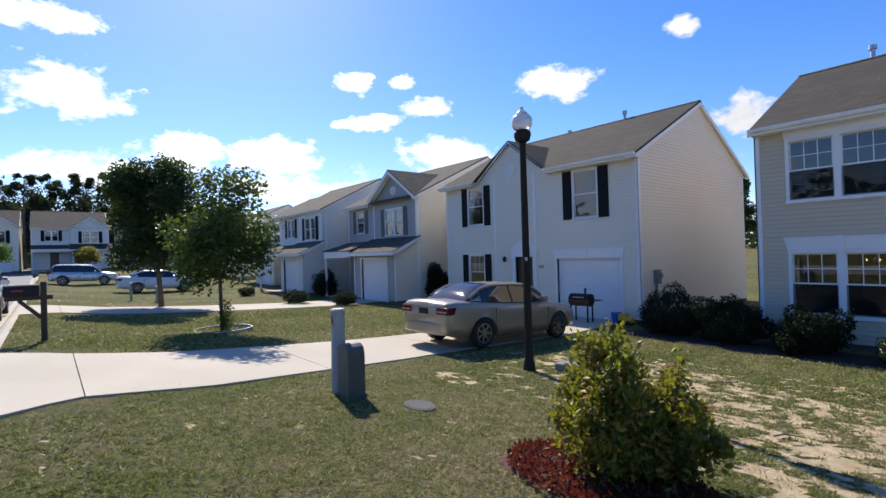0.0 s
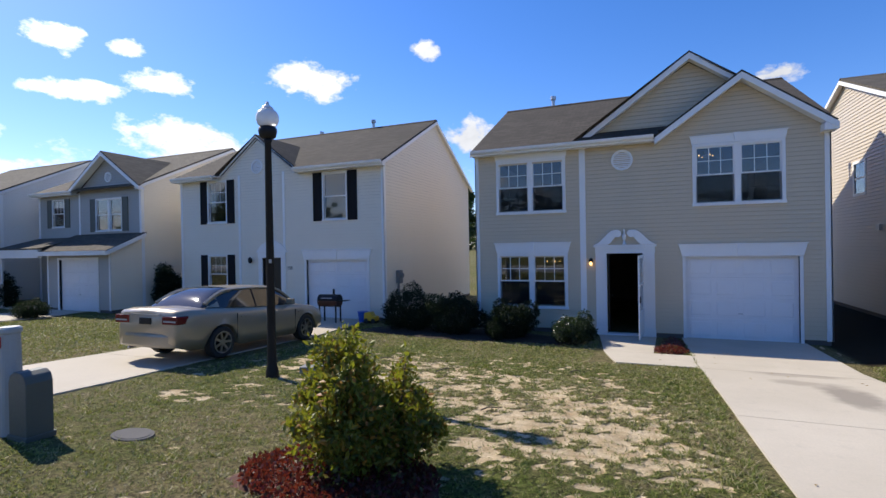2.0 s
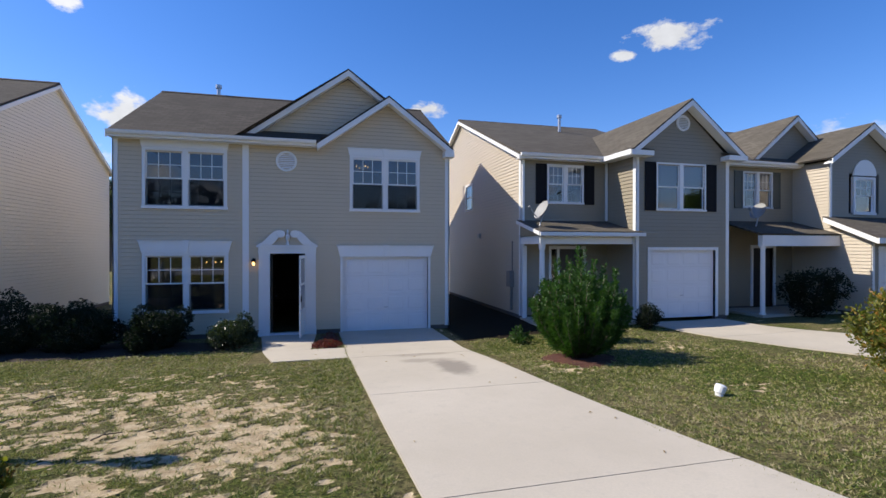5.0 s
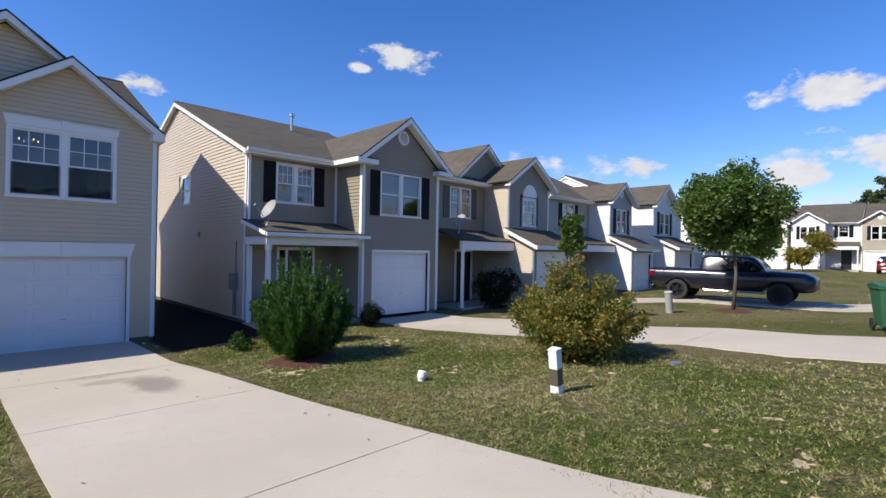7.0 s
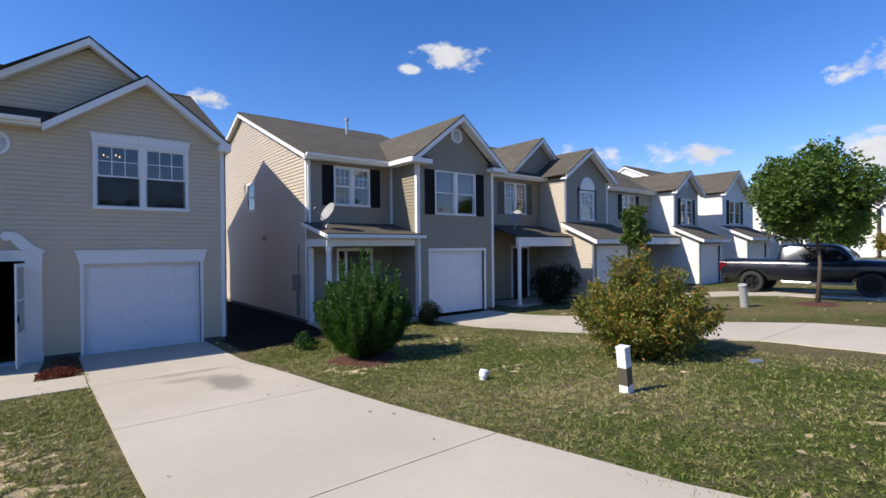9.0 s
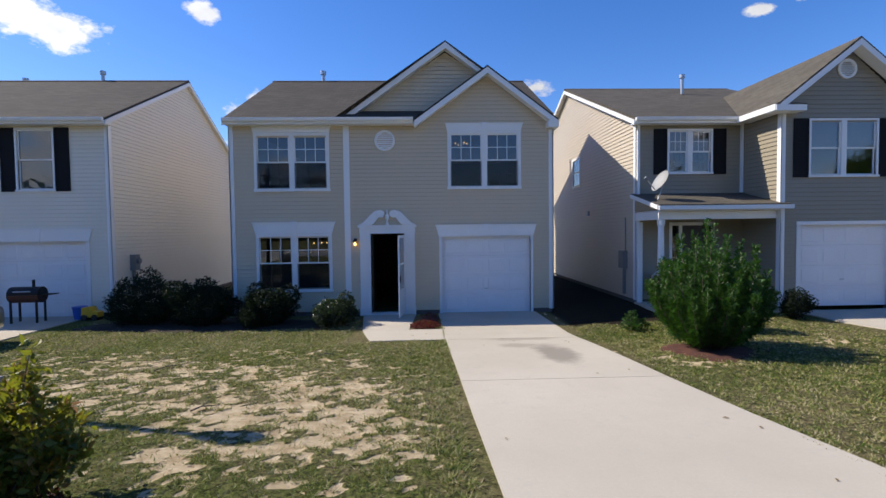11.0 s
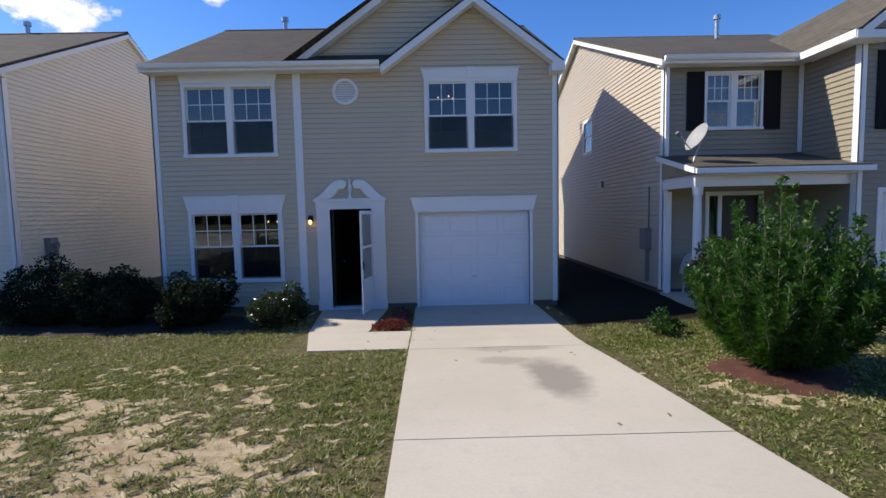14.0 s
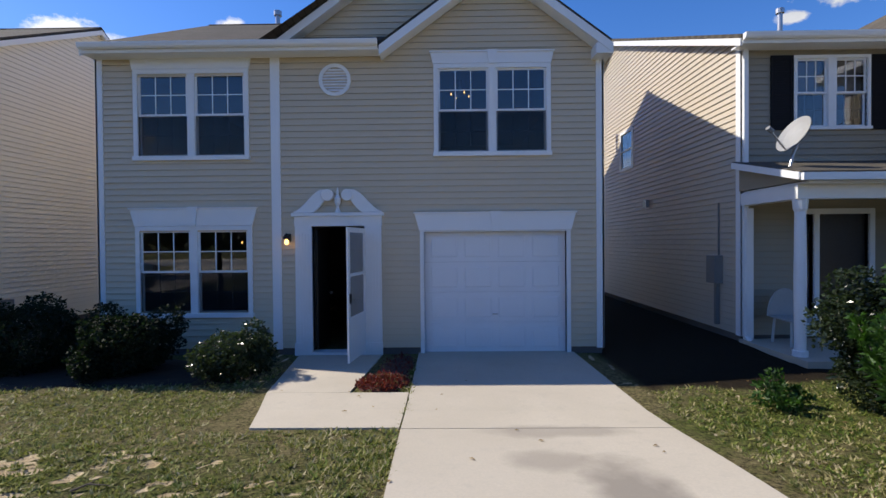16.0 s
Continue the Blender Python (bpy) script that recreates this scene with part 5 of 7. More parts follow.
# ---- plants ----
def leaf_cards(geo, rng, centre, radii, n, size, squash=1.0, hollow=0.45, droop=0.0, keep=None):
    """Leaves as folded pairs of triangles scattered through an uneven ellipsoid."""
    pos = rng.normal(size=(n, 3))
    pos /= np.linalg.norm(pos, axis=1)[:, None]
    rad = hollow + (1 - hollow) * rng.random(n) ** 0.6
    for d, r in zip(pos, rad):
        lump = 0.82 + 0.3 * noise.noise(Vector(d * 2.2) + Vector(centre))
        p = Vector(centre) + Vector((d[0] * radii[0], d[1] * radii[1], d[2] * radii[2])) * float(r * lump)
        if keep and not keep(p):
            continue
        a = Vector(rng.normal(size=3)).normalized()
        a.z = a.z * 0.6 - droop
        a.normalize()
        b = a.cross(Vector(rng.normal(size=3))).normalized()
        s = size * (0.6 + 0.8 * rng.random())
        q = p + a * s
        mid = p + a * s * 0.45
        up = a.cross(b) * s * 0.08
        geo.add([p, mid + b * s * 0.3 + up, q, mid - b * s * 0.3 + up], [(0, 1, 2), (0, 2, 3)])


def branchy(geo, rng, base, top, r0, n, spread, tips, depth=2, sides=6):
    """A trunk with limbs; tips collects the ends."""
    base, top = Vector(base), Vector(top)
    pts = [base.lerp(top, t) + Vector(rng.normal(size=3)) * 0.012 * (top - base).length * (t > 0) for t in (0, 0.33, 0.66, 1)]
    geo.tube(pts, [r0, r0 * 0.8, r0 * 0.6, r0 * 0.35], sides)
    tips.append(pts[-1])
    if depth:
        L = (top - base).length
        for k in range(n):
            t = 0.35 + 0.6 * (k + rng.random()) / n
            p = base.lerp(top, t)
            ang = rng.random() * 2 * math.pi
            out = Vector((math.cos(ang), math.sin(ang), 0.7 + 0.6 * rng.random())).normalized()
            branchy(geo, rng, p, p + out * L * spread * (1.1 - 0.5 * t), r0 * 0.45, max(2, n - 2), spread, tips, depth - 1, 5)


def leafy(name, at, label, category, mat, blobs, n, size, seed, trunks=(), bark=None, group="", hollow=0.35, droop=0.0):
    """A tree or bush: trunks with limbs, and a crown of leaf masses round the given blobs (x, y, z, rx, ry, rz)."""
    rng = np.random.default_rng(seed)
    t = thing(name, at, label, category, group)
    wood = Geo()
    tips = []
    for base, top, r in trunks:
        branchy(wood, rng, base, top, r, 4, 0.42, tips)
    if trunks:
        part("trunk", wood, bark or BARK, t, smooth=True)
    g = Geo()
    vol = sum(b[3] * b[4] * b[5] for b in blobs)
    for b in blobs:
        leaf_cards(g, rng, b[:3], b[3:], int(n * b[3] * b[4] * b[5] / vol), size, hollow=hollow, droop=droop)
    me = bpy.data.meshes.new("crown")
    me.from_pydata(g.v, [], g.f)
    me.materials.append(mat)
    cr = new("crown", me)
    cr.parent = t
    return t


def clumps(rng, r, n, cr, zc=0.0, flat=1.0, low=-0.5):
    """Uneven leaf masses over a rounded crown of half-size r."""
    out = []
    for k in range(n):
        d = rng.normal(size=3)
        d /= np.linalg.norm(d)
        d[2] = max(d[2], low)
        s = cr * (0.7 + 0.6 * rng.random())
        out.append((d[0] * r[0] * 0.72, d[1] * r[1] * 0.72, zc + d[2] * r[2] * 0.72, s, s, s * flat))
    return out


L_YEL = leaf_mat("yellow_green_leaves", (0.035, 0.05, 0.009), (0.23, 0.225, 0.03), (0.36, 0.13, 0.03))
L_CRP = leaf_mat("crape_myrtle_leaves", (0.022, 0.038, 0.008), (0.2, 0.215, 0.035), (0.34, 0.16, 0.03))
L_GRN = leaf_mat("green_leaves", (0.035, 0.075, 0.014), (0.1, 0.155, 0.03))
L_MID = leaf_mat("mid_green_leaves", (0.018, 0.036, 0.009), (0.09, 0.12, 0.026))
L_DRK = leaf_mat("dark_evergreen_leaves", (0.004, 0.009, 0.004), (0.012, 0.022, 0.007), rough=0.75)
L_PINE = leaf_mat("bright_conifer_sprays", (0.009, 0.03, 0.006), (0.05, 0.12, 0.02))
L_FAR = leaf_mat("distant_tree_leaves", (0.026, 0.046, 0.016), (0.07, 0.1, 0.032))
L_FARW = leaf_mat("dark_woodland_leaves", (0.01, 0.018, 0.008), (0.03, 0.044, 0.018), rough=0.7)
L_DUSK = leaf_mat("deep_green_leaves", (0.011, 0.024, 0.007), (0.055, 0.08, 0.019), rough=0.6)
L_RED = leaf_mat("red_ground_leaves", (0.05, 0.007, 0.008), (0.15, 0.024, 0.022), (0.09, 0.09, 0.025))
L_PALE = leaf_mat("glossy_pale_leaves", (0.008, 0.014, 0.006), (0.035, 0.05, 0.025), rough=0.25)

rng = np.random.default_rng(5)
hz = height


PALEGREY = plain("pale_grey_plastic", (0.36, 0.36, 0.35), 0.5)


def shoots(name, at, label, mat, seed, n_shoots, spread, tall, leaves, size, lean=0.5, low=0.1, r=0.012, bark=None, group="", shift=(0, 0)):
    """A shrub of many arching shoots, each set with leaves; its outline is broken by the shoots' tips."""
    rg = np.random.default_rng(seed)
    x, y = at
    t = thing(name, (x, y, hz(x, y)), label, "bush", group)
    wood, g = Geo(), Geo()
    for k in range(n_shoots):
        a = 2 * math.pi * (k + rg.random()) / n_shoots * 3
        u = math.sqrt((k + 0.5) / n_shoots)
        L = tall * (1.06 - 0.5 * u ** 2) * (0.78 + 0.34 * rg.random())
        out = Vector((math.cos(a) * spread[0], math.sin(a) * spread[1], 0)) * u
        p0 = Vector((out.x * 0.12 + shift[0] * 0.5, out.y * 0.12 + shift[1] * 0.5, 0))
        out = out + Vector((*shift, 0))
        p3 = Vector((out.x, out.y, L * (1 - lean * u * 0.35)))
        p1 = p0 + Vector((out.x * 0.45, out.y * 0.45, L * 0.35))
        p2 = Vector((out.x * 0.85, out.y * 0.85, L * 0.75 * (1 - lean * u * 0.3)))
        pts = []
        for i in range(6):
            s = i / 5
            pts.append(p0 * (1 - s) ** 3 + p1 * 3 * s * (1 - s) ** 2 + p2 * 3 * s * s * (1 - s) + p3 * s ** 3)
        wood.tube(pts, [r * (1 - 0.13 * i) for i in range(6)], 4)
        m = leaves // n_shoots
        for i in range(m):
            s = low + (1 - low) * rg.random() ** 0.8
            c_ = p0 * (1 - s) ** 3 + p1 * 3 * s * (1 - s) ** 2 + p2 * 3 * s * s * (1 - s) + p3 * s ** 3
            wdt = 0.2 * (1.05 - 0.75 * s) * (tall / 1.2)
            c_ = c_ + Vector(rg.normal(size=3) * wdt * 0.62)
            if c_.z < 0.02:
                continue
            d = Vector(rg.normal(size=3)) + Vector((0, 0, 0.5))
            d.normalize()
            b = d.cross(Vector(rg.normal(size=3))).normalized()
            sz = size * (0.55 + 0.8 * rg.random())
            up = d.cross(b) * sz * 0.1
            mid = c_ + d * sz * 0.45
            g.add([c_, mid + b * sz * 0.27 + up, c_ + d * sz, mid - b * sz * 0.27 + up], [(0, 1, 2), (0, 2, 3)])
    part("stem", wood, bark or BARK, t, smooth=True)
    me = bpy.data.meshes.new("foliage")
    me.from_pydata(g.v, [], g.f)
    me.materials.append(mat)
    f = new("foliage", me)
    f.parent = t
    return t


def conifer(at, label, seed):
    """A feathery shrub: upright plumes, each of many fine sprays."""
    rg = np.random.default_rng(seed)
    x, y = at
    t = thing("conifer_shrub", (x, y, hz(x, y)), label, "bush")
    wood, g = Geo(), Geo()
    n = 58
    for k in range(n):
        a = 2.4 * k
        u = math.sqrt((k + 0.5) / n)
        H = 2.1 * (1.0 - 0.46 * u * u) * (0.74 + 0.34 * rg.random())
        tip = Vector((math.cos(a) * 1.02 * u, math.sin(a) * 1.02 * u, H))
        if k == 3:
            tip = Vector((0.42, 0.15, 1.95))
        if k == 1:
            tip = Vector((-0.05, 0.0, 2.25))
        base = Vector((tip.x * 0.25, tip.y * 0.25, 0.05))
        mid = Vector((tip.x * 0.9, tip.y * 0.9, H * 0.5))
        q = lambda s: base * (1 - s) ** 2 + mid * 2 * s * (1 - s) + tip * s * s
        wood.tube([q(s) for s in (0, 0.3, 0.6, 0.97)], [0.018, 0.013, 0.008, 0.003], 4)
        for i in range(190):
            s = 0.08 + 0.92 * rg.random()
            c_ = q(s)
            ax = (q(min(1, s + 0.05)) - q(s - 0.05)).normalized()
            side = Vector(rg.normal(size=3))
            side = (side - ax * side.dot(ax)).normalized()
            d = (side * 0.62 + ax * 0.8 + Vector((0, 0, 0.15))).normalized()
            L = (0.09 + 0.17 * (1 - s)) * (0.7 + 0.6 * rg.random())
            p = c_ + side * 0.02
            w_ = d.cross(Vector(rg.normal(size=3))).normalized() * 0.012
            e = p + d * L
            for j in (-1, 1):
                fr = p + d * L * 0.35
                tw = d.cross(w_).normalized()
                z_ = (d * 0.7 + (w_.normalized() * 0.7 + tw * 0.2) * j).normalized() * L * 0.5
                g.add([fr, fr + z_ + tw * 0.006, fr + d * 0.035], [(0, 1, 2)])
            g.add([p - w_, p + w_, e], [(0, 1, 2)])
    part("stem", wood, BARK, t, smooth=True)
    me = bpy.data.meshes.new("foliage")
    me.from_pydata(g.v, [], g.f)
    me.materials.append(L_PINE)
    f = new("foliage", me)
    f.parent = t
    return t


def bush(at, r, n, size, mat, label, seed, group="", blobs=7, hollow=0.55):
    rg = np.random.default_rng(seed)
    x, y = at
    bl = clumps(rg, r, blobs, min(r) * 0.5, zc=r[2] * 0.9) + [(0, 0, r[2] * 0.75, r[0] * 0.9, r[1] * 0.9, r[2] * 0.95)]
    tr = [((0.05 * math.cos(a), 0.05 * math.sin(a), 0), (r[0] * 0.5 * math.cos(a), r[1] * 0.5 * math.sin(a), r[2] * 1.2), 0.018) for a in (0.3, 1.7, 3.1, 4.6, 5.6)]
    return leafy("bush", (x, y, hz(x, y)), label, "bush", mat, bl, n, size, seed, tr, group=group, hollow=hollow)


sh = shoots("shrub", (2.05, -10.3), "leafy yellow-green shrub with broken outline in a mulched bed", L_YEL, 11, 28, (0.42, 0.4), 1.42, 8000, 0.068, lean=0.7, shift=(-0.12, -0.14))
lobe = shoots("shrub_side", (2.05, -10.3), "", L_YEL, 12, 20, (0.42, 0.42), 0.98, 4600, 0.068, lean=0.9, shift=(0.26, 0.28))
for o in list(lobe.children):
    o.parent = sh
bpy.data.objects.remove(lobe)
shoots("shrub", (13.6, -9.2), "wide yellowing crape myrtle shrub on the lawn", L_CRP, 12, 80, (1.45, 1.3), 1.85, 26000, 0.072, lean=0.75)
conifer((9.95, -5.2), "feathery bright green conifer shrub on the lawn", 13)
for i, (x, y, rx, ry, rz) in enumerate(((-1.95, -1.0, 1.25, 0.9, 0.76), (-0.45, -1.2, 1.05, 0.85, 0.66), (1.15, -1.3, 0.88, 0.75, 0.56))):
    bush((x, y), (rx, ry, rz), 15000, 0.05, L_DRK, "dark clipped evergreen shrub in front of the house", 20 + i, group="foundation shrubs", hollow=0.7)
bush((2.8, -1.5), (0.68, 0.6, 0.42), 9000, 0.05, L_PALE, "small glossy-leaved shrub beside the front path", 30, group="foundation shrubs", hollow=0.7)
bush((10.6, -3.3), (0.7, 0.65, 0.86), 15000, 0.055, L_PALE, "dark glossy-leaved shrub beside the porch", 31)
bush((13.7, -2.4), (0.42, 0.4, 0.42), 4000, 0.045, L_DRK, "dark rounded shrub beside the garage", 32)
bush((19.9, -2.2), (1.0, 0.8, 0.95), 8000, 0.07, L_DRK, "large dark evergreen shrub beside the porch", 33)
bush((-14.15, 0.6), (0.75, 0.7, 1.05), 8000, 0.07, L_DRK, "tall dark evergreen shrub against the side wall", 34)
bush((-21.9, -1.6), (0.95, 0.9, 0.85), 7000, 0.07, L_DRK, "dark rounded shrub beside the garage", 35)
bush((-18.9, -4.6), (0.85, 0.8, 0.4), 6000, 0.05, L_DRK, "low clipped round shrub beside the driveway", 36, group="clipped shrubs")
bush((-16.6, -3.2), (0.8, 0.75, 0.42), 6000, 0.05, L_DRK, "low clipped round shrub beside the driveway", 37, group="clipped shrubs")
bush((-26.0, -4.8), (0.8, 0.6, 0.32), 4000, 0.05, L_DRK, "low clipped box shrub on the lawn", 38, group="clipped shrubs")
shoots("weed_clump", (9.55, -3.1), "small bright green weed clump at the lawn edge", L_PINE, 40, 14, (0.35, 0.3), 0.42, 900, 0.06, lean=1.0, r=0.004)


DMULCH = plain("dark_brown_mulch", (0.035, 0.022, 0.014), 0.95, spread=0.4, scale=20, bump=0.8)


def mulch_bed(at, rx, ry, seed, n_leaf, label, mat=None):
    """A low mound of red mulch with small red plants on it."""
    x, y = at
    t = thing("mulch_bed", (x, y, hz(x, y)), label, "flower bed")
    rg = np.random.default_rng(seed)
    g = Geo()
    N, M = 22, 6
    for i in range(M + 1):
        for k in range(N):
            a = 2 * math.pi * k / N
            u = i / M
            w = 1 + 0.12 * math.sin(3 * a + seed) + 0.06 * math.sin(7 * a)
            px_, py_ = rx * u * w * math.cos(a), ry * u * w * math.sin(a)
            z = hz(x + px_, y + py_) - hz(x, y) + 0.05 * (1 - u ** 3) + 0.012 * rg.random() - (0.02 if i == M else 0)
            g.v.append((px_, py_, z))
    for i in range(M):
        for k in range(N):
            g.f.append((i * N + k, i * N + (k + 1) % N, (i + 1) * N + (k + 1) % N, (i + 1) * N + k))
    part("mulch", g, mat or MULCH, t, smooth=False)
    if n_leaf:
        g = Geo()
        for k in range(n_leaf):
            a, u = rg.random() * 6.283, math.sqrt(rg.random()) * 0.95
            p = Vector((rx * u * math.cos(a), ry * u * math.sin(a), 0))
            p.z = hz(x + p.x, y + p.y) - hz(x, y) + 0.04 + 0.13 * rg.random() * (1.1 - u)
            d = (Vector(rg.normal(size=3)) + Vector((0, 0, 0.8))).normalized()
            b = d.cross(Vector(rg.normal(size=3))).normalized()
            s = 0.03 + 0.03 * rg.random()
            g.add([p, p + d * s * 0.5 + b * s * 0.3, p + d * s, p + d * s * 0.5 - b * s * 0.3], [(0, 1, 2), (0, 2, 3)])
        part("red_plant", g, L_RED, t, "low red-leaved plants", kind="stuff")
    return t


mulch_bed((1.9, -10.45), 0.98, 0.72, 3, 5200, "red mulch bed with low red-leaved plants")
mulch_bed((5.14, -1.1), 0.27, 1.0, 5, 200, "narrow red mulch bed beside the garage")
mulch_bed((5.04, -1.96), 0.38, 0.36, 6, 1400, "small patch of red and green plants by the path")
mulch_bed((-0.2, -1.15), 3.5, 1.0, 9, 0, "dark brown mulch bed under the clipped shrubs", mat=DMULCH)
mulch_bed((9.9, -5.35), 0.78, 0.72, 7, 0, "red mulch ring under the conifer")
mulch_bed((24.0, -9.4), 0.7, 0.6, 8, 0, "mulch ring round the street tree")


def tree(at, h, crown, mat, label, seed, n=14000, size=0.12, r=0.09, base=1.3, group="", k=14, hollow=0.3):
    rg = np.random.default_rng(seed)
    x, y = at
    bl = clumps(rg, crown, k, min(crown[:2]) * 0.42, zc=base + crown[2] * 0.95, low=-0.8) + [(0, 0, base + crown[2], crown[0] * 0.7, crown[1] * 0.7, crown[2] * 0.8)]
    return leafy("tree", (x, y, hz(x, y)), label, "tree", mat, bl, n, size, seed, [((0, 0, -0.1), (0.05, 0.05, h * 0.74), r)], group=group, hollow=hollow)


tree((-10.4, -10.3), 5.2, (1.55, 1.55, 2.1), L_MID, "young street tree with a thin green crown on the lawn", 41, n=12000, size=0.125, r=0.06, base=0.9, k=26, hollow=0.05)
tree((-19.9, -10.3), 7.0, (2.1, 2.3, 2.9), L_DUSK, "dense dark green street tree on the lawn", 42, n=24000, size=0.16, r=0.12, base=1.0, k=26)
shoots("weed_clump", (-10.3, -10.2), "thin weeds round the young tree's trunk", L_MID, 46, 16, (0.28, 0.25), 0.95, 900, 0.06, lean=0.8, r=0.005)
tree((24.0, -9.4), 5.4, (1.75, 1.75, 1.6), L_GRN, "round green street tree with a slim trunk on the lawn", 43, n=22000, size=0.13, r=0.07, base=1.95, k=22)
tree((18.1, -6.5), 3.6, (0.45, 0.45, 0.95), L_GRN, "slender young tree behind the shrub", 44, n=3600, size=0.1, r=0.035, base=1.75, k=8)
RING = Geo()
for k in range(30):
    a0, a1 = 2 * math.pi * k / 30, 2 * math.pi * (k + 1) / 30
    RING.bar((0.75 * math.cos(a0), 0.75 * math.sin(a0), 0.03), (0.75 * math.cos(a1), 0.75 * math.sin(a1), 0.03), 0.035, 0.07)
er = thing("edging_ring", (-10.3, -10.3, hz(-10.3, -10.3)), "pale plastic edging ring round the young tree", "garden edging")
part("edging", RING, PALEGREY, er)


# ---- street furniture ----
def street_lamp(at):
    x, y = at
    t = thing("street_lamp", (x, y, hz(x, y)), "black street lamp with an acorn glass globe", "street lamp")
    part("post", Geo().lathe(0, 0, [(-0.1, 0.115), (0.0, 0.115), (0.12, 0.105), (0.2, 0.085), (0.5, 0.076), (4.1, 0.056), (4.12, 0.07), (4.16, 0.07)], 20), BLACK, t, smooth=True)
    part("collar", Geo().lathe(0, 0, [(4.17, 0.09), (4.2, 0.135), (4.3, 0.16), (4.36, 0.15), (4.38, 0.12)], 20), BLACK, t, smooth=True)
    gl = part("globe", Geo().lathe(0, 0, [(4.385, 0.12), (4.42, 0.165), (4.49, 0.192), (4.58, 0.19), (4.64, 0.16), (4.68, 0.11)], 24), GLOBE, t, "ribbed clear globe", smooth=True)
    part("cap", Geo().lathe(0, 0, [(4.685, 0.112), (4.7, 0.108), (4.74, 0.065), (4.77, 0.03), (4.8, 0.034), (4.825, 0.012)], 16), GLOBE, gl, smooth=True)
    part("number_plate", Geo().box(0.05, -0.09, 2.0, 0.1, -0.075, 2.06), METAL, t)
    return t


gm = Mat("frosted_globe", (0.85, 0.85, 0.85), 0.25)
gm.b.inputs["Transmission Weight"].default_value = 0.3
GLOBE = gm.m
street_lamp((-1.6, -7.35))


def pedestal(at):
    x, y = at
    t = thing("utility_pedestal", (x, y, hz(x, y)), "tall grey round utility pedestal with a red warning label", "utility box")
    p = part("pedestal_body", Geo().lathe(0, 0, [(-0.1, 0.115), (0.0, 0.115), (1.12, 0.095), (1.14, 0.11), (1.18, 0.11), (1.2, 0.09)], 20), PALEGREY, t, smooth=False)
    part("warning_label", Geo().tube([(0.02, -0.1, 0.98), (0.02, -0.105, 1.1)], [0.012, 0.012], 4), REDL, p)
    t2 = thing("utility_box", (x + 0.33, y + 0.02, hz(x + 0.33, y)), "low green-grey utility box with a rounded top", "utility box")
    pr = [(-0.16, 0), (0.16, 0), (0.16, 0.62), (0.13, 0.7), (0.06, 0.74), (-0.06, 0.74), (-0.13, 0.7), (-0.16, 0.62)]
    part("box_body", Geo().slab([(a, -0.13, b - (0.05 if b == 0 else 0)) for a, b in pr], (0, 0.26, 0)), GREENGREY, t2, bevel=0.012)
    part("box_rim", Geo().box(-0.175, -0.145, 0.0, 0.175, 0.145, 0.06), GREENGREY, t2, bevel=0.006)


GREENGREY = plain("green_grey_paint", (0.085, 0.095, 0.08), 0.55)
REDL = plain("red_label", (0.4, 0.02, 0.02), 0.5)
pedestal((-2.1, -10.9))

COVER = plain("dull_grey_cover", (0.13, 0.125, 0.12), 0.95, spread=0.2, spec=0.1)
cv = thing("meter_cover", (-0.85, -10.4, hz(-0.85, -10.4) + 0.005), "grey oval meter cover sunk in the lawn", "manhole cover")
part("cover_rim", Geo().slab([(0.27 * math.cos(a), 0.17 * math.sin(a), 0.02) for a in [2 * math.pi * k / 20 for k in range(20)]], (0, 0, -0.08)), COVER, cv)
part("lid", Geo().slab([(0.23 * math.cos(a), 0.14 * math.sin(a), 0.026) for a in [2 * math.pi * k / 20 for k in range(20)]], (0, 0, -0.004)), COVER, cv)
cv = thing("meter_cover", (13.9, -11.0, hz(13.9, -11.0) + 0.005), "small grey meter cover sunk in the lawn", "manhole cover")
part("lid", Geo().slab([(0.15 * math.cos(a), 0.1 * math.sin(a), 0.026) for a in [2 * math.pi * k / 20 for k in range(20)]], (0, 0, -0.08)), METAL, cv)

bl_ = thing("stone_block", (-1.05, -6.75, hz(-1.05, -6.75)), "grey concrete splash block lying on the lawn", "concrete block", rz=12)
part("block", Geo().box(-0.32, -0.16, -0.03, 0.32, 0.16, 0.13), GREYBOX, bl_, bevel=0.015)


def marker(at, h, r, lean, label, band):
    x, y = at
    t = thing("utility_marker", (x, y, hz(x, y)), label, "utility marker")
    t.matrix_basis = pose(x, y, hz(x, y), rx=lean[0], ry=lean[1])
    if band:
        for a, b, m in ((-0.05, 0.12, WHITE), (0.12, 0.36, BROWNP), (0.36, h, WHITE)):
            part("marker_section", Geo().slab([(-r, -r, a), (r, -r, a), (r, r, a), (-r, r, a)], (0, 0, b - a)), m, t, "" if m is WHITE else "brown band")
        part("marker_top", Geo().box(-r * 1.1, -r * 1.1, h, r * 1.1, r * 1.1, h + 0.02), WHITE, t)
    else:
        part("marker_body", Geo().lathe(0, 0, [(-0.05, r), (h - 0.03, r), (h - 0.02, r * 1.12), (h, r * 1.12), (h + 0.02, r * 0.8)], 16), PALEGREY, t)


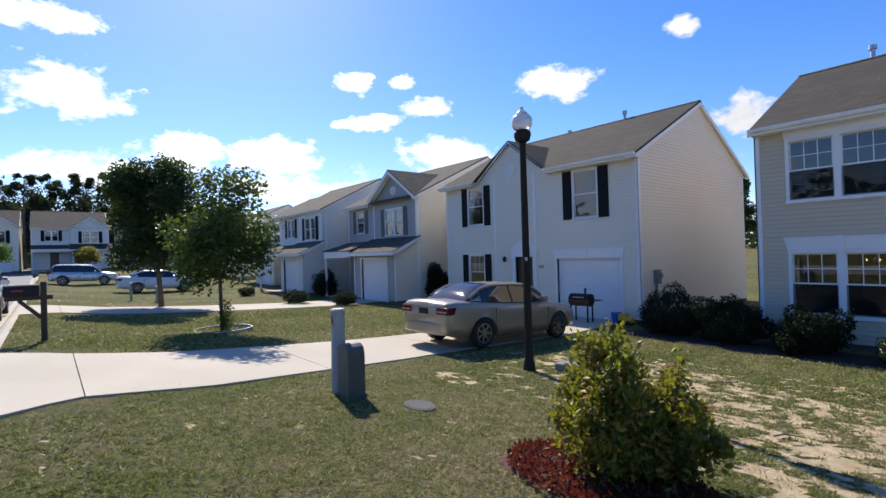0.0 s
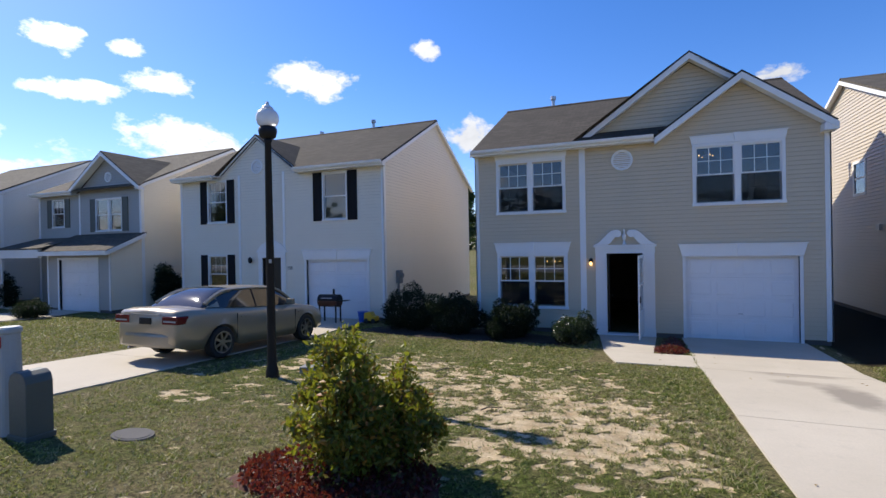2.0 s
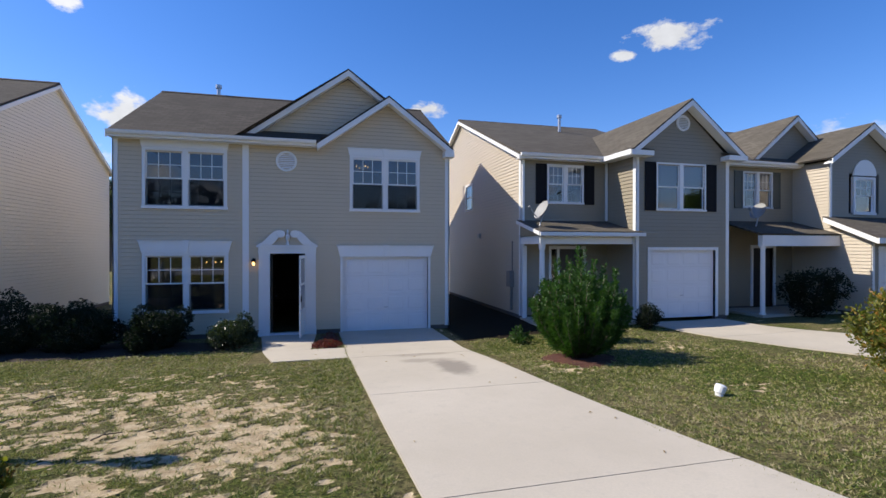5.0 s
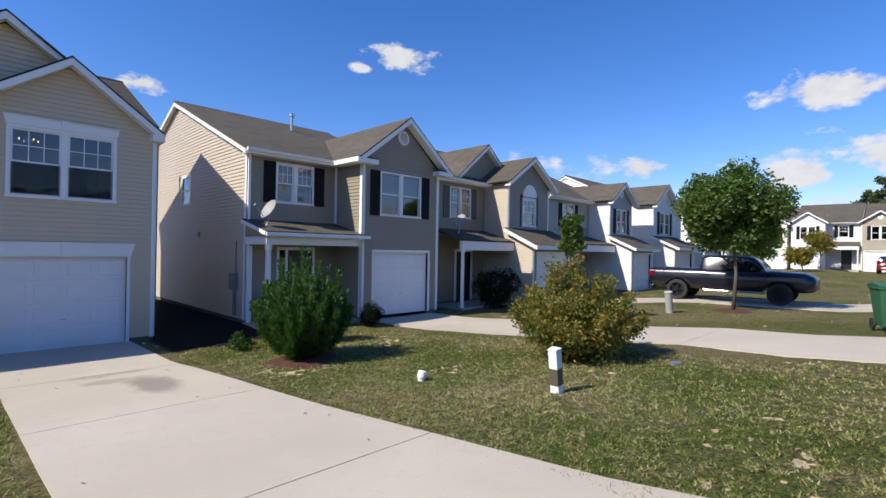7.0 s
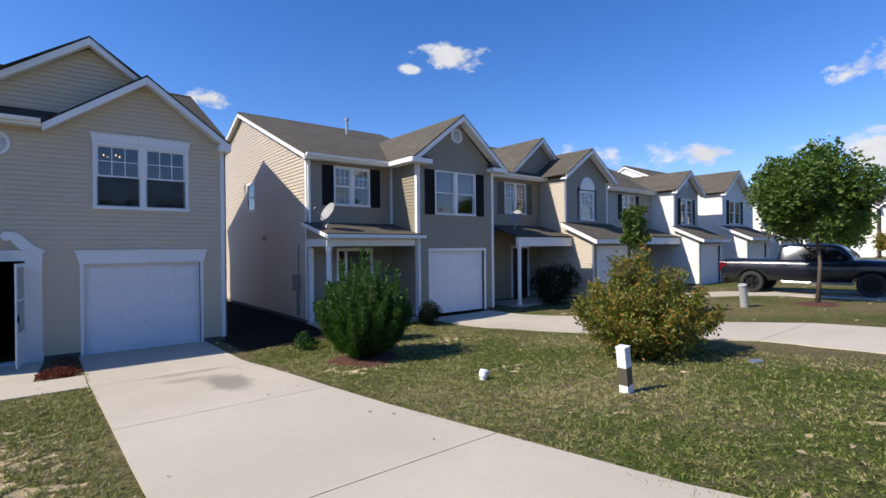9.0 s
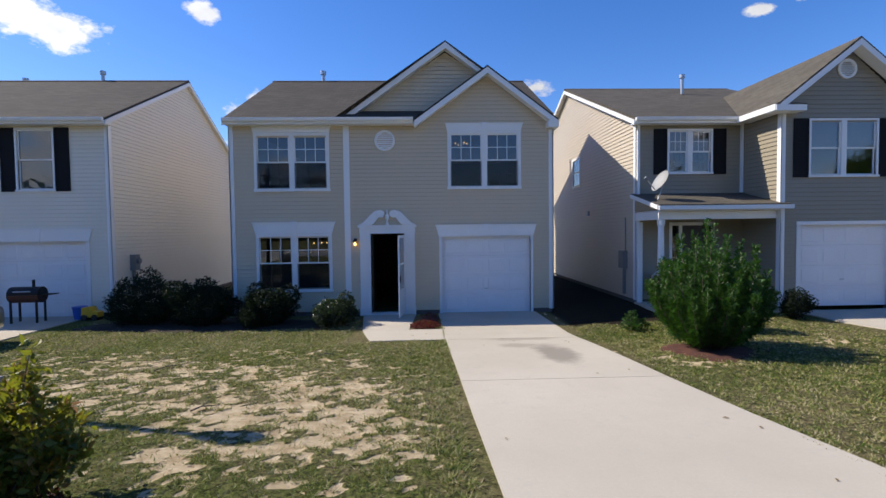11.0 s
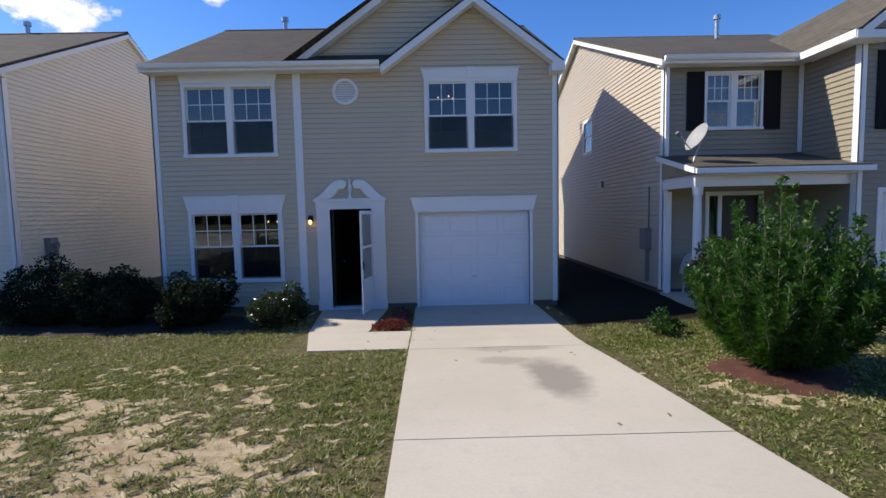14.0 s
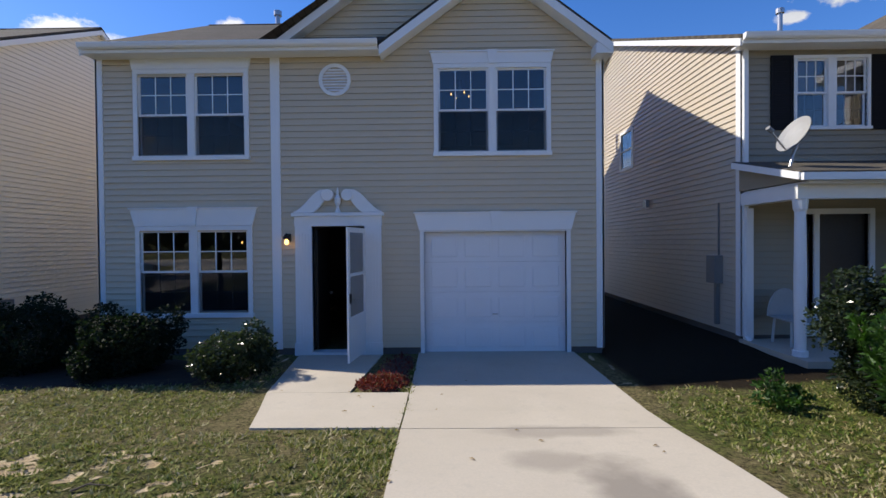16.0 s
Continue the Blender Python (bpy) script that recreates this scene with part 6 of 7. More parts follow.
BROWNP = plain("dull_brown_plastic", (0.1, 0.085, 0.06), 0.6)
marker((10.95, -10.45), 0.62, 0.065, (0, -8), "leaning square white utility marker with a brown band", True)
marker((22.3, -7.9), 0.75, 0.12, (0, -14), "leaning pale round utility pedestal", False)
marker((-23.5, -9.9), 0.8, 0.1, (0, 10), "leaning pale round utility pedestal", False)
marker((-24.6, -10.9), 0.9, 0.06, (0, 6), "short grey round post", False)
cp = thing("cleanout_cap", (10.3, -8.35, hz(10.3, -8.35)), "white plastic cleanout pipe with a round cap", "pipe cap")
part("pipe", Geo().lathe(0, 0, [(-0.05, 0.055), (0.05, 0.055)], 14), WHITE, cp)
part("cap", Geo().tube([(0, 0, 0.05), (0.01, 0, 0.09), (0.03, -0.01, 0.15), (0.035, -0.01, 0.165)], [0.07, 0.075, 0.075, 0.03], 14), WHITE, cp)


# post wood of the left mailbox, colour darkened to stand in for backlight
WOOD_BACKLIT = plain("backlit_wood", (0.05, 0.035, 0.025), 0.8, spread=0.3, bump=0.5)


def mailbox(at, rz, label, box_len=0.55, wood=None):
    wood = wood or WOODG
    x, y = at
    t = thing("mailbox", (x, y, hz(x, y)), label, "mailbox", rz=rz)
    part("post", Geo().slab([(-0.05, -0.05, -0.1), (0.05, -0.05, -0.1), (0.05, 0.05, -0.1), (-0.05, 0.05, -0.1)], (0, 0, 1.35)), wood, t)
    part("arm", Geo().box(-0.045, -0.62, 0.88, 0.045, 0.15, 0.97), wood, t)
    part("brace", Geo().bar((0, -0.04, 0.5), (0, -0.4, 0.88), 0.07, 0.07, up=(1, 0, 0)), wood, t)
    pr = [(-0.09, 0), (0.09, 0)] + [(0.09 * math.cos(a), 0.14 + 0.09 * math.sin(a)) for a in [math.pi * k / 8 for k in range(9)]]
    y0 = -0.62
    b = part("mailbox_body", Geo().slab([(u, y0 + box_len, 0.975 + v) for u, v in pr], (0, -box_len, 0)), BLACK, t, "black metal mailbox")
    part("mailbox_door", Geo().slab([(u * 1.05, y0 - 0.012, 0.97 + v * 1.03) for u, v in pr], (0, 0.01, 0)), BLACK, b)
    part("flag", Geo().box(0.095, y0 + 0.12, 1.07, 0.1, y0 + 0.3, 1.1), REDL, b)


mailbox((13.65, -13.88), 8, "black mailbox on a weathered wooden post at the kerb")
mailbox((-8.87, -14.2), -6, "black mailbox on a wooden post coloured as backlit, at the kerb", wood=WOOD_BACKLIT)


def bin_(at, rz):
    x, y = at
    t = thing("wheeled_bin", (x, y, hz(x, y) + 0.02), "green wheeled rubbish bin with its lid closed at the kerb", "bin", rz=rz)
    body = Geo()
    rings = ((0.08, 0.2, 0.22), (0.5, 0.25, 0.28), (0.92, 0.29, 0.33), (0.93, 0.32, 0.36), (0.99, 0.32, 0.36))
    for z, a, b in rings:
        body.v += [(-a, -b, z), (a, -b, z), (a, b, z), (-a, b, z)]
    for i in range(len(rings) - 1):
        for k in range(4):
            body.f.append((4 * i + k, 4 * i + (k + 1) % 4, 4 * i + 4 + (k + 1) % 4, 4 * i + 4 + k))
    body.f.append((3, 2, 1, 0))
    part("bin_body", body, GREENP, t, bevel=0.015)
    lid = Geo().slab([(-0.33, -0.38, 0.995), (-0.33, 0.38, 0.995), (-0.33, 0.36, 1.03), (-0.33, 0.0, 1.08), (-0.33, -0.36, 1.03)], (0.66, 0, 0))
    part("lid", lid, GREENP, t, "green bin lid", bevel=0.01)
    part("bin_handle", Geo().tube([(-0.28, 0.44, 0.98), (0.28, 0.44, 0.98)], 0.018, 8).box(-0.28, 0.36, 0.95, -0.24, 0.44, 0.99).box(0.24, 0.36, 0.95, 0.28, 0.44, 0.99), GREENP, t)
    for s in (-0.27, 0.25):
        part("bin_wheel", Geo().tube([(s, 0.24, 0.11), (s + 0.05, 0.24, 0.11)], 0.13, 16), RUBBER, t)


GREENP = plain("green_bin_plastic", (0.025, 0.11, 0.05), 0.5)
RUBBER = plain("black_rubber", (0.02, 0.02, 0.02), 0.75)
bin_((19.9, -13.55), -70)


# ---- vehicles ----
def paint(name, c, rough=0.28, metal=0.4, coat=0.8):
    m = Mat(name, c, rough, metal)
    m.b.inputs["Coat Weight"].default_value = coat
    m.b.inputs["Coat Roughness"].default_value = 0.08
    d = m.noise(3, 4)
    m.rough(m.ramp(d, (0.3, rough - 0.05), (0.7, rough + 0.08)))
    return m.m


CARGLASS = Mat("dark_car_glass", (0.012, 0.014, 0.016), 0.04, spec=0.8).m
CHROME = plain("bright_alloy", (0.4, 0.4, 0.41), 0.35, 0.9, spread=0.03)
TAIL = plain("red_lamp_lens", (0.11, 0.006, 0.01), 0.15)
CLEAR = plain("clear_lamp_lens", (0.32, 0.33, 0.34), 0.12)


def wheel(car, x, y, r, w, side, spokes=7, rimmat=None):
    rimmat = rimmat or CHROME
    n = 28
    g = Geo()
    prof = [(0.0, r * 0.66), (0.0, r * 0.93), (0.02, r * 0.99), (w / 2, r), (w - 0.02, r * 0.99), (w, r * 0.93), (w, r * 0.66)]
    for o, rr in prof:
        for k in range(n):
            a = 2 * math.pi * k / n
            g.v.append((x - side * o, y + rr * math.cos(a), r + rr * math.sin(a)))
    for i in range(len(prof) - 1):
        for k in range(n):
            g.f.append((i * n + k, i * n + (k + 1) % n, (i + 1) * n + (k + 1) % n, (i + 1) * n + k))
    t = part("tyre", g, RUBBER, car, "black tyre")
    s = Geo()
    s.tube([(x - side * 0.09, y, r), (x - side * 0.11, y, r)], r * 0.66, n)
    part("brake_disc", s, BLACK, t)
    g = Geo()
    g.tube([(x - side * 0.0, y, r), (x - side * 0.05, y, r)], r * 0.13, 12)
    for k in range(spokes):
        a = 2 * math.pi * k / spokes
        p0 = (x - side * 0.02, y + r * 0.1 * math.cos(a), r + r * 0.1 * math.sin(a))
        p1 = (x - side * 0.02, y + r * 0.66 * math.cos(a), r + r * 0.66 * math.sin(a))
        g.bar(p0, p1, 0.045, 0.03, up=(1, 0, 0))
    for k in range(n):
        a, b = 2 * math.pi * k / n, 2 * math.pi * (k + 1) / n
        q = lambda an, rr, o: (x - side * o, y + rr * math.cos(an), r + rr * math.sin(an))
        g.add([q(a, r * 0.62, -0.004), q(b, r * 0.62, -0.004), q(b, r * 0.7, -0.004), q(a, r * 0.7, -0.004), q(a, r * 0.62, 0.1), q(b, r * 0.62, 0.1)], [(0, 1, 2, 3), (0, 4, 5, 1)])
    part("rim", g, rimmat, t, "spoked alloy rim")


def car(at, rz, spec, label, mat, category="car", group="", wheels=True):
    """A vehicle facing +y. spec: stations along y, each (y, half width, sill z, belt z, roof z, roof half width); the cabin stands where the roof is above the belt."""
    t = thing("car" if category == "car" else "pickup_truck", at, label, category, group, rz=rz)
    st, wh, r, glass = spec["stations"], spec["wheels"], spec["r"], spec["glass"]
    ys = [s[0] for s in st]
    fine = sorted(set([round(y, 3) for a, b in zip(ys, ys[1:]) for y in np.linspace(a, b, max(2, int((b - a) / 0.09) + 1))]))
    col = lambda k: np.interp(fine, ys, [s[k] for s in st])
    hw, sill, belt = col(1), col(2), col(3)

    def section(i):
        y, w, s, b = fine[i], hw[i], sill[i], belt[i]
        arch = s
        for wy in wh:
            d = abs(y - wy)
            if d < r * 1.22:
                arch = max(arch, r + math.sqrt((r * 1.22) ** 2 - d * d) - 0.02)
        h = b - s
        cut = lambda z: max(z, arch)
        return [(0.0, s + 0.05), (w * 0.8, cut(s + 0.03)), (w * 0.97, cut(s)), (w, cut(s + h * 0.28)), (w * 1.0, cut(s + h * 0.55)), (w * 0.985, cut(s + h * 0.78)), (w * 0.93, cut(s + h * 0.95)), (w * 0.84, b), (0.0, b + 0.035)]

    g = Geo()
    secs = [section(i) for i in range(len(fine))]
    m = len(secs[0])
    for i, sc in enumerate(secs):
        full = sc + [(-a, z) for a, z in sc[-2:0:-1]]
        g.v += [(a, fine[i], z) for a, z in full]
    k = 2 * m - 2
    for i in range(len(fine) - 1):
        for j in range(k):
            g.f.append((i * k + j, i * k + (j + 1) % k, (i + 1) * k + (j + 1) % k, (i + 1) * k + j))
    g.f += [tuple(range(k)), tuple((len(fine) - 1) * k + j for j in range(k))]
    body = part("body", g, mat, t, smooth=True)
    # cabin: glass wedge with a painted roof and pillars
    cab = spec["cabin"]
    rear0, rear1, front1, front0, zr, rw, bw = cab
    zb = float(np.interp((rear0 + front0) / 2, ys, [s[3] for s in st])) - 0.01
    zbr = float(np.interp(rear0, ys, [s[3] for s in st])) - 0.0
    zbf = float(np.interp(front0, ys, [s[3] for s in st])) - 0.0
    cy = sorted(set([round(v, 4) for p, q, k in ((rear0, rear1, 9), (rear1, front1, 9), (front1, front0, 9)) for v in np.linspace(p, q, k)]))
    glassy, painted = Geo(), Geo()
    rings = []
    for y in cy:
        if y < rear1:
            f = math.sin(0.5 * math.pi * (y - rear0) / (rear1 - rear0)) ** 0.9
        elif y > front1:
            f = math.sin(0.5 * math.pi * (front0 - y) / (front0 - front1)) ** 0.9
        else:
            f = 1 + 0.035 * math.sin(math.pi * (y - rear1) / (front1 - rear1))
        base = zbr + (zbf - zbr) * (y - rear0) / (front0 - rear0) - 0.01
        top = base + (zr - 0.035 - base) * f
        w = bw + (rw - bw) * min(1, f)
        ends = 1 - 0.1 * (1 - min(1, f))
        rings.append([(bw * ends, base), (bw * ends + (w - bw * ends) * 0.55, base + (top - base) * 0.5), (w * ends, base + (top - base) * 0.88), (w * 0.86, base + (top - base) * 0.985), (w * 0.45, top + 0.006), (0, top + 0.012)])
    m6 = 6
    for gg in (glassy, painted):
        for y, ring in zip(cy, rings):
            gg.v += [(s * a, y, z) for s in (-1, 1) for a, z in ring]
    for i in range(len(cy) - 1):
        for s in (0, 1):
            for j in range(m6 - 1):
                a = i * 12 + s * m6 + j
                f_ = (a, a + 1, a + 13, a + 12)
                roofy = j >= 2 and cy[i] >= rear1 - 0.03 and cy[i + 1] <= front1 + 0.03
                (painted if roofy else glassy).f.append(f_)
    for gg in (glassy, painted):
        used = sorted(set(k for f_ in gg.f for k in f_))
        back_ = {k: n for n, k in enumerate(used)}
        gg.v, gg.f = [gg.v[k] for k in used], [tuple(back_[k] for k in f_) for f_ in gg.f]
        gg.weld = True
    part("cabin_glass", glassy, CARGLASS, t, "dark car windows", smooth=True)
    part("roof_panel", painted, mat, t, smooth=True)
    for s in (-1, 1):
        P = Geo()
        def edge_line(ya, yb, wdt, drop):
            pts = [(s * (rg_[2][0] + 0.004), y, rg_[2][1] - drop) for y, rg_ in zip(cy, rings) if ya - 0.01 <= y <= yb + 0.01]
            P.tube(pts, [wdt] * len(pts), 6)
        edge_line(rear0 + 0.1, rear1, 0.05, 0.01)
        edge_line(rear1, front1, 0.028, 0.0)
        edge_line(front1, front0 - 0.05, 0.032, 0.0)
        k_ = [i for i, y in enumerate(cy) if y <= rear1 + 0.03]
        q_ = [(s * (rings[i][0][0] + 0.006), cy[i], rings[i][0][1] + 0.02) for i in k_]
        t_ = [(s * (rings[i][2][0] + 0.006), cy[i], rings[i][2][1]) for i in k_]
        n_ = len(k_) // 2
        for i in range(n_):
            P.add([q_[i], q_[i + 1], t_[i + 1], t_[i]], [(0, 1, 2, 3)])
        part("pillar", P, mat, t)
        ym = (rear1 + front1) / 2 + 0.05
        mid = min(range(len(cy)), key=lambda i: abs(cy[i] - ym))
        part("door_pillar", Geo().tube([(s * (rings[mid][k][0] - 0.012), cy[mid], rings[mid][k][1]) for k in (0, 1, 2)], 0.026, 6), BLACK, t)
        sx = s * (float(np.interp(ym, ys, [q[1] for q in st])) + 0.002)
        for yy in spec["seams"]:
            sx = s * float(np.interp(yy, ys, [q[1] for q in st]))
            b_ = float(np.interp(yy, ys, [q[3] for q in st]))
            part("door_seam", Geo().box(min(sx * 0.985, sx * 1.004), yy - 0.004, 0.36, max(sx * 0.985, sx * 1.004), yy + 0.004, b_ - 0.12), BLACK, t)
            part("door_handle", Geo().bar((sx * 1.002, yy + 0.1, b_ - 0.2), (sx * 1.002, yy + 0.28, b_ - 0.2), 0.035, 0.025), mat, t)
        mx = s * (bw + 0.14)
        part("mirror", Geo().slab([(mx - 0.1, front0 - 0.45, zbf + 0.04), (mx + 0.1, front0 - 0.45, zbf + 0.04), (mx + 0.1, front0 - 0.45, zbf + 0.17), (mx - 0.1, front0 - 0.45, zbf + 0.17)], (0, 0.1, 0)), mat, t, bevel=0.02)
        for y_ in wh:
            wheel(t, s * (float(np.interp(y_, ys, [q[1] for q in st])) - 0.005), y_, r, 0.22, s, spec.get("spokes", 7), spec.get("rim"))
        rl = spec["rear_lamp"]
        y0, w0 = ys[0], st[0][1]
        part("tail_lamp", Geo().box(min(s * rl[0], s * rl[1]), y0 - 0.018, rl[2], max(s * rl[0], s * rl[1]), y0 + 0.25, rl[3]), TAIL, t, "red tail lamp", bevel=0.015)
        part("tail_lamp_strip", Geo().box(min(s * (rl[0] + 0.05), s * (rl[1] - 0.03)), y0 - 0.026, rl[2] + 0.045, max(s * (rl[0] + 0.05), s * (rl[1] - 0.03)), y0 - 0.016, rl[2] + 0.075), CLEAR, t)
        y1 = ys[-1]
        w1, b1 = st[-1][1], st[-1][3]
        part("headlamp", Geo().box(min(s * (w1 - 0.28), s * (w1 - 0.02)), y1 - 0.12, b1 - 0.2, max(s * (w1 - 0.28), s * (w1 - 0.02)), y1 + 0.008, b1 - 0.05), CLEAR, t, "clear headlamp", bevel=0.02)
    ws_ = st[1][1]
    part("number_plate", Geo().box(-0.16, ys[0] - 0.02, spec["plate"], 0.16, ys[0] - 0.005, spec["plate"] + 0.13), BLACK, t, bevel=0.004)
    if spec.get("trim"):
        part("trunk_trim", Geo().box(-0.4, ys[0] - 0.022, spec["plate"] + 0.17, 0.4, ys[0], spec["plate"] + 0.2), CHROME, t)
    bow = [(ws_ * 1.01 * math.sin(a), ys[0] + 0.3 - 0.36 * math.cos(a) ** 0.45) for a in np.linspace(-1.5, 1.5, 19)]
    part("bumper", Geo().slab([(float(a), float(b), 0.33) for a, b in bow], (0, 0, 0.27)), mat, t, bevel=0.05)
    part("exhaust", Geo().tube([(-0.5, ys[0] + 0.02, 0.3), (-0.5, ys[0] + 0.2, 0.3)], 0.03, 8), METAL, t)
    return t


SEDAN = dict(stations=[(-2.4, 0.72, 0.42, 0.98, 0, 0), (-2.34, 0.84, 0.34, 1.04, 0, 0), (-2.1, 0.89, 0.27, 1.07, 0, 0), (-1.7, 0.905, 0.25, 1.06, 0, 0), (-0.6, 0.91, 0.22, 1.0, 0, 0), (0.7, 0.91, 0.22, 0.97, 0, 0), (1.3, 0.9, 0.24, 0.95, 0, 0), (1.9, 0.87, 0.25, 0.86, 0, 0), (2.25, 0.78, 0.3, 0.74, 0, 0), (2.38, 0.62, 0.36, 0.66, 0, 0)],
             wheels=(-1.33, 1.45), r=0.33, glass=0, cabin=(-1.75, -0.9, 0.35, 1.15, 1.49, 0.6, 0.79), seams=(-0.95, 0.05, 0.98), rear_lamp=(0.46, 0.86, 0.79, 0.95), plate=0.78, trim=True, spokes=7)
SUV = dict(stations=[(-2.3, 0.78, 0.45, 1.05, 0, 0), (-2.2, 0.88, 0.35, 1.08, 0, 0), (-1.6, 0.92, 0.3, 1.08, 0, 0), (0.8, 0.92, 0.28, 1.04, 0, 0), (1.5, 0.9, 0.3, 1.02, 0, 0), (2.1, 0.84, 0.34, 0.92, 0, 0), (2.3, 0.7, 0.42, 0.8, 0, 0)],
           wheels=(-1.35, 1.4), r=0.36, glass=0, cabin=(-2.15, -1.85, 0.4, 1.2, 1.68, 0.64, 0.82), seams=(-1.0, 0.05, 0.98), rear_lamp=(0.6, 0.87, 0.8, 1.2), plate=0.75, spokes=5)
TRUCK = dict(stations=[(-2.95, 0.9, 0.62, 1.28, 0, 0), (-2.9, 0.98, 0.55, 1.3, 0, 0), (-2.0, 1.0, 0.5, 1.31, 0, 0), (-0.6, 1.0, 0.48, 1.3, 0, 0), (1.0, 1.0, 0.48, 1.26, 0, 0), (1.6, 1.0, 0.5, 1.28, 0, 0), (2.6, 0.99, 0.52, 1.22, 0, 0), (2.85, 0.95, 0.55, 1.12, 0, 0), (2.95, 0.85, 0.6, 1.05, 0, 0)],
             wheels=(-1.8, 1.85), r=0.42, glass=0, cabin=(-0.95, -0.8, 0.75, 1.4, 1.9, 0.72, 0.92), seams=(-0.85, 0.15, 1.25), rear_lamp=(0.82, 0.98, 0.85, 1.2), plate=0.6, spokes=5, rim=BLACK)

GOLD = paint("champagne_car_paint", (0.34, 0.28, 0.19), 0.34, 0.3)
SILVER = paint("silver_car_paint", (0.5, 0.52, 0.54))
PEARL = paint("white_car_paint", (0.72, 0.72, 0.72), 0.3, 0.0)
NAVY = paint("black_navy_car_paint", (0.003, 0.004, 0.009), 0.3, 0.0, 0.35)
MAROON = paint("red_car_paint", (0.16, 0.012, 0.016), 0.25, 0.2)
DARKG = paint("dark_grey_car_paint", (0.06, 0.065, 0.075))


def ground_tilt(x, y, rz):
    return pose(x, y, hz(x, y) + 0.024, rz=rz)


def park(x, y, rz, spec, label, mat, category="car", group=""):
    c_ = car((x, y, hz(x, y) + 0.024), rz, spec, label, mat, category, group)
    d = Vector((-math.sin(radians(rz)), math.cos(radians(rz))))
    za, zb = hz(x + d.x * 1.4, y + d.y * 1.4), hz(x - d.x * 1.4, y - d.y * 1.4)
    c_.matrix_basis = pose(x, y, (za + zb) / 2 + 0.024, rx=0, rz=rz) @ pose(0, 0, 0, rx=math.degrees(math.atan2(za - zb, 2.8)))
    return c_


park(-4.62, -5.12, 0.5, SEDAN, "champagne four-door saloon parked on the driveway", GOLD)
tk = park(27.9, -8.3, 183, TRUCK, "glossy black crew-cab pickup truck with chrome side steps", NAVY, "pickup truck")
for s in (-1, 1):
    part("side_step", Geo().tube([(s * 1.05, -0.75, 0.5), (s * 1.07, -0.7, 0.45), (s * 1.07, 1.35, 0.45), (s * 1.05, 1.4, 0.5)], 0.045, 8), CHROME, tk, "chrome side step")
park(-33.6, -8.3, 0, SEDAN, "white saloon parked nose-in on a driveway", PEARL)
park(-45.7, -11.8, -8, SUV, "silver sport utility car parked on a driveway", SILVER)
st_ = park(-16.4, -16.1, -90, SUV, "white sport utility car parked at the kerb", PEARL)
st_.location.z -= 0.14
park(68, -11.8, -90, SUV, "dark red sport utility car on a far driveway", MAROON)
park(70, -17.5, -90, SEDAN, "dark red saloon on a far driveway", MAROON)
park(70, -24.5, -90, SEDAN, "dark grey saloon on a far driveway", DARKG)


# ---- grill, toys, driveway bits ----
def grill(at, rz):
    x, y = at
    t = thing("barbecue_grill", (x, y, hz(x, y) + 0.024), "black and rusty barrel barbecue grill on legs", "barbecue grill", rz=rz)
    n = 14
    for nm, a0, a1, m in (("grill_tub", math.pi, 2 * math.pi, RUST), ("lid", 0, math.pi, BLACK)):
        g = Geo()
        pts = [(0.2 * math.cos(a0 + (a1 - a0) * k / n), 0.2 * math.sin(a0 + (a1 - a0) * k / n)) for k in range(n + 1)]
        g.slab([(-0.36, p, 0.7 + (0.006 if nm == "lid" else 0) + q) for p, q in pts], (0.72, 0, 0))
        part(nm, g, m, t)
    for a, b in ((-0.3, -0.15), (0.3, -0.15), (-0.3, 0.15), (0.3, 0.15)):
        part("leg", Geo().bar((a, b, 0), (a, b, 0.58), 0.04, 0.04), BLACK, t)
    part("chimney", Geo().tube([(0.12, 0.05, 0.88), (0.12, 0.05, 1.08)], 0.035, 10), BLACK, t)
    part("side_shelf", Geo().box(0.37, -0.15, 0.7, 0.66, 0.15, 0.72), BLACK, t)
    part("lid_handle", Geo().tube([(-0.2, -0.2, 0.8), (0.2, -0.2, 0.8)], 0.014, 8), METAL, t)


RUST = plain("rusty_brown_steel", (0.075, 0.032, 0.02), 0.7, 0.3, spread=0.4)
BLUEP = plain("blue_plastic", (0.015, 0.09, 0.45), 0.4)
YELP = plain("yellow_plastic", (0.6, 0.38, 0.02), 0.4)
grill((-5.05, -0.75), 4)
tb = thing("toy_bucket", (-4.05, -0.35, hz(-4.05, -0.35) + 0.024), "blue plastic toy bucket against the house", "toy")
part("bucket", Geo().lathe(0, 0, [(0.0, 0.13), (0.3, 0.17), (0.31, 0.18), (0.33, 0.18), (0.331, 0.16), (0.05, 0.12)], 16), BLUEP, tb)
tt = thing("toy_truck", (-3.7, -0.4, hz(-3.7, -0.4)), "yellow plastic toy truck against the house", "toy")
part("toy_body", Geo().slab([(-0.22, -0.12, 0.08), (0.22, -0.12, 0.08), (0.22, -0.12, 0.22), (0.08, -0.12, 0.24), (0.02, -0.12, 0.36), (-0.2, -0.12, 0.34)], (0, 0.24, 0)), YELP, tt, bevel=0.01)
for a in (-0.13, 0.13):
    part("toy_wheel", Geo().tube([(a, -0.14, 0.08), (a, 0.14, 0.08)], 0.08, 12), RUBBER, tt)
pc = thing("porch_chair", (11.4, -0.75, 0.29), "pale rounded plastic chair on the porch", "chair")
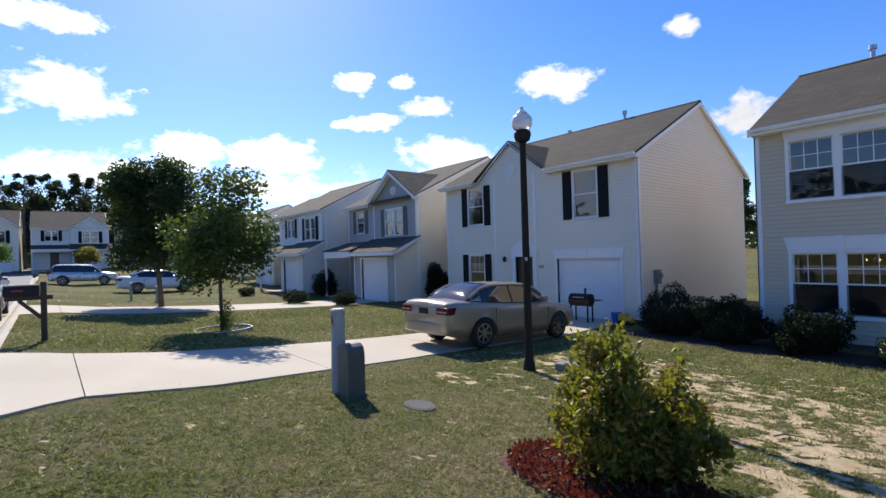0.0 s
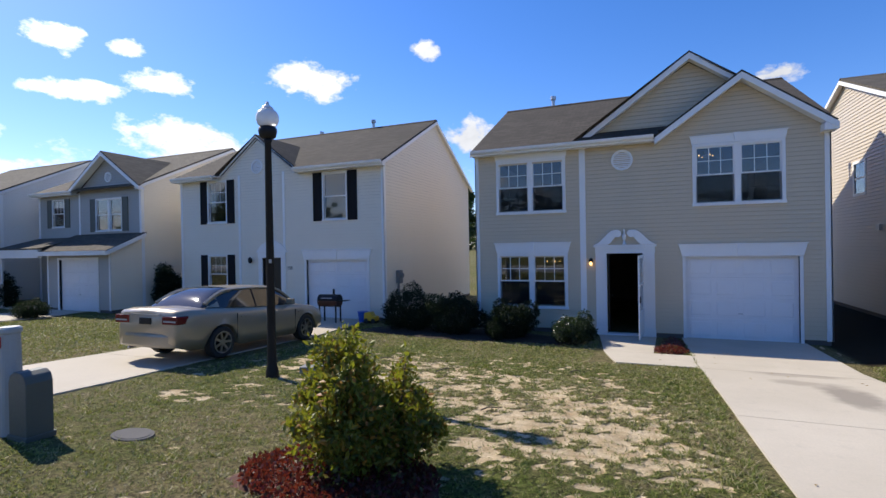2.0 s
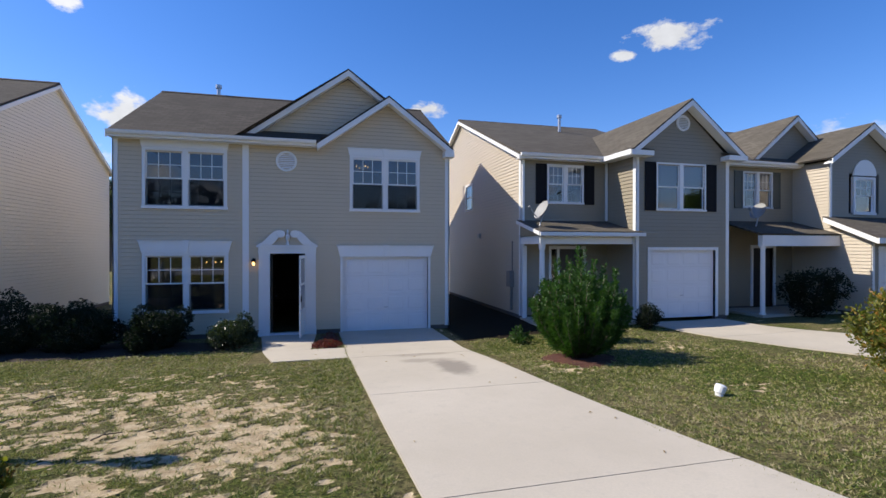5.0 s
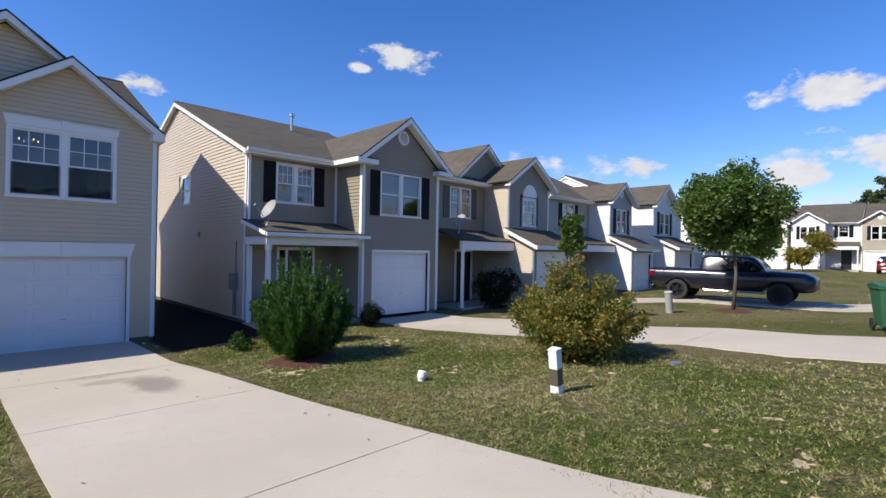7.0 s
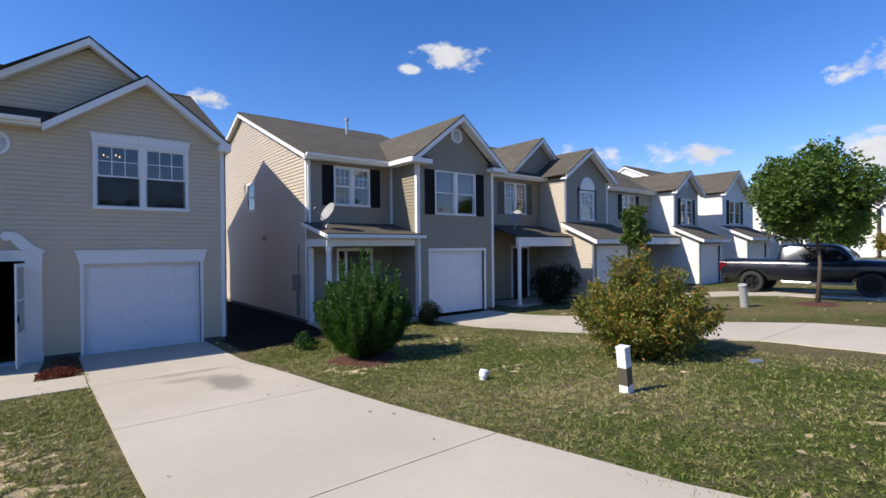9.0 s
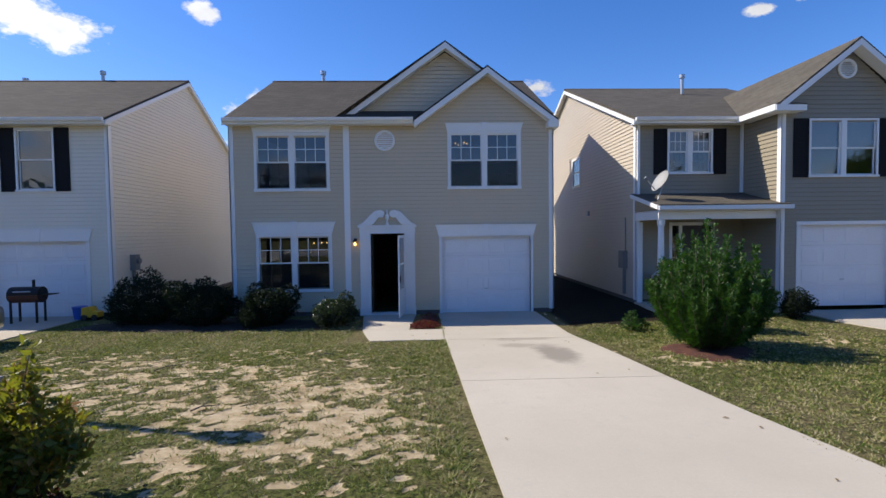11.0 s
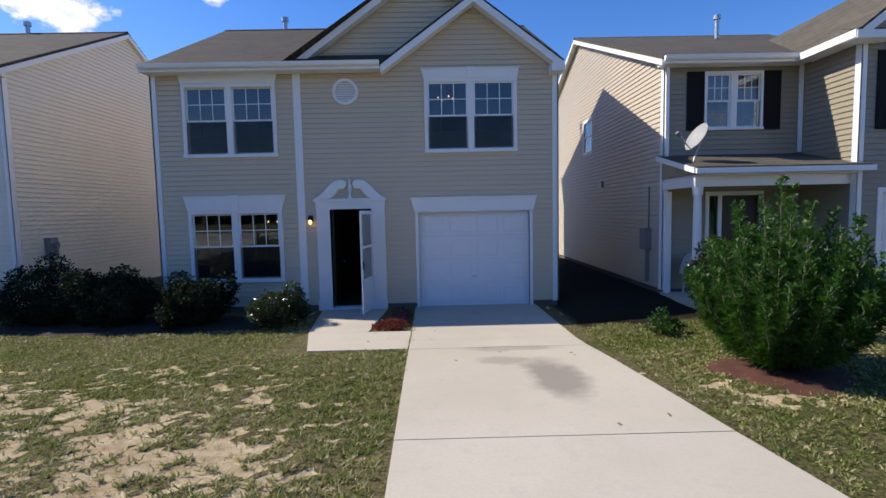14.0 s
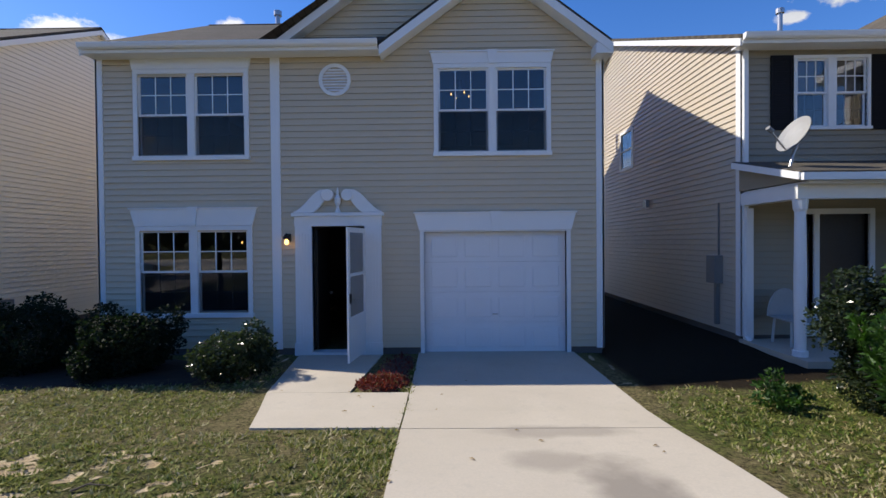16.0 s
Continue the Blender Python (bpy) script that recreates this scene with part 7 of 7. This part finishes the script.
part("seat", Geo().slab([(-0.25, -0.25, 0.38), (0.25, -0.25, 0.38), (0.25, 0.25, 0.4), (-0.25, 0.25, 0.4)], (0, 0, 0.03)), PALEGREY, pc, bevel=0.01)
part("backrest", Geo().slab([(0.28 * math.cos(a), 0.24, 0.42 + 0.45 * math.sin(a)) for a in [math.pi * k / 12 for k in range(13)]], (0, 0.03, 0)), PALEGREY, pc)
for a, b in ((-0.22, -0.22), (0.22, -0.22), (-0.22, 0.22), (0.22, 0.22)):
    part("leg", Geo().bar((a, b, 0), (a * 0.9, b * 0.9, 0.38), 0.035, 0.035), PALEGREY, pc)

# fallen twigs and leaves on the lawn and the driveway
rg = np.random.default_rng(77)
for k, (x, y, L) in enumerate(((0.9, -5.9, 0.45), (2.4, -7.9, 0.3), (-0.7, -5.2, 0.35), (3.2, -5.0, 0.25))):
    tw = thing("twig", (x, y, hz(x, y) + 0.012), "thin dry brown twig lying on the lawn", "twig", "twigs on the lawn", rz=float(rg.random() * 60))
    part("stick", Geo().tube([(0, 0, 0), (L * 0.4, 0.03, 0.02), (L, -0.02, 0.01)], [0.01, 0.008, 0.004], 6).tube([(L * 0.4, 0.03, 0.02), (L * 0.7, 0.12, 0.03)], [0.006, 0.002], 5), BARK, tw)
g = Geo()
for k in range(260):
    x, y = rg.random() * 9 + 2, -13.8 + rg.random() * 12
    z = hz(x, y) + (0.03 if 5.4 < x < 8.5 else 0.04)
    a, s = rg.random() * 6.28, 0.015 + 0.02 * rg.random()
    c_, s_ = math.cos(a) * s, math.sin(a) * s
    if 5.4 < x < 8.5 and rg.random() < 0.75:
        continue
    g.add([(x - c_, y - s_, z), (x + s_ * 0.5, y - c_ * 0.5, z + 0.008), (x + c_, y + s_, z + 0.004), (x - s_ * 0.5, y + c_ * 0.5, z + 0.01)], [(0, 1, 2, 3)])
fl = new("fallen_leaves", g.mesh("fallen_leaves", leaf_mat("dry_brown_leaves", (0.12, 0.07, 0.03), (0.3, 0.2, 0.09))))
tagged(fl, "scattered small dry brown leaves on the ground", "fallen leaves", kind="stuff")


# ---- far houses and trees ----
for k, (x, y, w_, m1, m2, wr) in enumerate(((72, 3.4, 6.6, CREAM, CREAM, True), (72.5, -3.5, 5.8, WHITES, WHITES, False), (73, -9.4, 5.9, TAUPE, CREAM, False), (73.5, -15.4, 6.1, WHITES, WHITES, True), (74, -21.6, 6.4, CREAM, CREAM, False), (74, -28.4, 7.4, WHITES, WHITES, True))):
    row_house((x, y, hz(x, y) + 0.05), -90, m1, m2, ("two-storey cream house at the street's end", "two-storey white house with a long roof at the street's end", "two-storey tan house with a cream side wall at the street's end", "two-storey white house at the street's end", "two-storey pale cream house at the street's end", "two-storey white house beside the road at the street's end")[k], w=w_, wing=3.0, wing_right=wr, lower=False, detail=False, group="houses at the street's end")
row_house((48.2, 0.3, 0.6), 0, WHITES, WHITES, "two-storey white house with dark shutters", w=9, wing_right=False, detail=False)
for k, (y, m1) in enumerate(((-33, CREAM), (-24.3, CREAM), (-15.6, WHITES), (-6.5, GREYS), (2.5, WHITES), (11.5, CREAM))):
    row_house((-71, y, hz(-71, y) + 0.05), 90, m1, m1, ("two-storey cream house across the far lawn", "two-storey cream house across the far lawn", "two-storey white house with a gable across the far lawn", "two-storey grey house across the far lawn", "two-storey white house across the far lawn", "two-storey cream house across the far lawn")[k], w=7.6, wing=3.8, wing_right=True, lower=k % 2 == 0, detail=False, roofmat=SHINGLE, group="houses across the far lawn")
row_house((-54, 1.0, 0.5), 0, WHITES, WHITES, "two-storey white house with dark shutters", w=8, detail=False, group="houses on the near side")

for k, (x, y, h_, r_) in enumerate(((68, -6.5, 4.2, 1.7), (67, -18.5, 4.0, 1.5), (66, -27, 4.5, 1.9), (58, -3, 3.2, 1.6), (61, -6, 2.6, 1.4), (47, -5, 4.8, 2.2), (-66, -10.5, 3.6, 1.6), (-62, -18, 4.0, 1.8), (-68, -1, 5.0, 2.2), (38, -7, 4.0, 1.5))):
    tree((x, y), h_, (r_, r_, h_ * 0.38), L_GRN if k % 2 else L_YEL, "small garden tree on a far lawn", 60 + k, n=2600, size=0.22, r=0.06, base=h_ * 0.22, group="small far trees", k=9)


def pine(at, h, seed, low=0.42, mat=None):
    rg = np.random.default_rng(seed)
    x, y = at
    t = thing("tree", (x, y, hz(x, y) - 0.3), "tall dark pine with a ragged crown behind the houses", "tree", "tall trees behind the houses")
    wood, g = Geo(), Geo()
    wood.tube([(0, 0, 0), (0.2, 0, h * 0.5), (0, 0.2, h * 0.97)], [0.28, 0.2, 0.05], 7)
    for k in range(22):
        z = h * (low + (0.98 - low) * k / 22)
        a = rg.random() * 6.283
        L = h * 0.2 * (1.15 - 0.75 * k / 22) * (0.6 + 0.7 * rg.random())
        e = Vector((L * math.cos(a), L * math.sin(a), z + L * 0.25))
        wood.tube([(0.1, 0.1, z - L * 0.1), e * 1.0], [0.08, 0.03], 5)
        leaf_cards(g, rg, (e.x * 0.8, e.y * 0.8, e.z), (L * 0.6, L * 0.6, L * 0.48), 330, 0.34, hollow=0.05)
    part("trunk", wood, BARK, t)
    me = bpy.data.meshes.new("crown")
    me.from_pydata(g.v, [], g.f)
    me.materials.append(mat or L_FAR)
    c_ = new("crown", me)
    c_.parent = t
    return t


for k, (az, d, h_) in enumerate(((3.6, 108, 12.5), (2.2, 104, 14.5), (0.4, 108, 14), (-4.6, 106, 14), (-6.0, 104, 15.5), (-7.6, 104, 13), (-9.6, 110, 15), (-12, 108, 14),
                                (168, 112, 13), (170.5, 106, 16), (172.5, 110, 15), (174.3, 104, 17.5), (176.2, 108, 17), (178, 104, 16), (179.8, 110, 17), (181.6, 104, 16), (183.5, 108, 17), (186, 106, 16), (88, 60, 9), (92, 64, 10), (110, 55, 9), (63, 60, 9))):
    pine((4.8 + d * math.cos(radians(az)), -14.1 + d * math.sin(radians(az))), h_, 200 + k, *((0.2, L_FARW) if az > 120 else ()))


def far_wood():
    """A dark belt of woodland that closes the view past the last houses, plus an unseen row for reflections."""
    rg = np.random.default_rng(9)
    g = Geo()
    for k in range(520):
        az = rg.random() * 6.283
        d = 165 + 60 * rg.random()
        x, y = 4.8 + d * math.cos(az), -14.1 + d * math.sin(az)
        s = 6 + 5 * rg.random()
        leaf_cards(g, rg, (x, y, s * 0.55), (s, s, s * 0.75), 70, 2.6, hollow=0.5)
    # unseen trees across the road, added to darken what the windows reflect
    for k in range(90):
        x, y = -60 + 130 * k / 90, -62 - 12 * rg.random()
        s = 5 + 3 * rg.random()
        leaf_cards(g, rg, (x, y, s * 0.6 + 1), (s * 0.8, s * 0.8, s * 0.9), 130, 1.3, hollow=0.5)
    for k in range(60):
        az = radians(165 + 24 * rg.random())
        x, y = 4.8 + 118 * math.cos(az), -14.1 + 118 * math.sin(az)
        s = 4.5 + 3 * rg.random()
        leaf_cards(g, rg, (x, y, s * 0.9 + 4.5), (s * 0.8, s * 0.8, s * 1.15), 420, 0.6, hollow=0.3)
    me = bpy.data.meshes.new("far_wood")
    me.from_pydata(g.v, [], g.f)
    me.materials.append(L_FARW)
    tagged(new("far_wood", me), "dark belt of mixed woodland along the horizon", "woodland", kind="stuff")


far_wood()


# ---- grass ----
def turf_blades():
    """Short blades over the lawn near the walk, thin where the turf is bare."""
    rg = np.random.default_rng(4)
    n = 3700000
    x = rg.random(n) * 32.4 - 15.9
    y = -14.85 + rg.random(n) * 13.85
    eye = np.minimum(np.hypot(x - 4.8, y + 14.1), np.minimum(np.hypot(x - 5.7, y + 11.0), np.hypot(x - 5.9, y + 8.5)))
    dens = np.clip(1.15 - eye / 8.5, 0.14, 1.0)
    tuft = np.clip((fbm(x * 13, y * 13, 61, 3) - 0.4) * 8, 0.03, 1)
    keep = rg.random(n) < dens * tuft
    drives = ((x > 5.42) & (x < 8.42) & (y > -14.2)) | ((x > -6.75) & (x < -3.5)) | ((x > -7.5) & (x < -2.4) & (y < -13.5)) | ((x < -15.6) & (y < -13)) | ((x < -6.6) & (y > -2)) | ((y > -3.66) & (y < -0.2) & (x > 3.4) & (x < 5.5) & ((y < -2.3) | (x < 4.85))) | ((x > 14.9) & (x < 19.7) & (y < -6)) | ((x > 14) & (y > -6))
    edge = fbm(x * 3, y * 3, 50, 3) * 0.14
    drives &= ~((x > 5.42) & (x < 5.42 + edge - 0.04)) | (y < -14)
    flare = ((x > 4.95) & (x < 9.4) & (y < -13.8))
    keep &= ~drives & ~flare & (y < -0.35) & ~((x > 8.4) & (x < 11.6) & (y > -2.0 - 0.7 * fbm(x * 2, y * 2, 70, 3)))
    bare_ = bare(x, y)
    keep &= rg.random(n) > bare_ * 0.94
    x, y = x[keep], y[keep]
    m = len(x)
    tall = 0.012 + 0.03 * rg.random(m) + 0.035 * np.clip(fbm(x * 0.9, y * 0.9, 31, 3) - 0.5, 0, 1)
    tall = np.where((x > 4.6) & (x < 5.6), tall * 1.35, tall)
    near = np.hypot(x - 5, y + 12)
    tall = tall * (1 + np.clip(near / 14, 0, 1) * 0.6)
    wid = 0.0042 + 0.0036 * rg.random(m) + np.clip(near - 3, 0, 20) * 0.0012
    a, lean = rg.random(m) * 6.283, 0.3 + 1.3 * rg.random(m)
    xs_, ys_ = np.linspace(-16.5, 17, 280), np.linspace(-15, 0, 120)
    grid = np.array([[height(u, v) for u in xs_] for v in ys_])
    fx = np.clip((x - xs_[0]) / (xs_[1] - xs_[0]), 0, 278.999)
    fy = np.clip((y - ys_[0]) / (ys_[1] - ys_[0]), 0, 118.999)
    ix, iy = fx.astype(int), fy.astype(int)
    tx, ty = fx - ix, fy - iy
    z = (grid[iy, ix] * (1 - tx) + grid[iy, ix + 1] * tx) * (1 - ty) + (grid[iy + 1, ix] * (1 - tx) + grid[iy + 1, ix + 1] * tx) * ty
    z += (fbm(x * 1.3, y * 1.3, 20, 2) - 0.37) * 0.04 - 0.006
    b = rg.random(m) * 6.283
    v = np.empty((m, 3, 3), np.float32)
    v[:, 0] = np.stack([x - wid * np.cos(a), y - wid * np.sin(a), z], 1)
    v[:, 1] = np.stack([x + wid * np.cos(a), y + wid * np.sin(a), z], 1)
    v[:, 2] = np.stack([x + np.cos(b) * lean * tall, y + np.sin(b) * lean * tall, z + tall * (1 - 0.3 * lean)], 1)
    me = bpy.data.meshes.new("turf")
    me.vertices.add(3 * m)
    me.vertices.foreach_set("co", v.ravel())
    me.loops.add(3 * m)
    me.loops.foreach_set("vertex_index", np.arange(3 * m, dtype=np.int32))
    me.polygons.add(m)
    me.polygons.foreach_set("loop_start", np.arange(0, 3 * m, 3, dtype=np.int32))
    me.update(calc_edges=True)
    me.validate()
    me.materials.append(BLADE)
    tagged(new("turf", me), "short green and straw-coloured grass blades on the lawn", "grass", kind="stuff")


bm2 = Mat("grass_blades", (0.06, 0.09, 0.02), 0.6, spec=0.25)
r_ = bm2.geo.outputs["Random Per Island"]
n2, n4 = bm2.noise(0.35, 3), bm2.noise(5.5, 5, 0.65)
dead = bm2.math("ADD", bm2.math("MULTIPLY", n2, 0.6), bm2.math("MULTIPLY", n4, 0.5))
fac = bm2.math("ADD", r_, bm2.math("MULTIPLY", bm2.math("SUBTRACT", dead, 0.55), 2.4))
bm2.color(bm2.ramp(fac, (0.05, (0.035, 0.075, 0.01)), (0.36, (0.165, 0.23, 0.034)), (0.56, (0.31, 0.295, 0.088)), (0.85, (0.5, 0.42, 0.25))))
tr = bm2.n.new("ShaderNodeBsdfTranslucent")
mx = bm2.n.new("ShaderNodeMixShader")
mx.inputs[0].default_value = 0.35
tr.inputs[0].default_value = (0.25, 0.26, 0.07, 1)
bm2.l.new(bm2.b.outputs[0], mx.inputs[1])
bm2.l.new(tr.outputs[0], mx.inputs[2])
bm2.l.new(mx.outputs[0], bm2.n["Material Output"].inputs[0])
BLADE = bm2.m
turf_blades()
